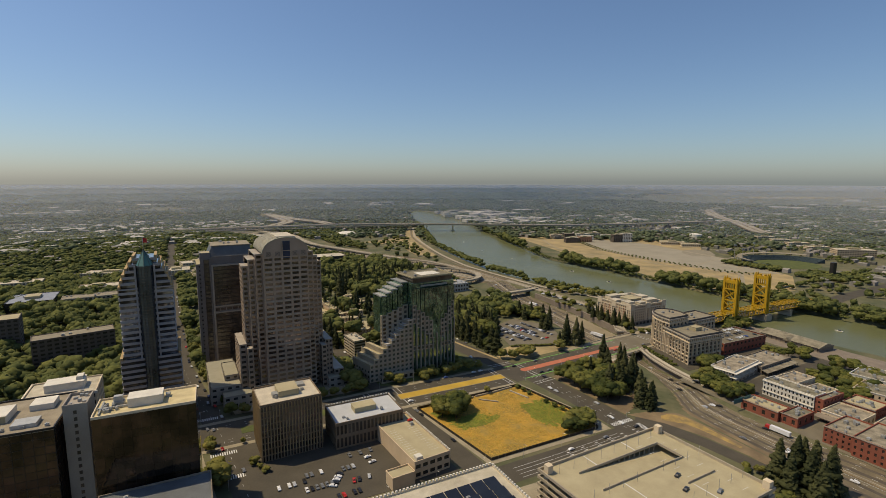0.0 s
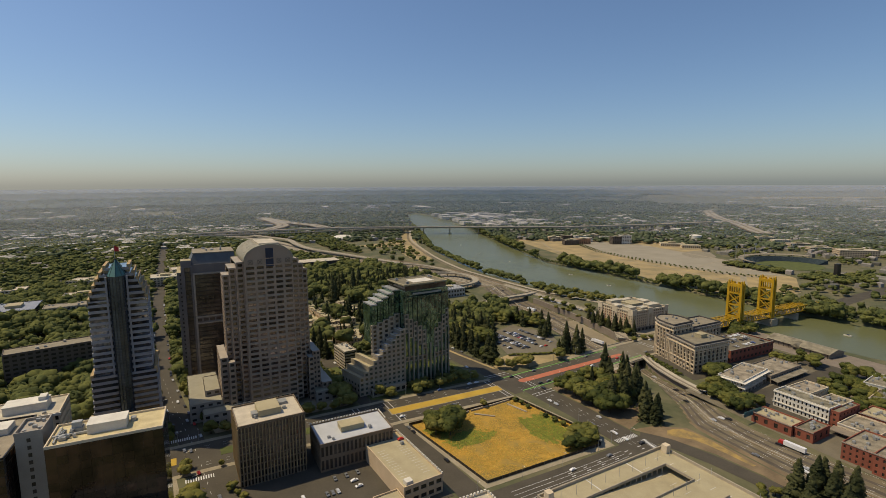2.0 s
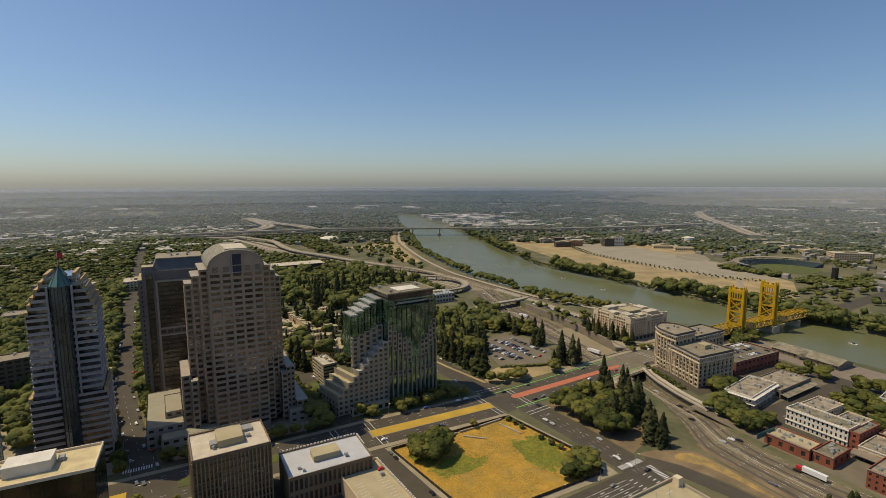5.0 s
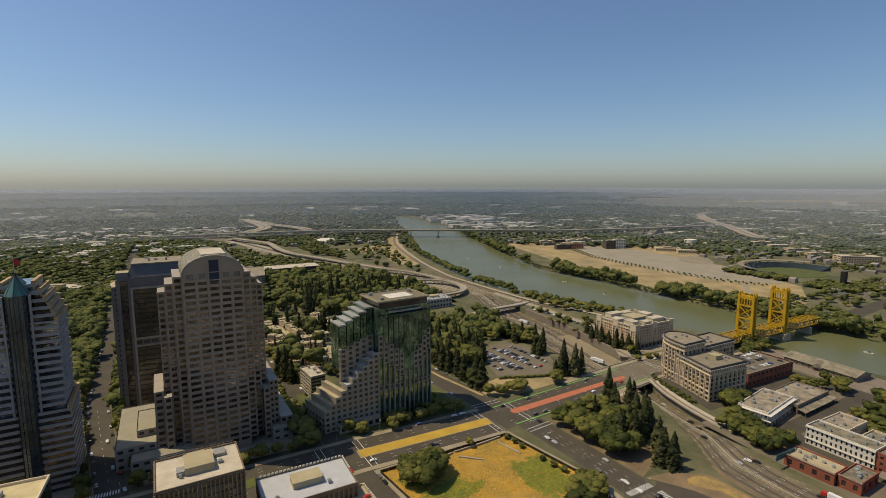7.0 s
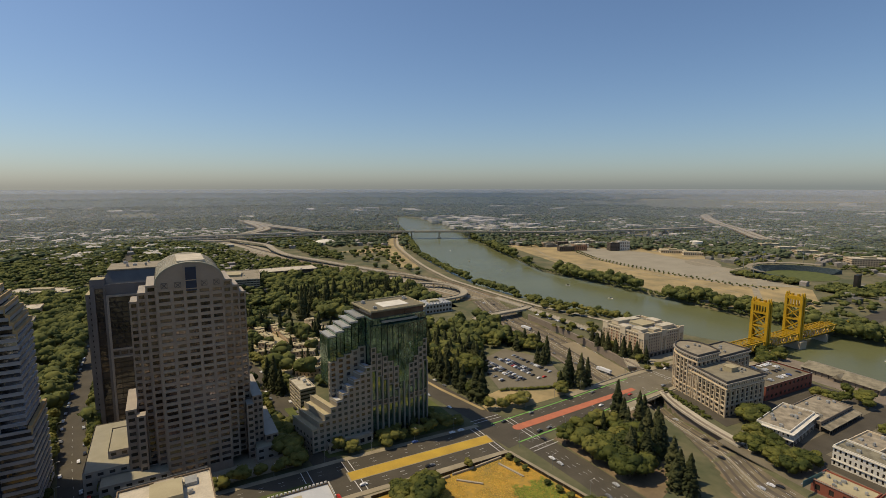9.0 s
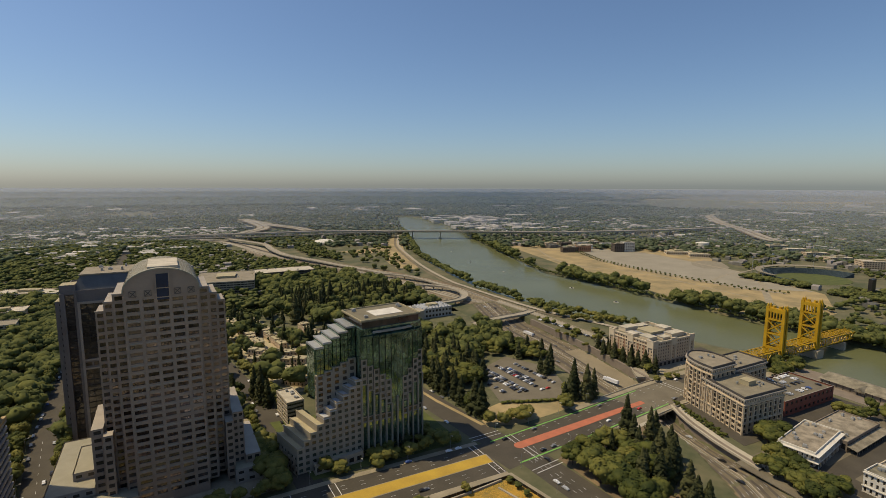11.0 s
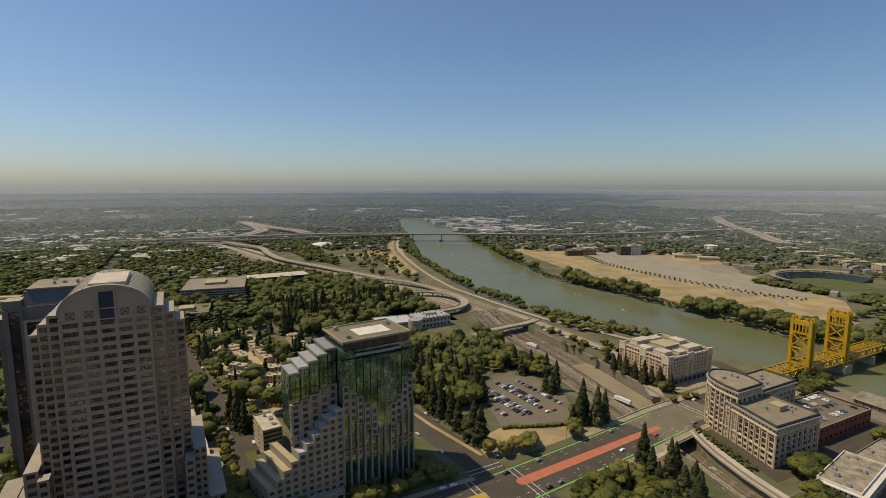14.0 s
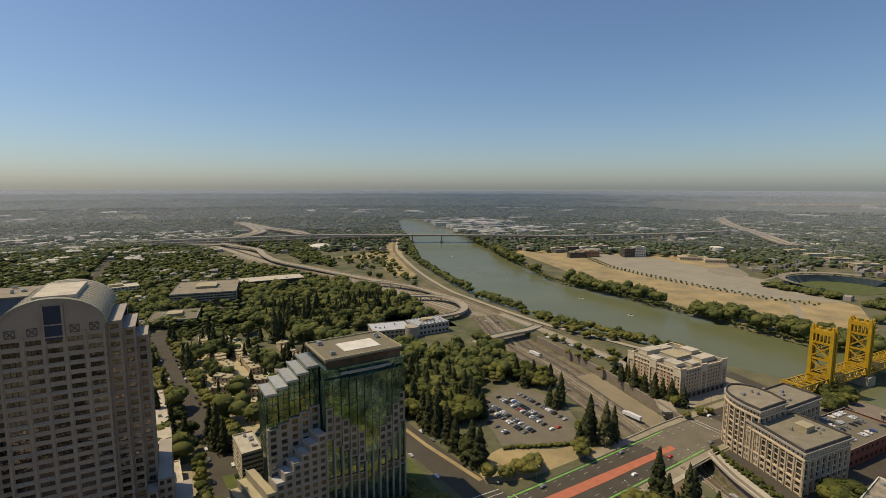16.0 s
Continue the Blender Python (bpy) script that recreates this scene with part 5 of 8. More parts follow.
# ---- classical riverside office ----
old = thing("classical_office", "stone office with tall arched bays and dark cornices", "office building", pose(0, 0, 0))


def ring_block(parent, pts, h, bw, roof, base=8.0):
    """A storeyed body on a plan ring: arcade below, tall bays between pilasters, attic and dark cornice."""
    g, panes = Geo(), []
    n = len(pts)
    for i in range(n):
        a, b = pts[i], pts[(i + 1) % n]
        L = math.dist(a, b)
        k = max(1, round(L / bw))
        ang = math.degrees(math.atan2(b[1] - a[1], b[0] - a[0]))
        facade(g, panes, a, ang, L, 0, base, k, 2, 0.55, 0.62, 0.6)
        facade(g, panes, a, ang, L, base, h - 5, k, max(1, round((h - 5 - base) / 11)), 0.58, 0.9, 0.7)
        facade(g, panes, a, ang, L, h - 5, h - 1.2, k * 2, 1, 0.4, 0.55, 0.4)
        facade(g, panes, a, ang, L, h - 1.2, h, 0, 0, plain=True)
    w = part("wall", g, M_cream_stone, parent)
    g = Geo()
    g.prism(pts, h - 0.6, h)
    part("roof", g, roof, w)
    for z, t, out, m in ((h - 0.5, 1.7, 0.5, M_slate), (h - 1.7, 1.15, 1.5, M_stone_pale), (h - 5.6, 0.9, 1.0, M_cream_stone), (base - 0.4, 0.8, 0.7, M_cream_stone)):
        ring = []
        for i in range(n):
            p0, p, p1 = Vector(pts[i - 1]), Vector(pts[i]), Vector(pts[(i + 1) % n])
            d0, d1 = (p - p0).normalized(), (p1 - p).normalized()
            n0, n1 = Vector((d0.y, -d0.x)), Vector((d1.y, -d1.x))
            ring.append((p, (n0 + n1) / max(0.5, 1 + n0.dot(n1))))
        g = Geo()
        loops = [[(p.x + k.x * o, p.y + k.y * o, q) for p, k in ring] for o, q in ((-0.2, z), (out - 0.2, z), (out - 0.2, z + t), (-0.2, z + t))]
        g.add([v for lp in loops for v in lp], [(a * n + i, a * n + (i + 1) % n, b * n + (i + 1) % n, b * n + i) for a, b in ((0, 1), (1, 2), (2, 3), (3, 0)) for i in range(n)])
        part("cornice", g, m, w)
    bars = Geo()
    for i in range(n):
        a, b = pts[i], pts[(i + 1) % n]
        L = math.dist(a, b)
        k = max(1, round(L / bw))
        d = Vector((b[0] - a[0], b[1] - a[1])).normalized()
        for j in range(k + 1):
            p = Vector(a) + d * (L * j / k)
            g = Geo()
            g.bar((p.x + d.y * 0.3, p.y - d.x * 0.3, 0), (p.x + d.y * 0.3, p.y - d.x * 0.3, h - 5.6), 0.8, 0.7)
            part("pilaster", g, M_cream_stone, w)
        for z in np.arange(base + 3.6, h - 6, 3.7):
            bars.bar((a[0] - d.y * 0.35, a[1] + d.x * 0.35, z), (b[0] - d.y * 0.35, b[1] + d.x * 0.35, z), 0.3, 0.7)
    part("spandrel", bars, M_cream_stone, w)
    glaze(w, panes, M_glass_smoke, 110)
    return w


main = [(86, -80), (128.5, -81), (130, -50), (96, -42), (92.5, -56), (89, -69)]
tall = [(95, -49), (122, -48), (126, -36), (126, -26), (122, -19), (115.5, -15.5), (109, -17.2), (103.8, -20.6), (100, -25.6), (97.3, -32), (95.6, -40)]
ring_block(old, main, 26.5, 5.2, M_roof_grey)
ring_block(old, tall, 35.5, 5.2, M_roof_grey)
ring_block(old, [(126.2, -45.8), (168, -44), (168, -20), (126.2, -22)], 28.5, 5.2, M_roof_grey)
rooftop(old, 100, 126, -76, -54, 26.5, 6, 31, M_roof_tan), rooftop(old, 104, 122, -42, -24, 35.5, 4, 32, M_roof_grey, big=False), rooftop(old, 126, 160, -42, -24, 28.5, 6, 33, M_roof_grey, big=False)
bg = thing("brick_garage", "red brick parking building with cars on its roof", "parking garage", pose(141, -76, 0, 0, 0, 1))
g, panes = Geo(), []
for o, ang, L in (((0, 0), 0, 66), ((66, 0), 90, 34), ((66, 34), 180, 66), ((0, 34), -90, 34)):
    facade(g, panes, o, ang, L, 0, 12, round(L / 6), 2, 0.5, 0.4, plain=ang == 180)
part("wall", g, M_brick, bg)
glaze(bg, panes, M_glass_dark, 60)
g = Geo()
g.box(0.3, 65.7, 0.3, 33.7, 10.4, 10.8)
part("roof_deck", g, M_car_park, bg)
g = Geo()
for b in ((0, 66, 0, 0.4), (0, 66, 33.6, 34), (0, 0.4, 0.4, 33.6), (65.6, 66, 0.4, 33.6)):
    g.box(*b, 12, 12.15)
part("coping", g, M_stone_pale, bg)

# ---- riverside hotel ----
ht = block("riverside_hotel", "beige eight-storey hotel with a U-shaped roof", "hotel", 132, 37, 2.5, 58, 53, 23, M_beige, M_glass_dark, M_roof_worn, 6, 3.4, 0.42, 0.52, 10, 41, limit=200, base=4)
for x in (-0.8, 25.0, 51.8):
    g = Geo()
    g.box(x, x + 7, -0.75, 0.12, 18.6, 25.4), g.box(x - 0.3, x + 7.3, -1.0, 0.3, 25.4, 25.9)
    g.box(x, x + 1.2, -0.75, 0.12, 4, 18.6), g.box(x + 5.8, x + 7, -0.75, 0.12, 4, 18.6)
    part("bay", g, M_cream, ht)
for y in (-0.75, 23.0, 46.2):
    g = Geo()
    g.box(-0.75, 0.12, y, y + 7, 18.6, 25.4), g.box(-1.0, 0.3, y - 0.3, y + 7.3, 25.4, 25.9)
    g.box(-0.75, 0.12, y, y + 1.2, 4, 18.6), g.box(-0.75, 0.12, y + 5.8, y + 7, 4, 18.6)
    part("bay", g, M_cream, ht)
for y in (9.5, 16.5, 33.0, 40.0):
    for f in range(5):
        part("terracotta_panel", Geo().box(-0.14, 0.05, y, y + 1.5, 4.6 + f * 3.1, 7.0 + f * 3.1), M_terracotta, ht)
g = Geo()
for z, t in ((19.4, 0.5), (23, 1.3)):
    g.box(-0.5, 58.5, -0.5, 0.4, z, z + t), g.box(-0.5, 0.4, 0.4, 53.5, z, z + t), g.box(57.6, 58.5, 0.4, 53.5, z, z + t), g.box(-0.5, 58.5, 52.6, 53.5, z, z + t)
part("cornice", g, M_cream, ht)
g = Geo()
g.box(-0.4, 58.4, -1.1, 0, 0, 4.2), g.box(-1.1, 0, 0, 53, 0, 4.2)
part("plinth", g, M_brown_conc, ht)
for i in range(9):
    part("arch_window", Geo().box(3 + i * 6, 6.2 + i * 6, -1.2, -1.05, 0.5, 3.5), M_glass_dark, ht)
    if i < 8:
        part("arch_window", Geo().box(-1.2, -1.05, 3 + i * 6, 6.2 + i * 6, 0.5, 3.5), M_glass_dark, ht)
for b in ((8, 26, 40, 49, 23.03, 27), (34, 52, 6, 15, 23.03, 26.5), (5, 15, 8, 20, 23.03, 26), (2, 11, 25, 35, 23.03, 25.5), (46, 56, 24, 36, 23.03, 26), (20, 30, 5, 12, 23.03, 25), (30, 44, 42, 50, 23.03, 25.4)):
    part("roof_pavilion", Geo().box(*b), M_cream, ht)
    part("pavilion_roof", Geo().box(b[0] - 0.3, b[1] + 0.3, b[2] - 0.3, b[3] + 0.3, b[5], b[5] + 0.35), M_roof_white, ht)
part("roof_well", Geo().box(17, 44, 17, 38, 23.03, 23.8), M_roof_blue, ht)

# ---- old town ----
rs = block("verandah_restaurant", "white two-storey restaurant with arcaded verandahs", "restaurant", 88, -124, 11, 46, 20, 8.8, M_white, M_glass_dark, M_roof_worn, 2, 2.6, 0.55, 0.66, 8, 51, big=False)
for z in (0, 4.2):
    for i in range(18):
        part("column", Geo().tube(i * 2.6, -2.4, z, z + 3.9, 0.16, n=6), M_white, rs)
    for i in range(1, 8):
        part("column", Geo().tube(-2.4, i * 2.6, z, z + 3.9, 0.16, n=6), M_white, rs)
for z in (3.9, 8.1):
    part("verandah_deck", Geo().prism([(-2.8, -2.8), (46.3, -2.8), (46.3, -0.02), (-0.02, -0.02), (-0.02, 20), (-2.8, 20)], z, z + 0.3), M_white, rs)
mk = block("market_hall", "low hall with a pale roof and a deep verandah", "shop", 126, -123, 5, 50, 24, 6.4, M_brown_conc, M_glass_dark, M_roof_worn, 1, 4, 0.6, 0.6, 7, 52, big=False)
part("verandah_roof", Geo().add([(-1, -6, 3.4), (51, -6, 3.4), (51, -0.12, 4.6), (-1, -0.12, 4.6), (-1, -6, 3.2), (51, -6, 3.2), (51, -0.12, 4.4), (-1, -0.12, 4.4)], [(0, 1, 2, 3), (7, 6, 5, 4), (0, 4, 5, 1), (1, 5, 6, 2), (2, 6, 7, 3), (3, 7, 4, 0)]), M_roof_worn, mk)
for i in range(14):
    part("verandah_post", Geo().tube(-0.4 + i * 3.9, -5.6, 0, 3.3, 0.14, n=6), M_brown_conc, mk)
hw = block("stucco_hotel", "white three-storey hotel with rows of arched windows", "hotel", 88, -186, 2, 15, 37, 12, M_white, M_glass_dark, M_roof_worn, 3, 2.6, 0.42, 0.6, 7, 53, big=False)
for z, t in ((3.8, 0.5), (11.4, 0.7)):
    part("cornice", Geo().box(-0.7, -0.1, -0.3, 37.3, z, z + t), M_white, hw)
for x, y, w, d in ((103.3, -165, 26, 16), (103.3, -186, 16, 14)):
    block("stucco_hotel_wing", "pale hotel wing behind the street front", "hotel", x, y, 2, w, d, 11.6, M_cream, M_glass_dark, M_roof_worn, 3, 2.8, 0.42, 0.6, 6, int(54 + w), big=False, limit=40)
block("brick_end_house", "narrow red brick house against the hotel's end", "shop", 89, -191.6, 2, 28, 5.4, 11.2, M_brick, M_glass_dark, M_roof_worn, 3, 4.5, 0.3, 0.45, 2, 57, big=False)
SHOPS = [(49, -184, 4, 16, 26, 6.6, M_brick, M_roof_tan, 1), (52, -195.6, 4, 22, 11, 6.6, M_brick, M_roof_worn, 1), (50, -229, 4, 30, 16, 10.5, M_brick, M_roof_worn, 3), (50, -264, 5, 36, 34, 12, M_brick, M_roof_worn, 3),
         (84, -216, 4, 26, 22, 6.6, M_cream, M_roof_worn, 1), (114, -212, 4, 22, 20, 7, M_brick, M_roof_tan, 2), (92, -246, 5, 30, 24, 7.5, M_cream, M_roof_worn, 2), (146, -206, 10, 26, 22, 9, M_beige, M_roof_worn, 2),
         (178, -190, 10, 32, 24, 9, M_white, M_roof_worn, 2), (100, -292, 8, 30, 26, 11, M_brick, M_roof_worn, 3), (140, -250, 8, 34, 24, 10, M_brick, M_roof_tan, 2),
         (190, -240, 6, 24, 30, 9, M_cream, M_roof_worn, 2), (140, -310, 6, 50, 34, 11, M_cream, M_roof_tan, 3)]
for x, y, rz, w, d, h, mt, rf, nf in SHOPS:
    kind = "brick" if mt is M_brick else "stucco"
    sh = block(kind + "_shop", ("red brick" if kind == "brick" else "pale stucco") + " old-town shop building with a flat roof", "shop", x, y, rz, w, d, h, mt, M_glass_dark, rf, nf, 3.4 if nf > 1 else 7, 0.36, 0.5, 8, int(x * 7 + y), big=False, limit=26, group="old town shops")
    part("cornice", Geo().box(-0.35, -0.11, -0.2, d + 0.2, h + 0.3, h + 0.9), M_stone_pale if kind == "brick" else M_white, sh)
    if (x, y) == (84, -216):
        part("verandah_roof", Geo().add([(-6, -1, 3.4), (-0.12, -1, 4.8), (-0.12, 24, 4.8), (-6, 24, 3.4), (-6, -1, 3.2), (-0.12, -1, 4.6), (-0.12, 24, 4.6), (-6, 24, 3.2)], [(0, 1, 2, 3), (7, 6, 5, 4), (0, 4, 5, 1), (1, 5, 6, 2), (2, 6, 7, 3), (3, 7, 4, 0)]), M_brown_conc, sh)
wh = thing("wharf_shed", "long white-roofed timber shed on the wharf", "shed", pose(236, -110, 0, 0, 0, -2))
part("wall", Geo().box(0, 24, 0, 60, 0, 4.6), M_brown_conc, wh)
for i in range(12):
    part("post", Geo().box(-0.3, -0.02, i * 5.2 + 0.8, i * 5.2 + 1.2, 0, 4.4), M_dark_metal, wh)
part("roof", Geo().add([(-1.5, -1, 4.4), (25, -1, 4.4), (25, 61, 4.4), (-1.5, 61, 4.4), (12, -1, 8.0), (12, 61, 8.0)], [(0, 4, 5, 3), (1, 2, 5, 4), (0, 1, 4), (2, 3, 5), (0, 3, 2, 1)]), M_roof_worn, wh)
part("dormer_gable", Geo().add([(-3, 26, 3.4), (-3, 34, 3.4), (-3, 30, 7.2), (9, 26, 3.4), (9, 34, 3.4), (9, 30, 7.2)], [(0, 2, 1), (3, 4, 5), (0, 3, 5, 2), (1, 2, 5, 4), (0, 1, 4, 3)]), M_roof_worn, wh)

# ---- golden lift bridge ----
tb = thing("lift_bridge", "golden vertical-lift bridge with two lattice towers", "bridge", pose(221, 1, 0, 0, 0, 1.5))
HW, DZ = 7.6, 5.2
g = Geo()
g.box(-4, 214, -HW, HW, DZ - 1.2, DZ)
part("deck", g, M_dark_metal, tb)
g = Geo()
g.box(-4, 214, -HW + 1, HW - 1, DZ + 0.004, DZ + 0.15)
part("roadway", g, M_asphalt, tb)


def truss(x0, x1, y, n, h=7.0):
    g = Geo()
    dx = (x1 - x0) / n
    g.bar((x0, y, DZ + h), (x1, y, DZ + h), 0.8), g.bar((x0, y, DZ + 0.3), (x1, y, DZ + 0.3), 0.9)
    for i in range(n + 1):
        x = x0 + i * dx
        g.bar((x, y, DZ), (x, y, DZ + h), 0.5)
        if i < n:
            g.bar((x, y, DZ + (h if i % 2 else 0)), (x + dx, y, DZ + (0 if i % 2 else h)), 0.55)
    return g


for x0, x1, n in ((0, 34, 5), (40, 95, 9), (101, 150, 7), (150, 205, 8)):
    for y in (-HW, HW):
        part("truss", truss(x0, x1, y, n), M_gold, tb)
    for i in range(n):
        x, nx = x0 + (x1 - x0) * i / n, x0 + (x1 - x0) * (i + 1) / n
        g = Geo()
        g.bar((x, -HW, DZ + 7), (x, HW, DZ + 7), 0.5)
        g.bar((x, -HW, DZ + 7), (nx, HW, DZ + 7), 0.3), g.bar((x, HW, DZ + 7), (nx, -HW, DZ + 7), 0.3)
        part("top_bracing", g, M_gold, tb)
for x0 in (34, 95):
    tw = part("tower", Geo().box(x0 - 0.3, x0 + 6.3, -HW - 1.2, HW + 1.2, DZ - 1, DZ + 1), M_gold, tb)
    TZ = 53
    for x in (x0 + 0.9, x0 + 5.1):
        for y in (-HW, HW):
            g = Geo()
            g.prism([(x - 1.3, y - 1.5), (x + 1.3, y - 1.5), (x + 1.3, y + 1.5), (x - 1.3, y + 1.5)], DZ, TZ, [(x - 1.1, y - 1.3), (x + 1.1, y - 1.3), (x + 1.1, y + 1.3), (x - 1.1, y + 1.3)])
            g.tube(x, y, TZ, TZ + 2.2, 1.1, 0.9), g.tube(x, y, TZ + 2.2, TZ + 3.4, 0.9, 0.2)
            part("post", g, M_gold, tw)
    for y in (-HW, HW):
        g = Geo()
        g.box(x0 + 1, x0 + 5, y - 0.5, y + 0.5, DZ, TZ - 1)
        part("side_panel", g, M_gold, tw)
    for x in (x0 + 0.4, x0 + 5.6):
        g = Geo()
        for z, t in ((13, 2.2), (27, 1.6), (41, 1.8), (50, 3.4)):
            g.bar((x, -HW, z), (x, HW, z), 0.8, t)
        for za, zb in ((14, 26), (28, 40)):
            g.bar((x, -HW, za), (x, HW, zb), 0.7, 1.0), g.bar((x, HW, za), (x, -HW, zb), 0.7, 1.0)
        for y in (-4.2, -1.4, 1.4, 4.2):
            g.bar((x, y, 41), (x, y, 49), 1.0)
        part("cross_frame", g, M_gold, tw)
    g = Geo()
    for k, y in enumerate((-3, 3)):
        g.tube(x0 + 3, y, TZ - 1, TZ + 1.5, 1.6)
    g.box(x0 + 0.5, x0 + 5.5, -HW, HW, TZ - 1.6, TZ - 0.8)
    part("sheave_house", g, M_gold, tw)
    g = Geo()
    g.prism([(x0 - 3, -12), (x0 + 9, -12), (x0 + 9, 12), (x0 - 3, 12)], -8, DZ - 1.3)
    part("pier", g, M_concrete, tb)
for x in (150, 206):
    g = Geo()
    g.prism([(x - 2, -10), (x + 2, -10), (x + 2, 10), (x - 2, 10)], -8, DZ - 1.3)
    part("pier", g, M_concrete, tb)
g = Geo()
arcp = [(-4, (HW + 1) * math.cos(a), DZ + 3.2 + 4.4 * math.sin(a)) for a in np.linspace(0, math.pi, 13)]
for a, b in zip(arcp, arcp[1:]):
    g.bar(a, b, 1.0)
for y in (-HW - 1, HW + 1):
    g.bar((-4, y, DZ - 2), (-4, y, DZ + 6), 1.2)
g.bar((-4, -HW - 1, DZ + 8), (-4, HW + 1, DZ + 8), 0.9)
for y in (-5, -2.5, 0, 2.5, 5):
    g.bar((-4, y, DZ + 6.6), (-4, y, DZ + 8), 0.4)
part("portal_arch", g, M_gold, tb)
g = Geo()
g.add([(-62, -HW, 0.1), (-4, -HW, DZ - 0.02), (-4, HW, DZ - 0.02), (-62, HW, 0.1), (-62, -HW, -1), (-4, -HW, -1), (-4, HW, -1), (-62, HW, -1)], [(0, 1, 2, 3), (0, 4, 5, 1), (2, 6, 7, 3), (1, 5, 6, 2)])
part("approach", g, M_asphalt, tb)

# ---- highway bridge and interchange ----
def solid_strip(a, b, za, zb, t):
    """One connected slab between two lines; za, zb: heights along each."""
    n = len(a)
    g = Geo()
    v = [(*p, float(z)) for p, z in zip(a, za)] + [(*p, float(z)) for p, z in zip(b, zb)] + [(*p, float(z) - t) for p, z in zip(a, za)] + [(*p, float(z) - t) for p, z in zip(b, zb)]
    f = []
    for i in range(n - 1):
        f += [(n + i, n + i + 1, i + 1, i), (2 * n + i, 2 * n + i + 1, 3 * n + i + 1, 3 * n + i), (i, i + 1, 2 * n + i + 1, 2 * n + i), (3 * n + i, 3 * n + i + 1, n + i + 1, n + i)]
    f += [(0, 2 * n, 3 * n, n), (2 * n - 1, 4 * n - 1, 3 * n - 1, n - 1)]
    return g.add(v, f)


hb = thing("highway_bridge", "long concrete highway bridge across the river", "bridge")
axis = fine([(1430, 905), (1142, 930), (791, 1000), (660, 1075), (541, 1140), (451, 1185), (367, 1222), (240, 1290), (94, 1345), (-246, 1440), (-520, 1480), (-900, 1540)], 60)
L_, R_ = offset(axis, 14), offset(axis, -14)
zz = np.interp([p[0] for p in axis], [-900, -520, -246, 94, 2000], [4, 7, 13, 20, 21])
part("deck", solid_strip(L_, R_, zz, zz, 3.2), M_highway, hb)
for side in (L_, R_):
    part("parapet", solid_strip(side, offset(side, 0.5), zz + 1.1, zz + 1.1, 1.3), M_concrete, hb)
for i, p in enumerate(axis[1:-1]):
    g = Geo()
    g.box(-1.4, 1.4, -10, 10, 8, 11.9), g.box(-1.6, 1.6, -7, -3.2, -15, 8), g.box(-1.6, 1.6, 3.2, 7, -15, 8)
    if 300 < p[0] < 620:
        g.box(-6, 6, -12, 12, -15, -7.5)
    ob = part("pier", g, M_concrete, hb)
    ob.matrix_basis = pose(p[0], p[1], float(zz[i + 1]) - 15, 0, 0, -24)


def flyover(label, pts, w, z):
    th = thing("flyover", label, "flyover", group="interchange ramps")
    line = curve([(p[0], p[1], 0) for p in pts], 6)
    zs = np.interp(np.linspace(0, len(pts) - 1, len(line)), range(len(pts)), z)
    l2 = [(p[0], p[1]) for p in line]
    a, b = offset(l2, w / 2), offset(l2, -w / 2)
    part("deck", solid_strip(a, b, zs, zs, 1.5), M_highway, th)
    for s, o in ((a, -0.45), (b, 0.45)):
        part("parapet", solid_strip(offset(s, max(o, 0)), offset(s, min(o, 0)), zs + 0.95, zs + 0.95, 1.0), M_concrete, th)
    for i in range(1, len(l2), 3):
        if zs[i] > 3:
            part("column", Geo().tube(l2[i][0], l2[i][1], -1, float(zs[i]) - 1.4, 0.9), M_concrete, th)


FWY_UP = [(-150, 1150), (-86, 962), (-32, 875), (32, 723), (78, 628), (104, 553), (126, 484), (138, 400), (140, 330)]
FWY_DOWN = [(-172, 1080), (-100, 890), (-40, 789), (-6, 668), (33, 530), (59, 440), (70, 370), (84, 345), (100, 330)]
CURVED = [(-190, 1330), (-150, 1240), (-104, 1137), (-96, 1020), (-78, 910), (-30, 800), (12, 715), (52, 640), (78, 585)]
RIVER_WALK = [(206, 128), (186, 200), (168, 256), (156, 353), (149, 440), (147, 499), (163, 647), (194, 811), (240, 1009), (300, 1180), (345, 1300)]
ARM = [(-300, 1420), (-205, 1350), (-163, 1241), (-122, 1082), (-78, 930)]
SOUTH_A = [(80, 1500), (60, 1621), (10, 1757), (-47, 1978), (-92, 2200)]
SOUTH_B = [(-132, 1480), (-112, 1530), (-52, 1680), (-58, 1900), (-80, 2080)]
# level carriageways side by side, with dirt between them
up, down = curve([(*p, 0) for p in FWY_UP], 5), curve([(*p, 0) for p in FWY_DOWN], 5)
between = lambda f: [(a[0] * (1 - f) + b[0] * f, a[1] * (1 - f) + b[1] * f) for a, b in zip(up, down)]
setting("interchange_ground", ribbon(between(1.06), between(-0.12), 0.07), M_dirt, "bare dirt between freeway carriageways", "ground")
for f0, f1, mt in ((0.0, 0.15, M_highway), (0.2, 0.42, M_ramp), (0.47, 0.72, M_highway), (0.8, 0.96, M_ramp)):
    setting("carriageway", ribbon(between(f1), between(f0), 0.2), mt, "worn concrete freeway carriageway", "freeway")
    for k in range(1, 3):
        f = f0 + (f1 - f0) * k / 3
        setting("lane_wear", ribbon(between(f + 0.012), between(f - 0.012), 0.24), M_worn_lane, "dark worn wheel track of a freeway lane", "lane")
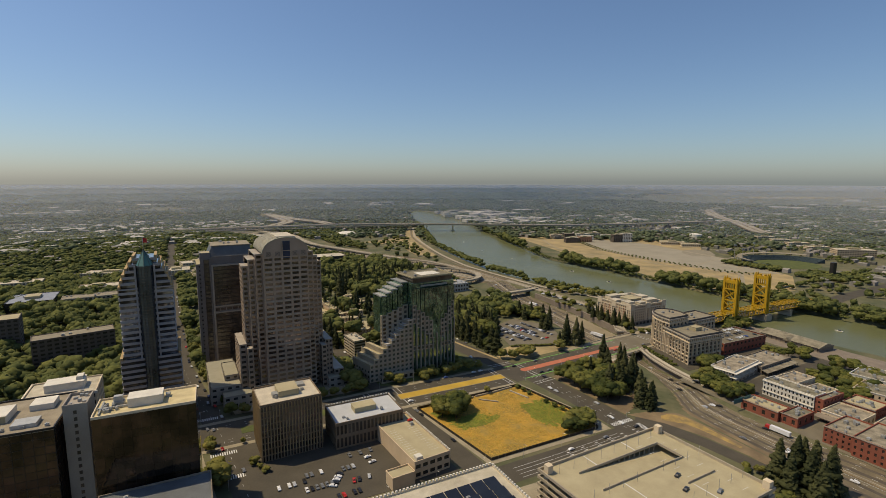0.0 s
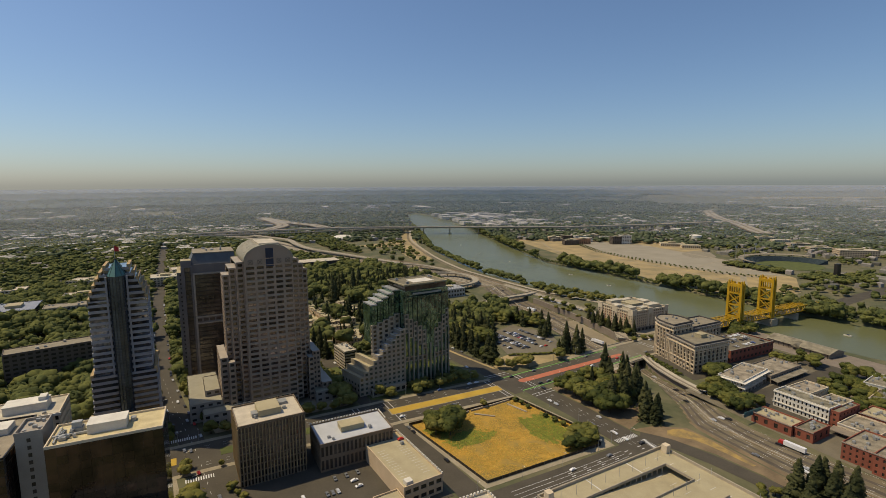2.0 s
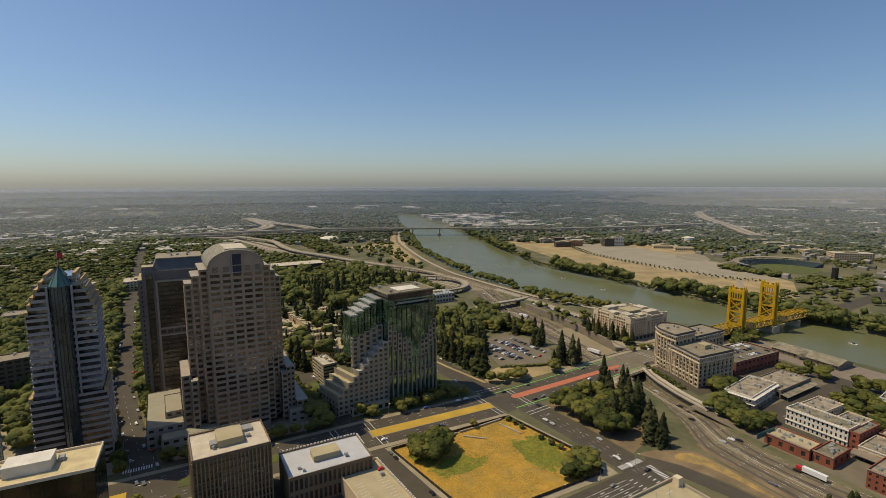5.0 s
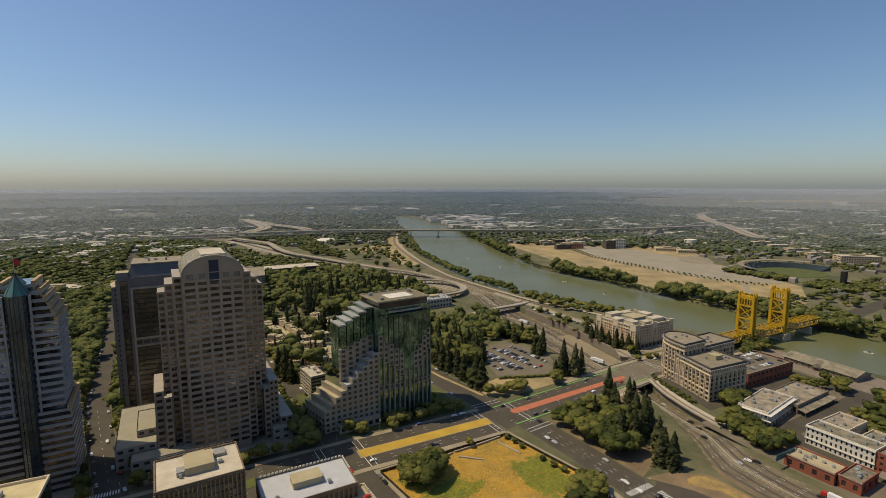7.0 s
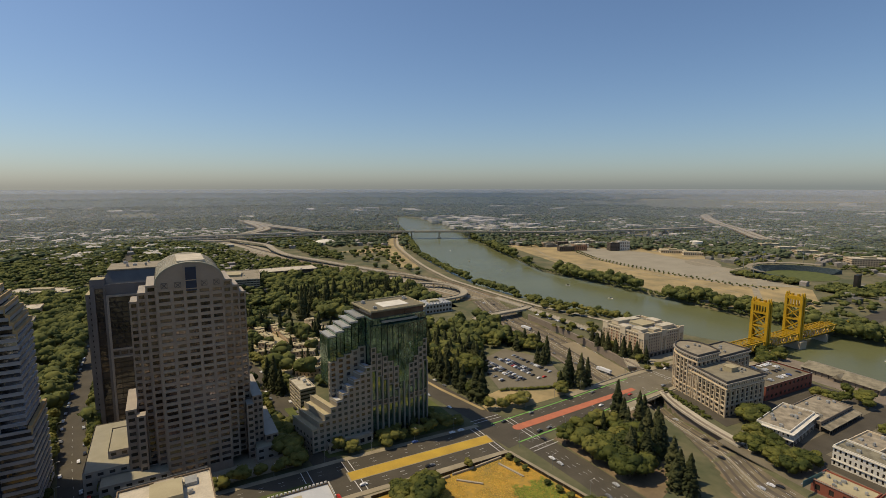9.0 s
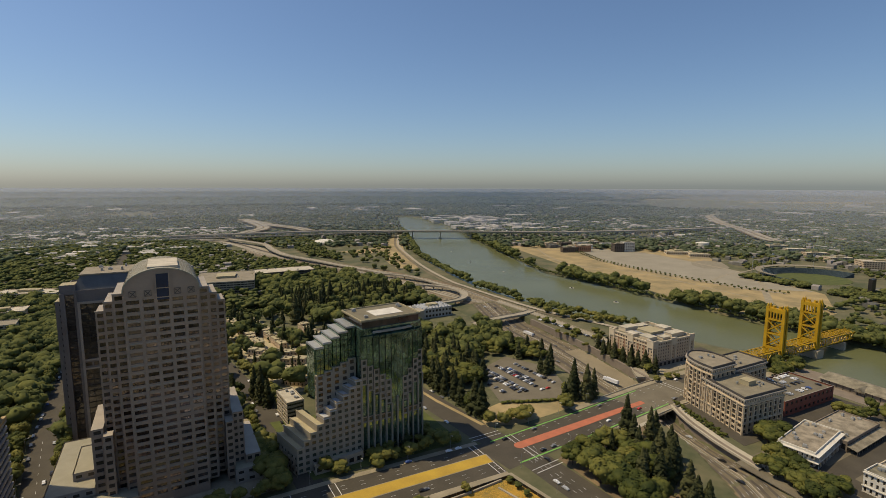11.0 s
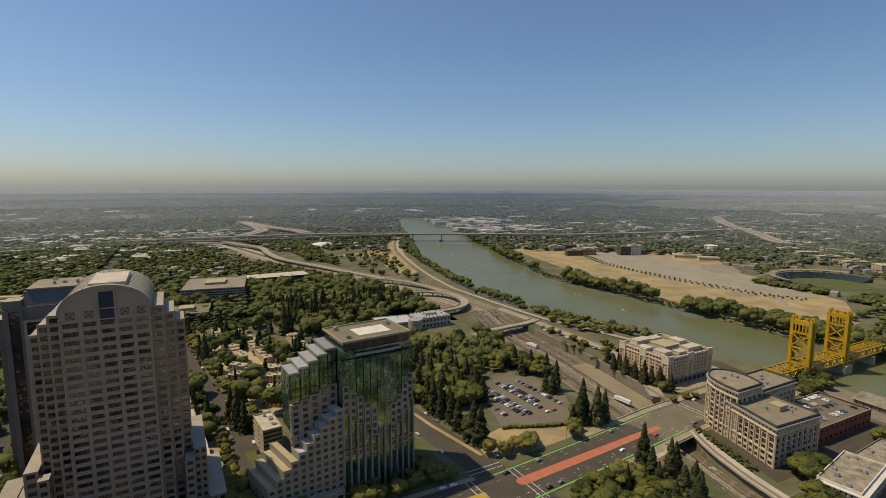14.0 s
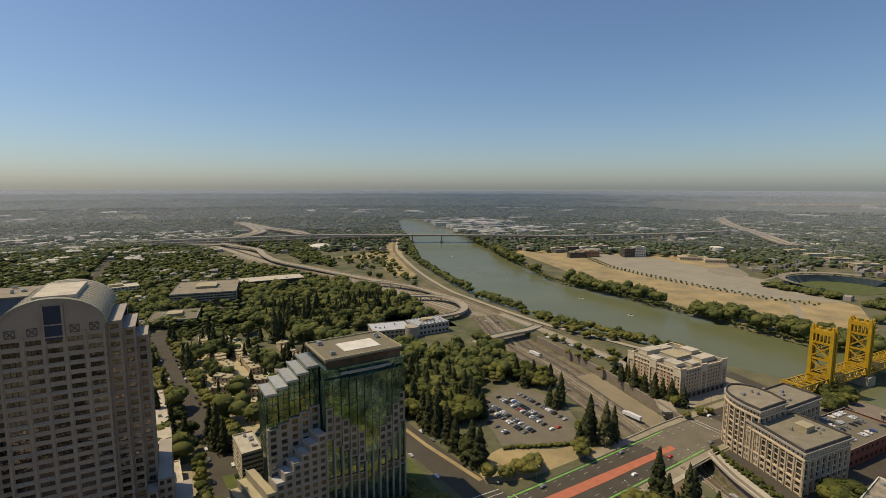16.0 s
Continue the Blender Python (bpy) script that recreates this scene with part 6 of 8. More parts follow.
for f in (0.175, 0.445, 0.76):
    rail = Geo()
    line = between(f)
    for a, b in zip(line, line[1:]):
        rail.bar((*a, 0.6), (*b, 0.6), 0.5, 1.1)
    setting("freeway_barrier", rail, M_concrete, "concrete barrier between carriageways", "barrier")
flyover("curved concrete freeway ramp on columns", CURVED, 15, [9, 9, 9, 8, 7, 6, 4, 2, 0.5])
flyover("concrete viaduct above the freeway lanes", [(-60, 606), (-4, 591), (29, 589), (62, 566), (86, 531), (108, 484), (122, 430)], 10, [5, 7, 7.5, 7.5, 7, 4, 0.6])
flyover("looping concrete ramp beside the freeway", [(-10, 462), (20, 460), (55, 455), (86, 445), (106, 420), (110, 382), (100, 353), (80, 336), (50, 332), (20, 338)], 11, [6, 7, 7.5, 7.5, 7.5, 7.5, 7.5, 7, 6.5, 6])
flyover("second highway viaduct beside the bridge", [(330, 1226), (210, 1262), (90, 1276), (-30, 1290), (-160, 1330), (-330, 1400), (-560, 1440)], 15, [19, 18, 17, 15, 12, 8, 5])
setting("road_arm", strip(curve([(*p, 0) for p in ARM], 5), 44, 0.5), M_highway, "broad pale concrete highway arm", "freeway")
setting("road_arm_wear", strip(curve([(*p, 0) for p in ARM], 5), 9, 0.7), M_worn_lane, "dark worn lanes of a highway arm", "lane")
setting("river_walk", strip(curve([(*p, 0) for p in RIVER_WALK], 5), 7, 0.9), M_concrete, "pale concrete walk along the river bank", "pavement")
setting("river_rail", strip(curve([(p[0] - 9, p[1], 0) for p in RIVER_WALK[1:]], 5), 6, 0.4), M_freeway, "gravel rail bed beside the river walk", "pavement")
flyover("concrete overpass across the freeway", [(52, 236), (72, 240), (102, 245), (134, 250), (158, 262)], 12, [0.6, 1.6, 1.9, 1.6, 0.6])
flyover("riverside concrete road on the embankment", [(106, 24), (135, 70), (150, 120), (150, 180), (148, 250), (142, 330)], 11, [0.5, 0.6, 0.6, 0.6, 0.6, 0.4])

# ---- far bank, fields and mid-distance buildings ----
plate("sand_plain", [(424, 380), (392, 180), (398, 70), (520, 75), (640, 150), (735, 384), (900, 560), (1010, 660), (830, 1000), (640, 1080), (556, 1030), (452, 580)], 0.1, M_sand, "bare sandy plain with dry grass on the far bank", "field")
plate("gravel_yard", [(576, 570), (563, 480), (563, 350), (573, 235), (640, 175), (735, 384), (763, 609), (711, 754), (640, 740)], 0.16, M_gravel, "graded pale gravel yard", "yard")
plate("gravel_yard", [(860, 700), (1010, 640), (1150, 760), (1000, 900), (870, 860)], 0.14, M_gravel, "graded pale gravel yard", "yard")
plate("dark_gravel_yard", [(690, 400), (720, 372), (750, 385), (800, 440), (790, 475), (740, 470), (705, 440)], 0.2, M_roof_grey, "worn darker gravel yard", "yard")
plate("east_verge", [(-20, 330), (70, 300), (60, 420), (150, 560), (120, 800), (60, 760), (-40, 640)], 0.03, M_ground, "dry verge inside the freeway interchange", "ground")
plate("golden_bank", [(245, 1132), (312, 1247), (262, 1040), (200, 850), (156, 660), (140, 640), (108, 672), (119, 767), (180, 930)], 0.12, M_sand, "golden dry grass slope by the river", "verge")
plate("river_field", [(60, 962), (200, 1015), (190, 918), (99, 900)], 0.1, M_sand, "dry playing field by the river", "field")
setting("road_far_bank", strip(fine([(640, 168), (720, 350), (765, 600), (712, 760)], 40), 8, 0.22), M_pave, "pale road across the sandy plain", "road")
setting("road_far_bank_rows", strip(fine([(640, 755), (568, 575), (556, 478), (555, 353), (566, 233), (590, 180)], 40), 9, 0.24), M_pave, "pale promenade with young trees", "road")
setting("road_west_end", strip(fine([(434, 3), (560, 20), (800, 40), (1400, 60), (2200, 120)], 60), 22, 0.2), M_asphalt, "avenue on the far bank", "road")
for name, pts in (("road_west_highway", [(1280, 600), (1330, 667), (1580, 908), (1820, 1165), (2226, 1513), (2500, 1640)]), ("road_south_highway", SOUTH_A), ("road_south_branch", SOUTH_B)):
    line = curve([(*p, 0) for p in pts], 6)
    for off in (-12, 12):
        setting(name, strip(offset(line, off), 19, 10.0), M_highway, "pale concrete highway bending through the trees", "highway")
    setting(name + "_bank", ribbon(offset(line, 26), offset(line, -26), 8.6), M_dirt, "dry grass bank of a highway", "ground")

for pts, w in (([(590, 640), (700, 560), (790, 500), (850, 420)], 5), ([(640, 700), (760, 640), (860, 560)], 6), ([(575, 300), (660, 330), (760, 345), (820, 370)], 5), ([(470, 560), (520, 420), (520, 300), (510, 190)], 3.5), ([(560, 800), (480, 620), (470, 480)], 3.5), ([(704, 306), (640, 250), (565, 197), (462, 124)], 10)):
    setting("dirt_track", strip(curve([(*p, 0) for p in pts], 5), w, 0.28), M_pave, "pale dirt track across the far bank", "track")
BANDED = ("terraced_office", "flat_annex", "stepped_office", "long_office")
mids = [
    ("museum", "white flat-roofed modern museum", "museum", -46, 292, -6, 44, 34, 9, M_concrete, M_roof_pale, 2),
    ("museum_wing", "white museum wing with rows of skylights", "museum", 2, 284, 4, 44, 28, 12, M_metal_grey, M_roof_pale, 2),
    ("terraced_office", "low grey office with stepped roof terraces", "office building", -263, 540, -5, 86, 96, 21, M_concrete, M_roof_grey, 6),
    ("long_office", "long dark office with a white roof", "office building", -167, 632, 3, 104, 46, 14, M_dark_brick, M_roof_white, 3),
    ("flat_annex", "low flat-roofed office with a dark upper deck", "office building", -281, 443, -4, 54, 56, 9, M_concrete, M_roof_olive, 2),
    ("flat_annex", "low grey flat-roofed office wing", "office building", -307, 440, 3, 24, 44, 7, M_concrete, M_roof_grey, 2),
    ("stepped_office", "long pale office with layered roofs", "office building", -350, 535, 8, 36, 88, 11, M_beige, M_roof_grey, 3),
    ("glass_annex", "small blue glass office", "office building", -313, 561, 8, 22, 34, 12, M_dark_metal, M_roof_blue, 3),
    ("gabled_office", "pale office with small gables", "office building", -372, 660, 14, 60, 32, 14, M_cream, M_roof_white, 4),
    ("white_roof_hall", "low hall with a broad white roof", "hall", -250, 115, 8, 18, 97, 8, M_brown_conc, M_roof_white, 2),
    ("corner_shop", "small shop with a white parapet roof", "shop", -236, 53, 7, 13, 36, 8, M_cream, M_roof_white, 2),
    ("brick_store", "small brown brick building with a pale roof", "shop", -272, 300, 8, 14, 46, 8, M_dark_brick, M_roof_grey, 2),
    ("dark_slab_office", "dark brick office slab with a flat roof", "office building", -462, 142, 14, 62, 20, 30, M_dark_brick, M_roof_grey, 8),
    ("dark_slab_office", "dark brick office slab with a flat roof", "office building", -560, 205, 10, 70, 26, 35, M_dark_brick, M_roof_tan, 9),
    ("blue_glass_office", "blue glass office with a stepped top", "office building", -560, 400, 6, 50, 60, 14, M_dark_metal, M_roof_blue, 4),
    ("grey_office", "long grey office with a flat roof", "office building", -500, 395, 8, 64, 26, 15, M_concrete, M_roof_grey, 4),
    ("grey_office", "long grey office with a flat roof", "office building", -500, 480, 4, 50, 30, 13, M_beige, M_roof_white, 3),
    ("grey_office", "long grey office with a flat roof", "office building", -524, 612, -17, 86, 34, 14, M_beige, M_roof_white, 4),
    ("grey_office", "long grey office with a flat roof", "office building", -620, 570, 6, 54, 30, 12, M_cream, M_roof_white, 3),
    ("grey_office", "long grey office with a flat roof", "office building", -400, 575, 4, 44, 40, 15, M_cream, M_roof_white, 4),
    ("apartment_block", "new tan apartment block on the far bank", "apartment building", 600, 815, -20, 34, 20, 12, M_beige, M_roof_white, 4),
    ("apartment_block", "new brown apartment block on the far bank", "apartment building", 640, 800, -20, 30, 18, 14, M_dark_brick, M_roof_grey, 4),
    ("apartment_block", "new brown apartment block on the far bank", "apartment building", 578, 716, -20, 40, 20, 13, M_dark_brick, M_roof_white, 4),
    ("apartment_block", "new tan apartment block on the far bank", "apartment building", 622, 712, -20, 36, 20, 14, M_terracotta, M_roof_grey, 4),
    ("apartment_block", "new white apartment block on the far bank", "apartment building", 665, 750, -20, 34, 20, 12, M_white, M_roof_white, 3),
    ("apartment_block", "new white apartment block on the far bank", "apartment building", 690, 805, -20, 40, 20, 11, M_white, M_roof_white, 3),
    ("apartment_block", "new grey apartment block on the far bank", "apartment building", 728, 800, -20, 40, 20, 12, M_concrete, M_roof_white, 3),
    ("apartment_block", "new white apartment block on the far bank", "apartment building", 740, 750, -20, 28, 18, 12, M_white, M_roof_grey, 4),
    ("apartment_block", "new dark apartment block on the far bank", "apartment building", 706, 668, -20, 26, 22, 21, M_dark_brick, M_roof_grey, 6),
    ("apartment_block", "tall white apartment block on the far bank", "apartment building", 733, 664, -20, 30, 20, 24, M_white, M_roof_white, 6),
    ("apartment_block", "new tan apartment block on the far bank", "apartment building", 640, 760, -20, 26, 18, 10, M_beige, M_roof_tan, 3),
    ("far_bank_office", "long tan office with a white roof on the far bank", "office building", 985, 255, -38, 78, 34, 16, M_beige, M_roof_white, 4),
    ("warehouse", "low warehouse with a pale roof", "warehouse", 790, 578, -40, 60, 34, 8, M_cream, M_roof_tan, 1),
    ("warehouse", "low warehouse with a pale roof", "warehouse", 806, 524, -40, 44, 26, 8, M_cream, M_roof_tan, 1),
    ("far_bank_office", "beige office beyond the stadium", "office building", 1012, 330, -32, 50, 24, 12, M_beige, M_roof_white, 3),
    ("far_bank_office", "beige office beyond the stadium", "office building", 1052, 400, -32, 50, 24, 12, M_beige, M_roof_white, 3),
    ("far_bank_office", "beige office beyond the stadium", "office building", 1092, 465, -32, 46, 24, 12, M_cream, M_roof_white, 3),
    ("far_bank_office", "beige office beyond the stadium", "office building", 1125, 530, -32, 46, 24, 12, M_cream, M_roof_white, 3),
]
for i, (nm, lb, ct, x, y, rz, w, d, h, wl, rf, nf) in enumerate(mids):
    block(nm, lb, ct, x, y, rz, w, d, h, wl, M_glass_dark, rf, nf, 5.0, 0.93 if nm in BANDED else 0.62, 0.5, 4 if y < 640 and x < 300 else 1, 100 + i, big=(i % 3 != 0), limit=0 if math.dist((x, y), (-200, 100)) > 420 else 40, para=0.7)
# museum drum and ridge skylights
part("entrance_drum", Geo().tube(-4, 2, 0, 12.6, 8, n=24), M_concrete, bpy.data.objects["museum_wing"])
for i in range(9):
    part("skylight", Geo().prism([(2 + i * 4.6, 2), (4.6 + i * 4.6, 2), (4.6 + i * 4.6, 26), (2 + i * 4.6, 26)], 12.05, 14.2, [(2 + i * 4.6, 2), (2.2 + i * 4.6, 2), (2.2 + i * 4.6, 26), (2 + i * 4.6, 26)]), M_roof_pale, bpy.data.objects["museum_wing"])
g = Geo()
g.tube(1003, 640, 0, 14, 17, n=28), g.tube(1003, 640, 14, 16.5, 17, 3, n=28)
tk = part("storage_tank", g, M_white)
tagged(tk, "large white cylindrical storage tank", "tank")
dome = Geo()
for k in range(6):
    a, b = k * 15, (k + 1) * 15
    dome.tube(68, 1165, 9 * math.sin(radians(a)) + 3, 9 * math.sin(radians(b)) + 3, 34 * math.cos(radians(a)), 34 * math.cos(radians(b)) + 0.05, n=26)
dome.tube(68, 1165, 0, 3, 34, n=26)
tagged(part("dome_hall", dome, M_white), "low white domed hall among trees", "hall")

# ballpark
st = thing("ballpark", "open baseball stadium with blue-green seats", "stadium", pose(768, 236, 0) @ Matrix.Diagonal((0.92, 0.92, 0.95, 1)))
g = Geo()
g.prism([(70 * math.cos(a), 62 * math.sin(a)) for a in np.linspace(0, math.tau, 33)[:-1]], 0, 0.5)
part("turf", g, M_lawn, st)
arc_at = lambda r, a0, a1: [(r * math.cos(a), r * 0.9 * math.sin(a)) for a in np.linspace(radians(a0), radians(a1), 25)]
for k in range(7):
    r0, r1, z = 72 + k * 3.4, 75.4 + k * 3.4, 1.2 + k * 1.25
    part("seating_tier", solid_strip(arc_at(r0, -20, 190), arc_at(r1, -20, 190), [z] * 25, [z] * 25, z), M_seat, st)
part("canopy", solid_strip(arc_at(95, 10, 170), arc_at(107, 10, 170), [12.4] * 25, [13.6] * 25, 0.8), M_roof_grey, st)
for x, y in arc_at(104, 10, 170)[::3]:
    part("canopy_post", Geo().bar((x, y, 0), (x, y, 11), 0.8), M_metal_grey, st)
g = Geo()
g.box(-90, -78, -137, -131, 0, 29)
part("scoreboard", g, M_dark_metal, st)
for a in (30, 75, 120, 160):
    g = Geo()
    x, y = 112 * math.cos(radians(a)), 101 * math.sin(radians(a))
    g.tube(x, y, 0, 34, 0.6, 0.35, n=6), g.box(x - 4, x + 4, y - 0.5, y + 0.5, 33, 37)
    part("floodlight", g, M_metal_grey, st)

# garden flats among the trees
fl = None
FLATS = [(-224 + 6.5 * i, 358 - 29 * i, -77.5) for i in range(4)] + [(-203 + 6.5 * i, 352 - 29 * i, -77.5) for i in range(4)]
FLATS += [(-211, 206, -33), (-187, 190, -33), (-209, 226, -33), (-184, 210, -33), (-202, 172, -33), (-176, 156, -33), (-148, 308, -80), (-143, 278, -80), (-160, 232, -80), (-186, 140, -33)]
plate("flats_court", [(-230, 362), (-186, 366), (-172, 300), (-158, 215), (-146, 180), (-160, 120), (-190, 124), (-213, 205)], 0.07, M_roof_tan, "pale paved courts between the garden flats")
for i, (x, y, rz) in enumerate(FLATS):
    th = thing("garden_flats", "tan stucco garden flats with flat stepped roofs", "apartment building", pose(x, y, 0, 0, 0, rz), "garden flats")
    rnd = random.Random(i)
    for k in range(4):
        g, panes = Geo(), []
        h = 6.2 + rnd.choice((0, 1.4, 2.6))
        d = 8 + rnd.uniform(-1, 2)
        for o, ang, L in (((k * 7, 0), 0, 7), ((k * 7, d), -90, d), ((k * 7 + 7, 0), 90, d), ((k * 7 + 7, d), 180, 7)):
            facade(g, panes, o, ang, L, 0, h, 2, 2, 0.4, 0.5)
        u = part("unit", g, M_beige, th)
        glaze(u, panes, M_glass_dark, 0)
        g = Geo()
        g.box(k * 7 - 0.2, k * 7 + 7.2, -0.2, d + 0.2, h - 0.1, h + 0.25), g.box(k * 7 + 1, k * 7 + 2.2, 3, 4.4, h + 0.25, h + 1.6)
        part("roof", g, M_roof_tan, u)

# ---- trees ----
def crown_quads(rng, kind, n):
    """Leaf clumps of a tree one unit high, as (n, 4, 3)."""
    if kind == "conifer":
        t = rng.random(n) ** 0.85
        z = 0.06 + 0.94 * t
        a = rng.random(n) * math.tau
        lump = 1 + 0.22 * np.sin(a * 3 + t * 9 + rng.random() * 6) + 0.16 * np.sin(a * 5 - t * 23)
        rad = 0.17 * (1 - t) ** 0.8 * (0.5 + 0.5 * rng.random(n) ** 0.6) * lump + 0.006
        c = np.stack([rad * np.cos(a), rad * np.sin(a), z - rad * 0.25], -1)
        nrm = np.stack([np.cos(a), np.sin(a), 0.7 + 0 * a], -1) + rng.normal(0, 0.3, (n, 3))
        size = 0.03 * (1.15 - 0.6 * t) * (1.7 if n < 200 else 1.0)
    else:
        k = 15
        d0 = rng.normal(size=(k, 3))
        d0 /= np.linalg.norm(d0, axis=1)[:, None]
        lob = np.array((0, 0, 0.58)) + d0 * np.array((0.23, 0.23, 0.22)) * (0.75 + 0.5 * rng.random((k, 1)))
        lr = 0.13 + rng.random(k) * 0.08
        lob[0], lr[0] = (0, 0, 0.58), 0.27
        i = rng.integers(0, k, n)
        d = rng.normal(size=(n, 3))
        d /= np.linalg.norm(d, axis=1)[:, None]
        c = lob[i] + d * (lr[i] * (0.75 + 0.3 * rng.random(n)))[:, None]
        nrm = d + rng.normal(0, 0.2, (n, 3)) + np.array((0, 0, 0.15 if n > 60 else 0.5))
        size = 0.039 * (0.7 + 0.7 * rng.random(n)) * (1.0 if n > 300 else 1.6)
    nrm /= np.linalg.norm(nrm, axis=1)[:, None]
    s = np.cross(nrm, rng.normal(size=(n, 3)))
    s /= np.linalg.norm(s, axis=1)[:, None] + 1e-9
    u = np.cross(nrm, s)
    s, u = s * size[:, None], u * size[:, None] * 0.8
    return np.stack([c - s - u, c + s - u * 0.6, c + s * 0.7 + u, c - s * 0.8 + u * 0.9], 1)


def trunk_geo(rng, kind):
    g = Geo()
    top = 0.9 if kind == "conifer" else 0.5
    g.tube(0, 0, 0, top, 0.022, 0.008, n=7)
    if kind != "conifer":
        for i in range(6):
            a, z = i * 1.05 + rng.random() * 0.5, 0.24 + 0.05 * i
            e = (math.cos(a) * (0.16 + 0.1 * rng.random()), math.sin(a) * (0.16 + 0.1 * rng.random()), z + 0.25)
            g.bar((0, 0, z), e, 0.016)
    return g


CUBE = np.array([(x, y, z) for x in (-1, 0, 1) for y in (-1, 0, 1) for z in (-1, 0, 1) if (x, y, z) != (0, 0, 0)], float)
at = {tuple(int(c) for c in p): i for i, p in enumerate(CUBE)}
CUBE_F = []
for ax in range(3):
    for s in (-1, 1):
        for a in (-1, 0):
            for b in (-1, 0):
                quad = []
                for da, db in ((0, 0), (1, 0), (1, 1), (0, 1)) if s > 0 else ((0, 0), (0, 1), (1, 1), (1, 0)):
                    p = [0, 0, 0]
                    p[ax], p[(ax + 1) % 3], p[(ax + 2) % 3] = s, a + da, b + db
                    quad.append(at[tuple(p)])
                CUBE_F.append(quad)
CUBE_F = np.array(CUBE_F)
CUBE_N = CUBE / np.linalg.norm(CUBE, axis=1)[:, None]
ROCK = np.array([(x, y, z) for x in (-1, 1) for y in (-1, 1) for z in (-1, 1)], float) / 1.6
ROCK_F = np.array([(0, 1, 3, 2), (4, 6, 7, 5), (0, 4, 5, 1), (2, 3, 7, 6), (0, 2, 6, 4), (1, 5, 7, 3)])


def full_crown(rng, kind, lobes, leaves, fine_lobes=True):
    """Crown one unit high: uneven leafy lumps with loose leaf clumps round them; corners and quads."""
    V, Q, k0 = [], [], 0
    base, faces = (CUBE_N, CUBE_F) if fine_lobes else (ROCK, ROCK_F)
    if kind == "conifer":
        for i in range(lobes):
            t = (i + 0.5) / lobes
            a = i * 2.4 + rng.random()
            r = 0.125 * (1 - t) ** 0.8 + 0.012
            c = np.array((math.cos(a) * r * 0.35, math.sin(a) * r * 0.35, 0.1 + 0.86 * t))
            p = base * np.array((r, r, 0.62 / lobes + 0.03)) * (1 + 0.3 * rng.normal(size=(len(base), 1)).clip(-1, 1)) + c
            V.append(p), Q.append(faces + k0)
            k0 += len(p)
        q = crown_quads(rng, kind, leaves) if leaves else np.zeros((0, 4, 3))
    else:
        d0 = rng.normal(size=(lobes, 3))
        d0 /= np.linalg.norm(d0, axis=1)[:, None]
        ctr = np.array((0, 0, 0.56)) + d0 * np.array((0.25, 0.25, 0.2)) * (0.7 + 0.5 * rng.random((lobes, 1)))
        lr = (0.15 if lobes > 6 else 0.2) + rng.random(lobes) * 0.09
        ctr[0], lr[0] = (0, 0, 0.55), 0.26
        for c, r in zip(ctr, lr):
            turn = Matrix.Rotation(rng.random() * 6.28, 3, Vector(rng.normal(size=3)).normalized())
            p = (base @ np.array(turn)) * r * np.array((1, 1, 0.85)) * (1 + 0.16 * rng.normal(size=(len(base), 1)).clip(-1.5, 1.5)) + c
            V.append(p), Q.append(faces + k0)
            k0 += len(p)
        i = rng.integers(0, lobes, leaves)
        d = rng.normal(size=(leaves, 3))
        d /= np.linalg.norm(d, axis=1)[:, None] + 1e-9
        c = ctr[i] + d * (lr[i] * (0.95 + 0.22 * rng.random(leaves)))[:, None]
        nrm = d + rng.normal(0, 0.3, (leaves, 3)) + np.array((0, 0, 0.25))
        nrm /= np.linalg.norm(nrm, axis=1)[:, None] + 1e-9
        s = np.cross(nrm, rng.normal(size=(leaves, 3)))
        s /= np.linalg.norm(s, axis=1)[:, None] + 1e-9
        u = np.cross(nrm, s)
        sz = ((0.03 if leaves > 200 else 0.055) * (0.6 + 0.8 * rng.random(leaves)))[:, None]
        s, u = s * sz, u * sz * 0.8
        q = np.stack([c - s - u, c + s - u * 0.6, c + s * 0.7 + u, c - s * 0.8 + u * 0.9], 1)
    V.append(q.reshape(-1, 3)), Q.append(np.arange(len(q) * 4).reshape(-1, 4) + k0)
    return np.concatenate(V), np.concatenate(Q)


KINDS = {}
for kd, mt in (("broadleaf", M_leaf), ("conifer", M_leaf_dark)):
    for v in range(4):
        rng = np.random.default_rng(v + (10 if kd == "conifer" else 0))
        cv, cq = full_crown(rng, kd, 13 if kd == "broadleaf" else 9, 430 if kd == "broadleaf" else 520)
        me = soup("crown", cv, cq)
        me.shade_smooth()
        me.materials.append(mt)
        tk_ = trunk_geo(rng, kd).mesh("trunk")
        tk_.materials.append(M_bark)
        KINDS[kd, v] = (me, tk_)

TREE_LABEL = {"broadleaf": "leafy green street tree with a rounded crown", "conifer": "tall dark green conifer with a narrow crown"}
planted = []          # plan places already taken
more = []             # street trees past three hundred


def tree(x, y, h, kind="broadleaf", wide=1.0, z=0.0):
    if kind == "broadleaf" and sum(1 for p in planted if p[2] == kind) >= 300:
        more.append((x, y, h))
        return
    v = len(planted) % 4
    th = thing("conifer" if kind == "conifer" else "broadleaf_tree", TREE_LABEL[kind], "tree", pose(x, y, z, 0, 0, (len(planted) * 77) % 360), "conifers" if kind == "conifer" else "broadleaf trees")
    for nm, me in zip(("crown", "trunk"), KINDS[kind, v]):
        ob = new(nm, me)
        ob.parent = th
        ob.scale = (h * wide, h * wide, h)
    planted.append((x, y, kind))


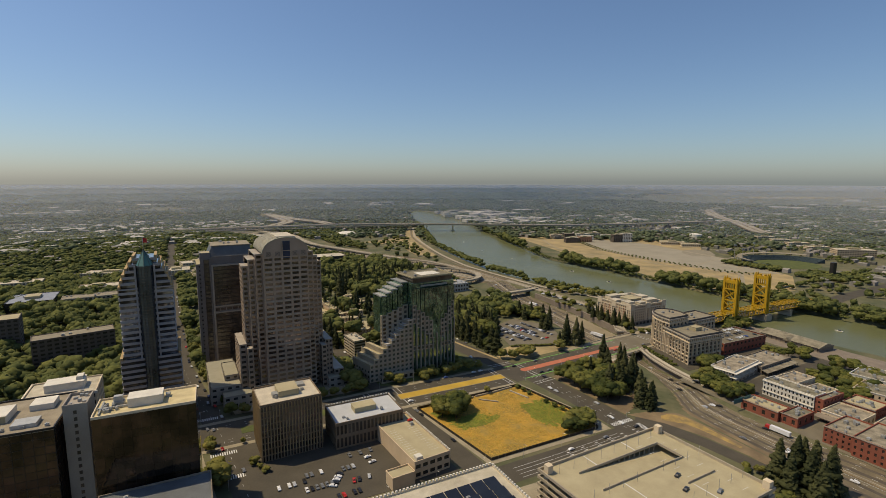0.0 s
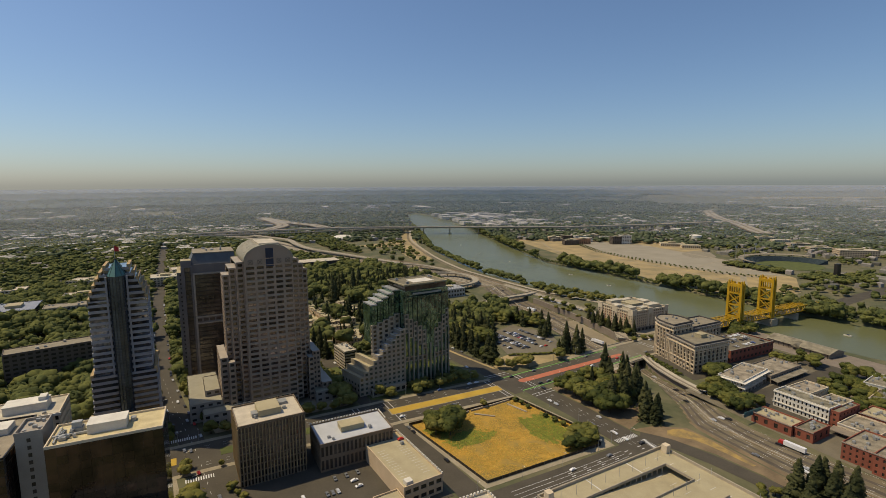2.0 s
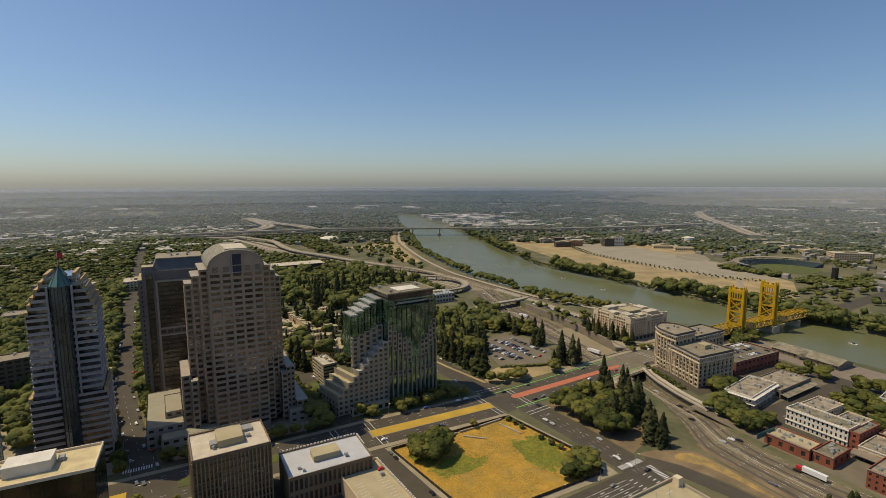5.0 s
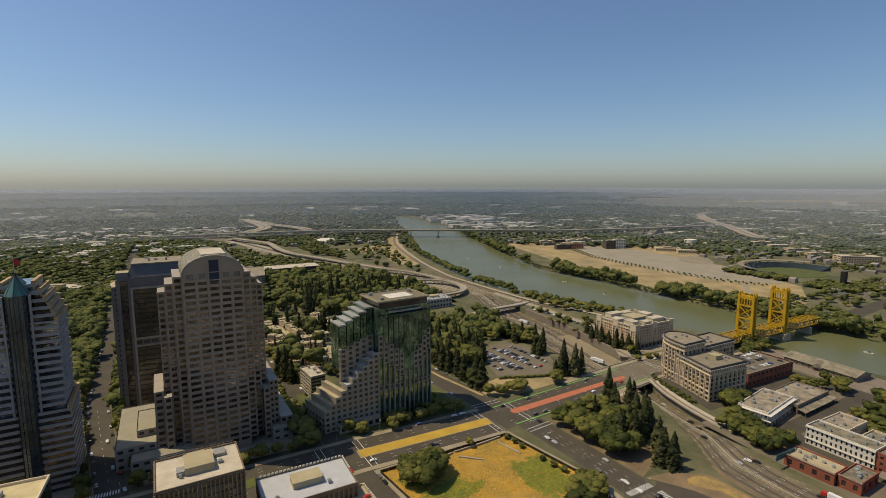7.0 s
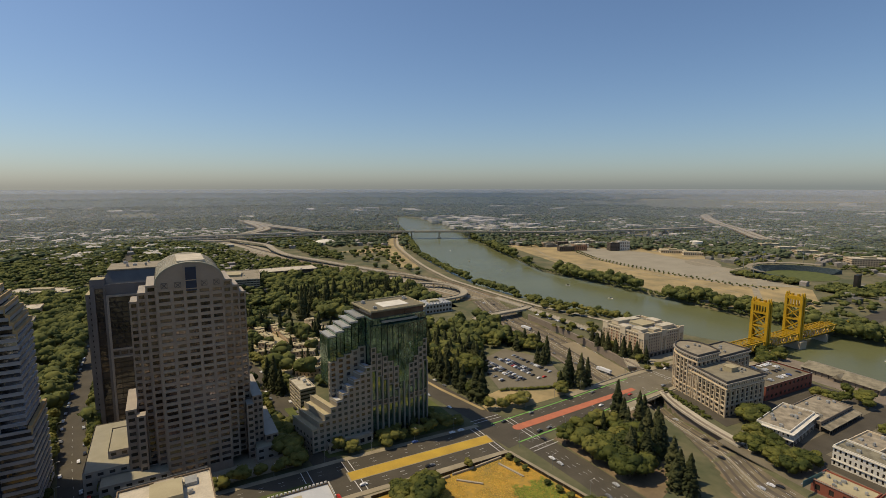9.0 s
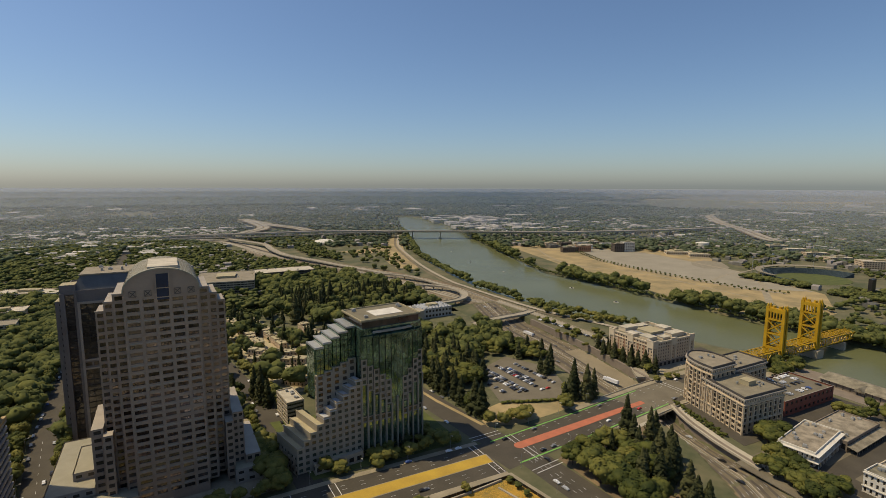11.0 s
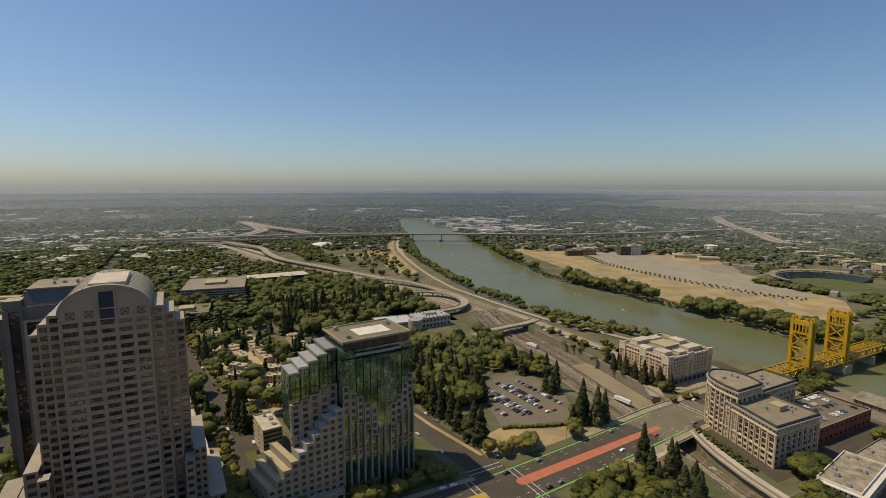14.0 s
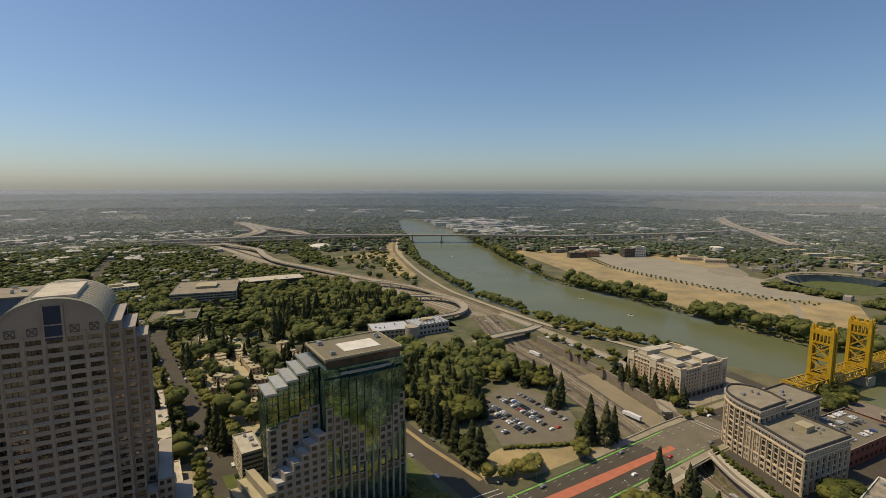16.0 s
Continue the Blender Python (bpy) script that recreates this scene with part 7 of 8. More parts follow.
TAKEN = []            # rectangles of buildings: centre, half sizes, turn
for ob in list(scene.objects):
    if ob.parent is None and ob.type == "EMPTY" and ob.children:
        pts = [c.matrix_local @ Vector(k) for c in ob.children if c.type == "MESH" for k in c.bound_box]
        lo, hi = Vector([min(p[i] for p in pts) for i in range(3)]), Vector([max(p[i] for p in pts) for i in range(3)])
        if hi.x - lo.x < 130 and hi.y - lo.y < 130 and "fence" not in ob.name and "ballpark" not in ob.name:
            TAKEN.append((ob.matrix_world.copy(), lo, hi))
LINES = [(MALL_E, 21), (MALL_W, 20), (FIFTH, 11), (FOURTH, 11), (THIRD, 13.5), (L_ST, 10.5), (RAMP, 7.5), (between(0.5), 42), (CURVED, 12), ([(p[0] - 12, p[1]) for p in RIVER_WALK], 20), (ARM, 60), (SOUTH_A, 55), (SOUTH_B, 50), ([(330, 1226), (210, 1262), (90, 1276), (-30, 1290), (-160, 1330), (-330, 1400)], 12),
         ([(-60, 606), (-4, 591), (29, 589), (62, 566), (86, 531), (108, 484)], 8), ([(20, 460), (55, 455), (86, 445), (106, 420), (110, 382), (100, 353), (80, 336), (50, 332)], 9), ([(106, 24), (135, 70), (150, 120), (150, 180), (148, 250), (142, 330)], 7),
         ([(92, -95), (88, -150), (86, -260)], 9), ([(80, -135), (225, -128)], 8), ([(1430, 905), (1142, 930), (791, 1000), (660, 1075), (367, 1222), (240, 1290), (94, 1345), (-246, 1440), (-900, 1540)], 16), 
         ([(1280, 600), (1330, 667), (1580, 908), (1820, 1165), (2226, 1513)], 34), ([(434, 3), (560, 20), (800, 40), (1400, 60)], 13)]
SEGS = [(a, b, w) for pts, w in LINES for a, b in zip(pts, pts[1:])]


def free(x, y, margin=1.5):
    """Whether a tree may stand here: off roads, walls, water and the freeway."""
    if east_bank(y) - 3 < x < west_bank(y) + 3 and y < 2400:
        return False
    if -420 < y < 330 and fwy_left(y) - 3 < x < fwy_right(y) + 3:
        return False
    for a, b, w in SEGS:
        dx, dy = b[0] - a[0], b[1] - a[1]
        t = max(0, min(1, ((x - a[0]) * dx + (y - a[1]) * dy) / (dx * dx + dy * dy)))
        if math.hypot(x - a[0] - t * dx, y - a[1] - t * dy) < w + margin * 0.5:
            return False
    for m, lo, hi in TAKEN:
        c, s = m[0][0], m[1][0]
        px_, py_ = x - m[0][3], y - m[1][3]
        u, v = c * px_ + s * py_, -s * px_ + c * py_
        if lo.x - margin < u < hi.x + margin and lo.y - margin < v < hi.y + margin:
            return False
    return True


def inside(x, y, poly):
    hit = False
    for (x0, y0), (x1, y1) in zip(poly, poly[1:] + poly[:1]):
        if (y0 > y) != (y1 > y) and x < (x1 - x0) * (y - y0) / (y1 - y0) + x0:
            hit = not hit
    return hit


def grove(poly, gap, hs, conifers=0.0, seed=0, wide=1.0, limit=60, margin=2.5):
    rnd = random.Random(seed)
    x0, x1 = min(p[0] for p in poly), max(p[0] for p in poly)
    y0, y1 = min(p[1] for p in poly), max(p[1] for p in poly)
    mine = []
    for _ in range(limit * 40):
        if len(mine) >= limit:
            break
        x, y = rnd.uniform(x0, x1), rnd.uniform(y0, y1)
        if inside(x, y, poly) and free(x, y, margin) and all(math.dist((x, y), p) > gap for p in mine):
            mine.append((x, y))
            kd = "conifer" if rnd.random() < conifers else "broadleaf"
            h = rnd.uniform(*hs) * (1.5 if kd == "conifer" else 1.0)
            tree(x, y, h, kd, rnd.uniform(0.9, 1.25) * wide)


def avenue(pts, off, gap, hs, seed, wide=1.0, chance=0.85):
    rnd = random.Random(seed)
    line = fine(offset(pts, off), 1.0)
    for i in range(4, len(line), gap):
        x, y = line[i][0] + rnd.uniform(-1, 1), line[i][1] + rnd.uniform(-1.5, 1.5)
        if rnd.random() < chance and free(x, y, 0.5):
            tree(x, y, rnd.uniform(*hs), "broadleaf", rnd.uniform(0.9, 1.2) * wide)


for x, y, h in ((-160, -72, 16), (-152, -77, 17), (-147, -71, 15), (-157, -83, 15), (-166, -79, 14), (-150, -66, 13), (-164, -66, 13)):
    tree(x, y, h, wide=1.25)
for x, y, h in ((-95, -133, 9), (-88, -134, 10), (-80, -132, 11), (-74, -126, 11), (-82, -124, 10), (-76, -118, 8), (-90, -127, 8), (-79, -106, 4), (-81, -98, 4), (-83, -90, 3.5), (-86, -72, 3.5), (-87, -65, 4), (-88, -58, 4)):
    tree(x, y, h, wide=1.5)
grove([(-52, -66), (-40, -52), (-22, -50), (10, -54), (0, -84), (-24, -112), (-46, -108)], 7.5, (12, 17), 0.12, 1, 1.15, 30)
grove([(2, -62), (26, -52), (30, -62), (12, -90), (-14, -104), (-18, -92)], 6, (13, 17), 1.0, 2, 1.2, 11)
grove([(-28, -134), (-12, -112), (-2, -122), (-12, -142)], 5.5, (12, 16), 0.9, 3, 1.2, 5)
grove([(-62, -232), (-34, -226), (-28, -250), (-40, -300), (-62, -290)], 6, (4, 8), 0.0, 4, 1.3, 16, 1.0)
for x, y, h in ((-25, -229, 27), (-19, -235, 30), (-13, -241, 29), (-9, -233, 26), (-22, -244, 28), (-6, -246, 27), (-29, -238, 24), (-15, -250, 28), (-26, -252, 26)):
    tree(x, y, h, "conifer", 1.45)
for x, y, h in ((-28, -213, 5), (-25, -219, 6), (-31, -216, 4), (-40, -221, 6), (-36, -218, 5)):
    tree(x, y, h, wide=1.3)
grove([(-86, 14), (-40, 2), (-38, 34), (-20, 108), (-30, 180), (-92, 150)], 7.0, (13, 18), 0.45, 5, 1.2, 90)
grove([(-40, 0), (-20, -3), (-8, 18), (-36, 30)], 6, (9, 12), 0.0, 6, 1.4, 9)
grove([(14, 2), (50, 0), (64, 44), (38, 52), (30, 26)], 6, (14, 18), 0.8, 7, 1.3, 20)
grove([(36, 46), (62, 44), (66, 140), (28, 130)], 9, (11, 14), 0.25, 8, 1.2, 14)
grove([(116, 26), (130, 24), (128, 100), (118, 104)], 6, (9, 12), 0.6, 9, 1.0, 14, 1.0)
grove([(60, -112), (82, -106), (82, -118), (74, -128), (80, -150), (52, -148), (50, -134)], 6, (8, 11), 0.0, 10, 1.25, 20, 1.0)
for x, y, h in ((91, -94, 15), (99, -92, 14), (107, -95, 13)):
    tree(x, y, h, wide=1.35)
grove([(176, -90), (216, -88), (214, -160), (160, -170)], 8, (9, 13), 0.0, 11, 1.25, 14)
grove([(112, -196), (160, -190), (204, -172), (204, -138), (140, -148), (130, -168)], 7.5, (8, 13), 0.0, 14, 1.25, 24)
grove([(-18, 108), (24, 128), (50, 84), (58, 100), (56, 150), (-20, 160)], 7, (9, 14), 0.2, 15, 1.2, 26)
grove([(36, 44), (50, 70), (52, 80), (62, 90), (54, 40)], 6, (8, 12), 0.3, 16, 1.2, 9)
grove([(215, -30), (262, -24), (262, -6), (215, -8)], 7, (9, 13), 0.0, 12, 1.3, 10)
avenue(FIFTH[3:7], 12.5, 10, (9, 14), 21, 0.95, chance=0.9), avenue(FIFTH[3:7], -12.5, 10, (9, 14), 22, 0.95, chance=0.9)
avenue(FOURTH[3:8], 12.5, 10, (9, 13), 23, 1.0), avenue(FOURTH[3:8], -12.5, 10, (9, 13), 24, 1.0)
avenue(MALL_E[2:], 24, 11, (9, 13), 25, 1.2), avenue(MALL_E[2:], -24, 11, (7, 10), 26, 1.2, chance=0.5)
grove([(-214, -6), (-198, -6), (-206, 40), (-222, 40)], 6, (12, 16), 0.0, 27, 1.4, 9, 0.5)
grove([(-190, -2), (-100, 0), (-102, 18), (-190, 14)], 6.5, (7, 10), 0.1, 28, 1.3, 18, 0.5)
for x, y, h in ((-315, -96, 14), (-317, -88, 13), (-313, -103, 12), (-319, -60, 9), (-320, -53, 8), (-299.5, -58, 5), (-294.5, -86, 6), (-289.5, -97, 4.5), (-292, -92, 4)):
    tree(x, y, h, wide=1.2)
avenue([(141, 205), (134, 120), (112, 40)], 9, 8, (8, 12), 30, 1.2), avenue([(190, 330), (196, 250), (205, 170), (225, 115)], 8, 7, (8, 12), 31, 1.3)
# conifers beside the car park and the hotel
CONES = [(32, 66, 18), (39, 70, 27), (30, 72, 17), (13, 17, 15), (18, 14, 24), (25, 21, 31), (28, 9, 30), (36, 10, 25), (33, 30, 22), (118, 85, 15), (119, 72, 18), (120, 61, 15), (121, 52, 20), (122, 45, 17), (124, 38, 19), (116, 48, 16), (13, -47, 30), (21, -60, 25), (28, -58, 20), (8, -58, 22),
         (-147, 330, 38), (-140, 344, 33), (-118, 391, 35), (-109, 367, 33), (-126, 380, 31), (-98, 402, 36), (-84, 420, 35), (-92, 388, 33), (-70, 412, 31), (-32, 427, 29), (-20, 412, 27), (-11, 398, 29), (4, 386, 28), (16, 374, 29), (-4, 408, 26),
         (-229, 264, 30), (-234, 284, 24), (-199, 295, 26), (-208, 326, 27), (-207, 113, 31), (-211, 124, 27), (-203, 104, 24), (-251, 371, 26), (-246, 352, 22)]
for x, y, h in ((170, 244, 11), (174, 228, 10), (174, 217, 12), (178, 197, 12), (185, 186, 11), (196, 178, 12), (122, 163, 6), (124, 150, 6), (124, 139, 7), (118, 112, 6), (-62, 6, 12), (-55, 2, 11), (-47, 5, 12), (-39, 1, 13), (-31, 6, 11), (2, 3, 13), (7, 8, 11), (110, 12, 6), (124, 12, 7), (132, 10, 6)):
    tree(x, y, h, wide=1.25)
for x, y, h in CONES:
    tree(x, y, h, "conifer", 1.35 if h < 24 else 1.1)
# hedge round the car park
hedge = [(-36, 33), (-12, 25), (12, 17), (33, 43)]


# woods and garden trees too many to count
def woods(name, label, places, kinds=("broadleaf",), n=90, seed=5, wide=1.1, material=None):
    """places: rows of true x, y, height; all crowns in one mesh."""
    rng = np.random.default_rng(seed)
    near = n >= 60
    base = [full_crown(rng, kinds[i % len(kinds)], (8 if n > 200 else 5) if near else (4 if n > 20 else 3), n // 2 if near else 0, near) for i in range(6)]
    P = np.array(places)
    out, faces, k0 = [], [], 0
    for k in range(6):
        S = P[k::6]
        if not len(S):
            continue
        a = rng.random(len(S)) * math.tau
        c, s = np.cos(a)[:, None], np.sin(a)[:, None]
        h = S[:, 2][:, None]
        B, Q = base[k]
        wd = wide * (0.85 + 0.4 * rng.random((len(S), 1)))
        X = (B[:, 0] * c - B[:, 1] * s) * h * wd + S[:, 0][:, None]
        Y = (B[:, 0] * s + B[:, 1] * c) * h * wd + S[:, 1][:, None]
        Z = (B[:, 2] - (0.05 if near else 0.06)) * h
        out.append(np.stack([X, Y, Z], -1).reshape(-1, 3))
        faces.append((Q[None] + (np.arange(len(S)) * len(B))[:, None, None] + k0).reshape(-1, 4))
        k0 += len(S) * len(B)
    V = np.concatenate(out)
    V = drawn(V[:, 0], V[:, 1], V[:, 2])
    me = soup(name, V, np.concatenate(faces))
    me.shade_smooth()
    ob = part(name, me, material or M_leaf_far)
    return tagged(ob, label, "trees", "", "stuff")


def spread(n, x0, x1, y0, y1, hs, seed, rule=None, avoid=True):
    rnd = random.Random(seed)
    rows = []
    for _ in range(n):
        x, y = rnd.uniform(x0, x1), rnd.uniform(y0, y1)
        if (not avoid or free(x, y, 1.5)) and (rule is None or rule(x, y)):
            rows.append((x, y, rnd.uniform(*hs)))
    return rows


def in_view(x, y):
    """Land that the flight ever looks over."""
    a = math.degrees(math.atan2(x + 250, y + 300))
    return -30 < a < 82


woods("street_trees", "leafy trees along streets and squares", more, n=420, seed=61, wide=1.25, material=M_leaf)
woods("hedge", "clipped hedge round the car park", [(p[0], p[1] - 1, 2.6) for p in fine(hedge, 2.6)], n=70, seed=62, wide=1.9, material=M_leaf)
woods("foundation_shrubs", "dark shrubs along the stone office", [(p[0] - 4.5 + 1.2 * math.sin(i * 2.3), p[1], 2.2 + (i % 3) * 0.6) for i, p in enumerate(fine([(93, -24), (88, -40), (84, -58), (78, -76)], 2.2))] + [(p[0] - 7, p[1], 1.8) for p in fine([(88, -40), (82, -62), (78, -76)], 3.1)], n=70, seed=63, wide=1.4, material=M_leaf)
SANDS = [(430, 380), (395, 180), (470, 100), (640, 110), (735, 384), (900, 560), (1010, 660), (830, 1000), (640, 1080), (520, 1060), (440, 580)]
patch = lambda x, y, s, lim: noise.noise((x / s, y / s, 3.3)) > lim
woods("garden_trees", "mixed leafy garden and street trees", spread(1250, -330, 60, 100, 620, (11, 24), 31, lambda x, y: y > 100 and not (-345 < x < -215 and 375 < y < 500) and not (-225 < x < -160 and 385 < y < 540) and not (-75 < x < 75 and 252 < y < 335) and not (-270 < x < -130 and 110 < y < 372 and (int(x * 7.3) + int(y * 3.1)) % 4) and (x < -20 or y > 130) and not (-20 < x < 40 and y < 130) and patch(x, y, 70, -0.34)), n=130, seed=31, material=M_leaf_far)
woods("dark_conifers", "stand of dark redwoods", spread(230, -150, 30, 345, 470, (18, 26), 32, lambda x, y: patch(x, y, 45, -0.15) and not (x > 0 and y < 372)) + spread(60, -150, -60, 60, 260, (18, 28), 33) + spread(70, -260, -110, 110, 400, (15, 25), 48), kinds=("conifer",), n=150, seed=32, wide=1.0, material=M_leaf_dark)
woods("town_trees", "leafy trees of the residential streets", spread(9000, -1150, 30, 420, 1500, (9, 15), 34, lambda x, y: in_view(x, y) and not (-20 < x and 330 < y < 800)), n=24, seed=34, wide=1.5)
woods("town_trees_near", "leafy trees between office blocks", spread(1700, -760, -335, 40, 620, (11, 21), 35, lambda x, y: in_view(x, y + 40) and not (-400 < x < -335 and 440 < y < 540)), n=90, seed=35)
woods("terrace_shrubs", "low shrubs on planted terraces before the offices", spread(900, -340, -150, 376, 540, (2.5, 6), 49), n=60, seed=49, wide=1.6, material=M_leaf)
woods("shoulder_trees", "small trees on the dry shoulder by the river", spread(420, 118, 205, 108, 330, (4, 9), 50, lambda x, y: patch(x, y, 18, -0.05)), n=90, seed=50, wide=1.2, material=M_leaf)
bank = [(float(west_bank(y)) + random.Random(int(y * 7)).uniform(-6, 9), float(y), random.Random(int(y * 3)).uniform(11, 22) * (0.75 if y > 900 else 1)) for y in np.arange(-110, 1240, 2.9) if noise.noise((y / 48, 1.7, 0)) > 0.02]
bank += [(float(west_bank(y)) + random.Random(int(y * 19)).uniform(2, 20), float(y), random.Random(int(y * 29)).uniform(14, 25)) for y in (*np.arange(62, 206, 2.1), *np.arange(278, 372, 2.3), *np.arange(440, 490, 3.4)) if noise.noise((y / 17, 6.1, 0)) > -0.1]
bank += [(float(west_bank(y)) + random.Random(int(y * 17)).uniform(-8, 4), float(y), random.Random(int(y * 23)).uniform(3, 6)) for y in np.arange(-110, 1300, 2.4)]
bank += [(float(west_bank(y)) + random.Random(int(y * 11)).uniform(0, 60), float(y), random.Random(int(y * 5)).uniform(9, 17)) for y in np.arange(-420, 120, 2.0)]
bank += [(float(east_bank(y)) - random.Random(int(y * 9)).uniform(0, 9), float(y), random.Random(int(y * 13)).uniform(9, 15)) for y in np.arange(330, 1500, 3.0) if noise.noise((y / 60, 7.7, 0)) > -0.42]
bank += [(float(east_bank(y)) - random.Random(int(y * 9)).uniform(2, 16), float(y), random.Random(int(y * 13)).uniform(7, 12)) for y in np.arange(112, 290, 3.4) if noise.noise((y / 30, 4.7, 0)) > -0.2]
woods("riverbank_trees", "thick leafy trees along the river banks", bank, n=110, seed=36)
woods("interchange_trees", "scattered trees round the freeway interchange", spread(620, -150, 330, 400, 1200, (9, 15), 37, lambda x, y: patch(x, y, 60, -0.08)), n=70, seed=37)
woods("far_bank_trees", "leafy trees of the town on the far bank", spread(7500, 440, 2300, -300, 1500, (8, 13), 38, lambda x, y: in_view(x, y) and not inside(x, y, SANDS) and patch(x, y, 110, -0.22) and math.dist((x, y), (775, 240)) > 112), n=24, seed=38, wide=1.35)
woods("stadium_trees", "dark leafy trees round the stadium", spread(160, 640, 720, 80, 150, (6, 10), 45, avoid=False) + spread(90, 655, 690, 190, 300, (7, 11), 46, avoid=False) + spread(60, 700, 800, 60, 120, (6, 10), 47, avoid=False), n=70, seed=45, wide=1.3)
woods("promenade_trees", "young trees in rows on the sandy plain", [(x + 5, y, 4.5) for x, y in fine([(640, 755), (568, 575), (556, 478), (555, 353), (566, 233), (590, 180)], 11)] + [(x - 7, y, 4.5) for x, y in fine([(640, 755), (568, 575), (556, 478), (555, 353), (566, 233), (590, 180)], 11)], n=60, seed=39)


def far_rows(n, d0, d1, seed, hs=(9, 14), lim=-0.2, scale=400):
    """Places by bearing and true distance, thinned into belts."""
    rnd = random.Random(seed)
    rows = []
    for _ in range(n):
        a = radians(rnd.uniform(-24, 76))
        d = d0 * (d1 / d0) ** rnd.random()
        x, y = -250 + d * math.sin(a), -300 + d * math.cos(a)
        if east_bank(y) - 4 < x < west_bank(y) + 4 and y < 2400:
            continue
        if noise.noise((x / scale, y / scale / 1.6, 9.1)) > lim and free(x, y, 1):
            rows.append((x, y, rnd.uniform(*hs) * (1 + d / 9000)))
    return rows


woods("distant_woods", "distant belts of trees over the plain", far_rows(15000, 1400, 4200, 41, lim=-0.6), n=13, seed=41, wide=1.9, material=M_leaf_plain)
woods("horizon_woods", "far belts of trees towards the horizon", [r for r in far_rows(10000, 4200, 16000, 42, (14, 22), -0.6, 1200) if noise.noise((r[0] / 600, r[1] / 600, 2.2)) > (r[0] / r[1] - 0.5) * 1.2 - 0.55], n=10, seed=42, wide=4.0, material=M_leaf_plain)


# rooftops of the far town
def rooftops(name, label, rows, material, seed):
    """rows: x, y, width, depth, height."""
    rng = random.Random(seed)
    V, F = [], []
    for x, y, w, d, h in rows:
        a = rng.choice((0, 90)) + rng.uniform(-6, 10)
        c, s = math.cos(radians(a)), math.sin(radians(a))
        k = len(V)
        ridge = h + (1.8 if w < 20 else 0.02)
        for px_, py_, pz in ((-w, -d, 0), (w, -d, 0), (w, d, 0), (-w, d, 0), (-w, -d, h), (w, -d, h), (w, d, h), (-w, d, h), (-w, 0, ridge), (w, 0, ridge)):
            V.append((x + (c * px_ - s * py_) / 2, y + (s * px_ + c * py_) / 2, pz))
        F += [tuple(k + i for i in f) for f in ((0, 1, 5, 4), (2, 3, 7, 6), (1, 2, 6, 5), (3, 0, 4, 7), (4, 5, 9, 8), (6, 7, 8, 9), (5, 6, 9, 5), (7, 4, 8, 7))]
    V = np.array(V)
    ob = part(name, soup(name, drawn(V[:, 0], V[:, 1], V[:, 2]), np.array(F)), material)
    return tagged(ob, label, "houses", "", "stuff")


M_far_roof = mat("town_roofs", (0.30, 0.275, 0.235), (0.15, 0.14, 0.12), 0.85, size=30, fine=3, island=0.55)
M_far_white = mat("pale_warehouse_roofs", (0.50, 0.47, 0.41), (0.30, 0.28, 0.245), 0.8, size=30, fine=4, island=0.35)
rnd = random.Random(77)
rows = [(x, y, rnd.uniform(10, 18), rnd.uniform(8, 13), rnd.uniform(4, 8)) for x, y, _ in spread(1500, -1150, 20, 480, 1600, (1, 2), 51, lambda x, y: in_view(x, y) and not (-150 < x and 330 < y < 1000) and patch(x, y, 160, -0.1))]
rows += [(x, y, rnd.uniform(10, 20), rnd.uniform(8, 14), rnd.uniform(4, 8)) for x, y, _ in spread(1500, 560, 2300, -250, 1500, (1, 2), 52, lambda x, y: in_view(x, y) and not inside(x, y, SANDS) and math.dist((x, y), (775, 240)) > 118)]
rows += [(x, y, rnd.uniform(12, 26), rnd.uniform(10, 18), rnd.uniform(5, 9)) for x, y, _ in far_rows(1500, 1400, 4500, 53, lim=-0.9)]
rooftops("town_houses", "low houses and shops of the wide town", rows, M_far_roof, 5)
rows = [(x, y, rnd.uniform(30, 90), rnd.uniform(18, 40), rnd.uniform(6, 10)) for x, y, _ in spread(150, -1100, -100, 1050, 1900, (1, 2), 54, in_view)]
rows += [(x, y, rnd.uniform(30, 90), rnd.uniform(20, 40), rnd.uniform(6, 10)) for x, y, _ in spread(150, 1000, 2300, 100, 1600, (1, 2), 55, in_view)]
rows += [(x, y, rnd.uniform(30, 70), rnd.uniform(20, 40), rnd.uniform(8, 18)) for x, y, _ in spread(70, 680, 1050, 1620, 2050, (1, 2), 56)]
rows += [(x, y, rnd.uniform(24, 60), rnd.uniform(16, 30), rnd.uniform(7, 14)) for x, y, _ in spread(90, 640, 1000, 1240, 1640, (1, 2), 58)]
rows += [(x, y, rnd.uniform(14, 40), rnd.uniform(12, 24), rnd.uniform(5, 8)) for x, y, _ in spread(260, -760, -150, 1400, 1720, (1, 2), 59, in_view)]
rows += [(x, y, rnd.uniform(60, 220), rnd.uniform(40, 80), rnd.uniform(8, 14)) for x, y, _ in far_rows(220, 2600, 11000, 57, lim=0.02, scale=900)]
rooftops("pale_warehouses", "pale flat-roofed warehouses of the wide town", rows, M_far_white, 6)
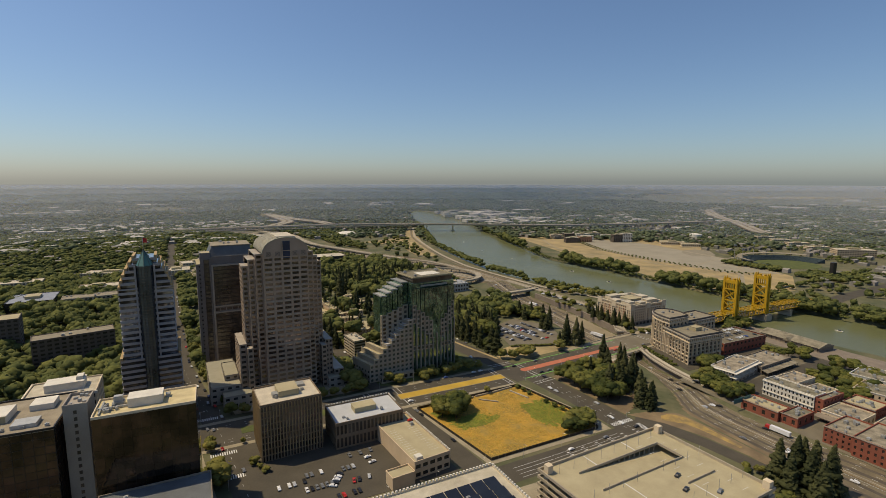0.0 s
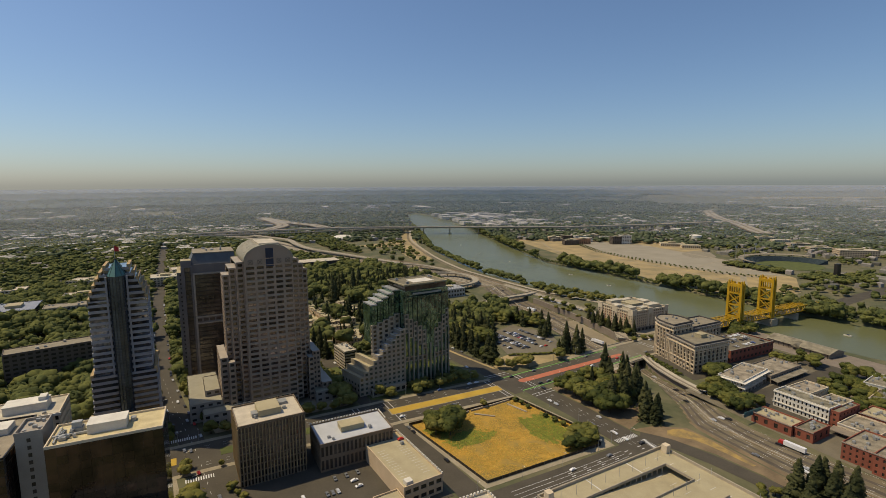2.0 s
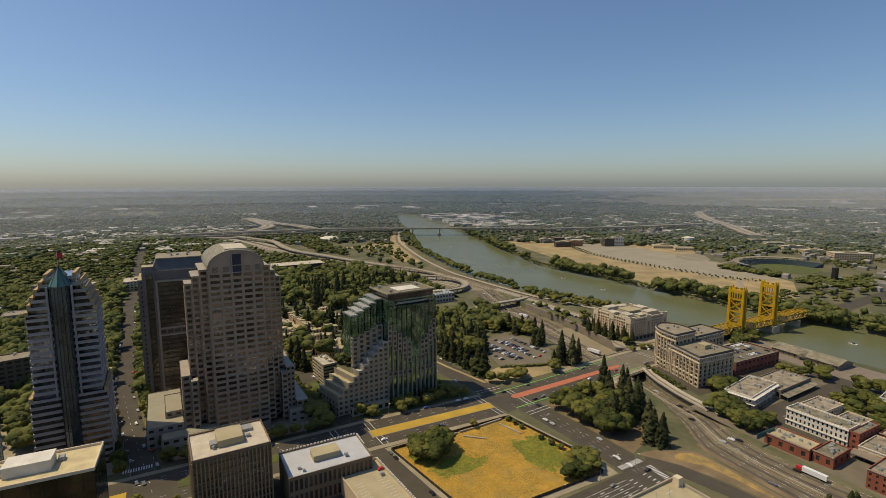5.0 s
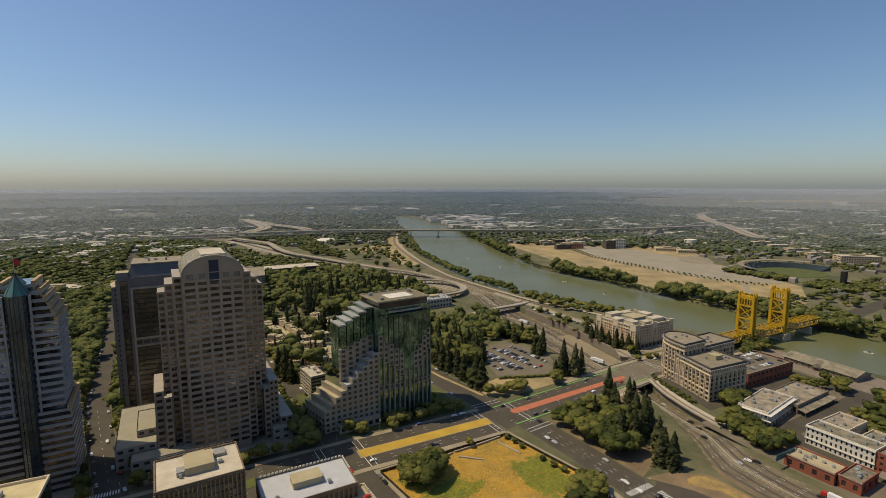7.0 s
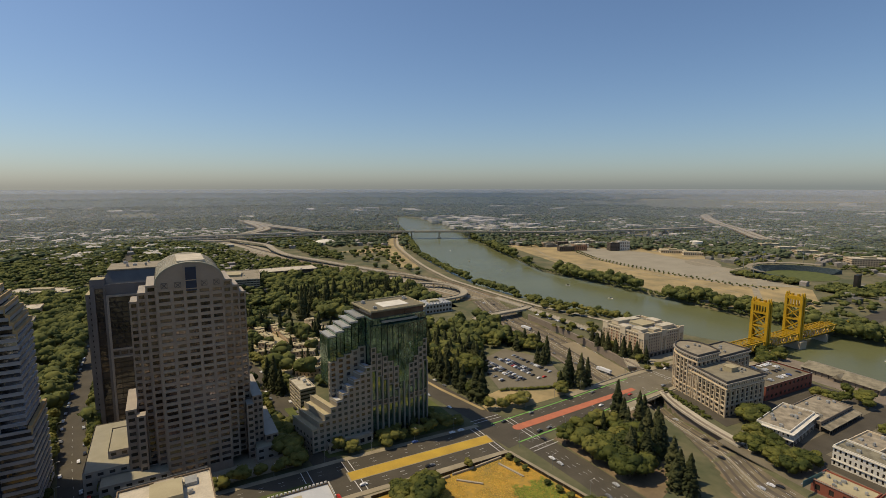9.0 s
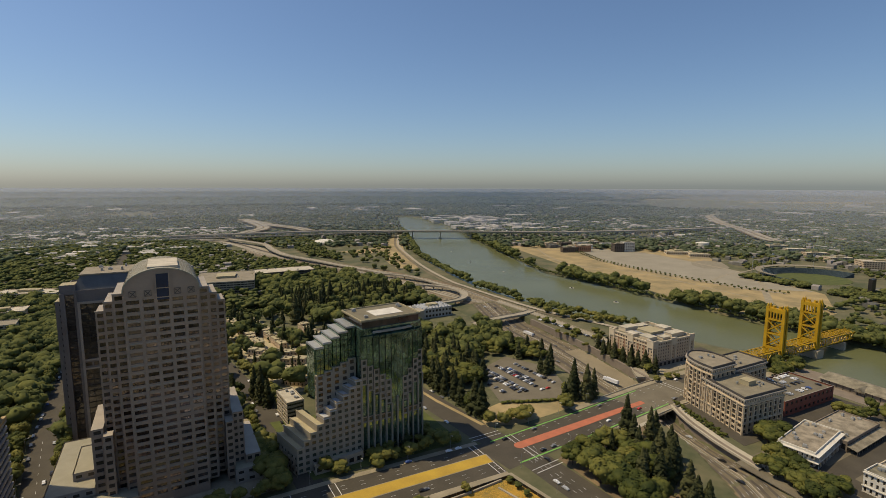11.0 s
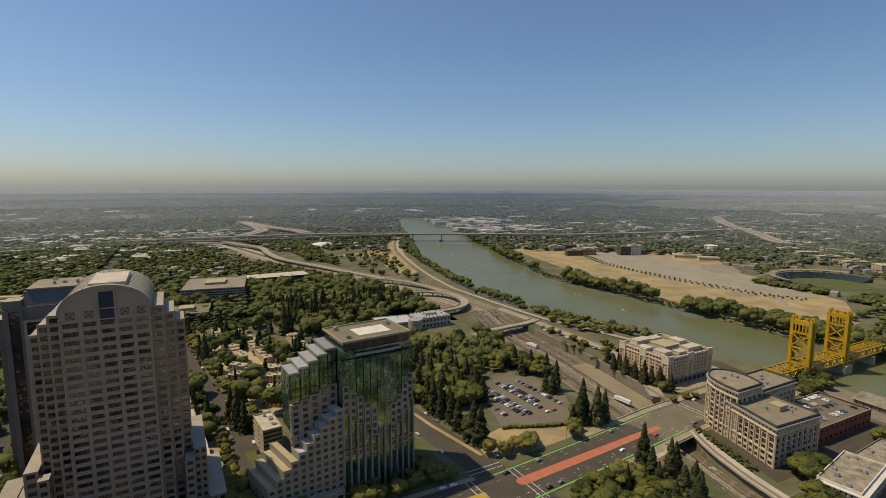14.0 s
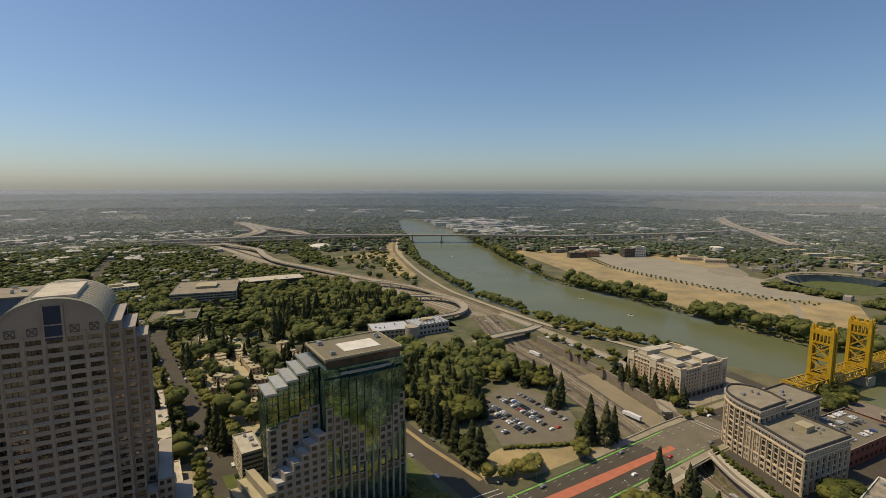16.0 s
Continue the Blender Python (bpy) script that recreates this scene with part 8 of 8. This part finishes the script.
# dry fields near the horizon
for i, (x, y, w, d) in enumerate(((2300, 4100, 1300, 260), (3100, 3300, 900, 240), (4700, 4300, 2200, 420), (5600, 2600, 1800, 420), (3600, 6500, 2600, 600))):
    pts = [(x + w * (math.cos(a) - 0.2 * math.sin(2 * a)) / 2, y + d * math.sin(a) / 2 - 0.45 * w * math.cos(a) / 2) for a in np.linspace(0, math.tau, 15)[:-1]]
    g = Geo()
    v = drawn([p[0] for p in pts], [p[1] for p in pts], 3.0)
    g.add([tuple(p) for p in v], [tuple(range(14))])
    setting("dry_field", g, M_sand, "dry golden field in the distance", "field")


# weeds of the vacant lot: golden tufts with green patches
def weeds(name, label, n, seed, material, rule, size):
    rng = np.random.default_rng(seed)
    P = []
    while len(P) < n:
        x, y = rng.uniform(-176, -70), rng.uniform(-140, -56)
        if inside(x, y, [(-161, -141), (-75, -137), (-71, -122), (-87, -56), (-176, -60)]) and rule(x, y):
            P.append((x, y))
    P = np.array(P)
    a = rng.random(n) * math.tau
    h = size * (0.25 + 0.5 * rng.random(n))
    w = size * (0.8 + 0.9 * rng.random(n))
    lean = np.stack([-np.sin(a), np.cos(a)], -1) * (w * 1.2)[:, None]
    c, s = np.cos(a) * w, np.sin(a) * w
    z = np.full(n, 0.12)
    V = np.stack([np.stack([P[:, 0] - c, P[:, 1] - s, z], -1), np.stack([P[:, 0] + c, P[:, 1] + s, z], -1),
                  np.stack([P[:, 0] + c * 0.6 + lean[:, 0], P[:, 1] + s * 0.6 + lean[:, 1], z + h], -1), np.stack([P[:, 0] - c * 0.7 + lean[:, 0], P[:, 1] - s * 0.7 + lean[:, 1], z + h * 0.8], -1)], 1).reshape(-1, 3)
    ob = part(name, soup(name, V, np.arange(len(V)).reshape(-1, 4)), material)
    return tagged(ob, label, "weeds", "", "stuff")


def green_patch(x, y):
    n = noise.noise((x / 9, y / 9, 5.5)) * 0.45 + noise.noise((x / 3, y / 3, 1.5)) * 0.25
    d = min(math.hypot((x + 148) / 19, (y + 92) / 9), math.hypot((x + 93) / 15, (y + 104) / 22), math.hypot((x + 160) / 10, (y + 70) / 10))
    return d + n < 1.0


weeds("golden_weeds", "tufts of golden dry weeds", 15000, 71, M_weed_gold, lambda x, y: not green_patch(x, y) and noise.noise((x / 7, y / 7, 2.5)) > -0.3, 0.3)
weeds("green_weeds", "low green weeds among the dry grass", 11000, 72, M_weed_green, green_patch, 0.34)

# ---- vehicles, lamps and boats ----
def car_meshes():
    """A saloon 4.5 m long: body with bonnet, cabin and boot, dark glass, wheels."""
    prof = [(-2.25, 0.35), (-2.25, 0.85), (-1.7, 0.95), (-1.0, 1.42), (0.45, 1.46), (1.15, 0.98), (2.1, 0.82), (2.25, 0.62), (2.25, 0.35)]
    g = Geo()
    n = len(prof)
    v = [(x, s * (0.88 if z < 1.1 else 0.66), z) for s in (-1, 1) for x, z in prof]
    g.add(v, [tuple(range(n)), tuple(range(2 * n - 1, n - 1, -1))] + [(i + 1, i, n + i, n + i + 1) for i in range(n - 1)] + [(0, n - 1, 2 * n - 1, n)])
    glassg = Geo()
    glassg.add([(-1.6, -0.74, 0.99), (-1.02, -0.6, 1.39), (-1.02, 0.6, 1.39), (-1.6, 0.74, 0.99)], [(0, 1, 2, 3)])
    glassg.add([(1.12, -0.76, 1.02), (0.5, -0.6, 1.45), (0.5, 0.6, 1.45), (1.12, 0.76, 1.02)], [(3, 2, 1, 0)])
    for s in (-1, 1):
        glassg.add([(-1.35, s * 0.83, 1.0), (0.95, s * 0.83, 1.0), (0.42, s * 0.69, 1.4), (-0.95, s * 0.69, 1.38)], [(0, 1, 2, 3) if s < 0 else (3, 2, 1, 0)])
    wheel = Geo()
    ring = [(0.32 * math.cos(a), 0.32 * math.sin(a)) for a in np.linspace(0, math.tau, 11)[:-1]]
    wheel.add([(x, y, z) for y in (-0.11, 0.11) for x, z in ring], [tuple(range(9, -1, -1)), tuple(range(10, 20))] + [(i, (i + 1) % 10, 10 + (i + 1) % 10, 10 + i) for i in range(10)])
    return g, glassg.mesh("window_band"), wheel.mesh("wheel")


CG, GLASS_ME, WHEEL_ME = car_meshes()
GLASS_ME.materials.append(M_glass_dark), WHEEL_ME.materials.append(M_tyre)
COLOUR = ("white", "silver", "black", "grey", "red", "blue")
CARS = []
for i, p in enumerate(PAINTS):
    me = CG.mesh("car_body")
    me.materials.append(p)
    CARS.append(me)


def car(x, y, rz, k, z=0.08, where="parked on asphalt", wheels=True):
    th = tagged(new("car", CARS[k]), COLOUR[k] + " saloon car " + where, "car", "cars")
    th.matrix_world = pose(x, y, z, 0, 0, rz)
    new("window_band", GLASS_ME).parent = th
    for sx in (-1.4, 1.4) if wheels and math.dist((x, y), (-250, -280)) < 250 else ():
        for sy in (-0.82, 0.82):
            w = new("wheel", WHEEL_ME)
            w.parent, w.location = th, (sx, sy, 0.32)


rnd = random.Random(9)


def pick():
    return rnd.choices(range(6), (5, 3, 7, 5, 0.5, 0.5))[0]


def car_row(x, y, rz, n, gap, turn, chance=0.8, z=0.08, where="parked in a marked bay"):
    """Cars side by side: start, way of the row, number, spacing, turn of each car."""
    c, s = math.cos(radians(rz)), math.sin(radians(rz))
    for i in range(n):
        if rnd.random() < chance:
            car(x + c * gap * i, y + s * gap * i, turn + rnd.choice((0, 180)) + rnd.uniform(-2, 2), pick(), z, where, x < -100)


# surface car park
for k, (x, y, n) in enumerate(((-24, 46, 10), (-12, 44, 22), (-6, 43, 22), (8, 40, 24), (14, 40, 22), (26, 48, 20))):
    car_row(x, y, 96, n, 2.7, 6, 0.74 if k else 0.4, 0.2)
# court behind the low offices
car_row(-284, -118, 4, 7, 2.8, 94, 0.6, 0.24), car_row(-268, -112, 4, 5, 2.8, 94, 0.9, 0.24), car_row(-270, -126, 4, 6, 2.8, 94, 0.85, 0.24), car_row(-256, -128, 60, 5, 2.9, 150, 0.8, 0.24)
car_row(-250, -114, 4, 4, 3.0, 94, 0.6, 0.24), car_row(-244, -128, 4, 4, 3.0, 80, 0.8, 0.24), car_row(-228, -120, 100, 5, 3.2, 10, 0.6, 0.24), car_row(-258, -139, 4, 6, 2.9, 94, 0.7, 0.24)
car_row(-240, -101, 4, 5, 3.4, 94, 0.6, 0.24)
# kerbside
for pts, off in ((FOURTH[1:4], 6), (FOURTH[1:4], -6), (FOURTH[4:8], 6), (FOURTH[4:8], -6), (FIFTH[3:7], 6.2), (FIFTH[3:7], -6.2), (THIRD[4:7], 11), (THIRD[4:7], -11), (MALL_E[3:], 18)):
    line = fine(offset(pts, off), 1.0)
    for i in range(10, len(line) - 8, 7):
        if rnd.random() < 0.3:
            a, b = line[i], line[i + 4]
            car(a[0], a[1], math.degrees(math.atan2(b[1] - a[1], b[0] - a[0])), pick(), 0.1, "parked at the kerb")
# in traffic
for pts, off, n in ((THIRD[1:4], 6, 3), (THIRD[1:4], 2, 3), (THIRD[1:4], -6, 2), (MALL_W[1:5], 12, 4), (MALL_W[1:5], -12, 4), (MALL_W[1:5], -8, 3), (MALL_E[3:], -12, 3), (FIFTH[1:6], 3, 5), (FIFTH[1:6], -3, 5), (L_ST[1:], 3, 4)):
    line = fine(offset(pts, off), 1.0)
    for _ in range(n):
        i = rnd.randrange(6, len(line) - 6)
        a, b = line[i], line[i + 3]
        car(a[0], a[1], math.degrees(math.atan2(b[1] - a[1], b[0] - a[0])), pick(), 0.12, "in the street")
for k in range(1, 10):
    for y in np.arange(-300, 320, 40):
        if k != 5 and rnd.random() < 0.42:
            yy = float(y + rnd.uniform(-14, 14))
            f = (k + (0.5 if k < 5 else -0.5)) / 10
            x = float(fwy_left(yy) * (1 - f) + fwy_right(yy) * f)
            if -45 < yy < 14:
                continue
            car(x, yy, 95 if yy > 0 else 100, pick(), float(fwy_z(yy)) + 0.22, "on the freeway")
# along the riverside road
for i, p in enumerate(fine([(149, 120), (145.5, 180), (139, 222)], 2.8)):
    if rnd.random() < 0.5:
        car(p[0] - 3.4, p[1], 5, pick(), 0.7, "parked beside the riverside road", False)
# roof parking
for y in (-68, -58, -52, -45):
    car_row(150, y, 1, 19, 2.8, 92, 0.42, 10.8, "parked on a garage roof")
car(-196, -92, 8, 4, 10.06, "parked on a roof deck")
for x, y, k in ((-104, -232, 2), (-98, -222, 2), (-90, -240, 3)):
    car(x, y, 20, k, 19.55, "parked on the garage roof")


def lorry(x, y, rz, z, k=0):
    th = thing("lorry", "white articulated lorry on the freeway", "lorry", pose(x, y, z, 0, 0, rz), "lorries")
    part("trailer", Geo().box(-8, 4.6, -1.25, 1.25, 1.1, 3.9), PAINTS[0], th)
    g = Geo()
    g.prism([(5, -1.2), (8, -1.2), (8, 1.2), (5, 1.2)], 0.6, 3.3, [(5, -1.2), (7.5, -1.2), (7.5, 1.2), (5, 1.2)])
    part("cab", g, PAINTS[k], th)
    for wx in (-6.8, -5.6, 5.4, 7.2):
        for wy in (-1.1, 1.1):
            w = new("wheel", WHEEL_ME)
            w.parent, w.location, w.scale = th, (wx, wy, 0.5), (1.55, 1.55, 1.55)


lorry(84, 40, 98, -6.7), lorry(34.5, -193, 94, -0.55, 4), lorry(100, 190, 95, -6.7)


def lamp(x, y, rz, z=0.1, h=9.0):
    th = thing("street_lamp", "grey steel street lamp with a single arm", "street lamp", pose(x, y, z, 0, 0, rz), "street lamps")
    part("post", Geo().tube(0, 0, 0, h, 0.12, 0.07, n=6), M_metal_grey, th)
    part("arm", Geo().bar((0, 0, h), (2.2, 0, h + 0.4), 0.1), M_metal_grey, th)
    part("lamp_head", Geo().box(1.7, 2.7, -0.18, 0.18, h + 0.3, h + 0.5), M_white, th)


for pts, off, rz in ((MALL_W[1:5], 20, -85), (MALL_W[1:5], -20, 95), (MALL_E[2:], 21, -85), (THIRD[1:4], 13.5, 0), (FIFTH[2:6], 8.2, 0), (L_ST[1:], 9.6, -85)):
    line = fine(offset(pts, off), 1.0)
    for i in range(8, len(line), 30):
        lamp(line[i][0], line[i][1], rz)
# sign gantry over the freeway
gt = thing("sign_gantry", "green freeway sign on a steel gantry", "sign", pose(60, -158, -0.6, 0, 0, 2))
part("post", Geo().tube(0, 0, 0, 8, 0.3, n=8), M_metal_grey, gt)
part("beam", Geo().bar((0, 0, 7.6), (-24, 0, 7.6), 0.5), M_metal_grey, gt)
part("sign_board", Geo().box(-23, -3, -0.5, -0.3, 5.6, 9.4), M_copper, gt)

for x, y, rz in ((300, 560, 70), (318, 372, 120), (310, 262, 110), (300, 700, 60), (352, -70, 100), (340, 880, 66)):
    th = thing("motor_boat", "small white motor boat on the river", "boat", pose(x, y, -4.2, 0, 0, rz), "boats")
    g = Geo()
    g.prism([(-3.5, -1.2), (1.5, -1.2), (4, 0), (1.5, 1.2), (-3.5, 1.2)], -0.2, 0.9, [(-3.6, -1.4), (1.6, -1.4), (4.6, 0), (1.6, 1.4), (-3.6, 1.4)])
    part("hull", g, M_white, th)
    part("cabin", Geo().box(-1.5, 1, -0.8, 0.8, 0.9, 1.9), M_glass_dark, th)
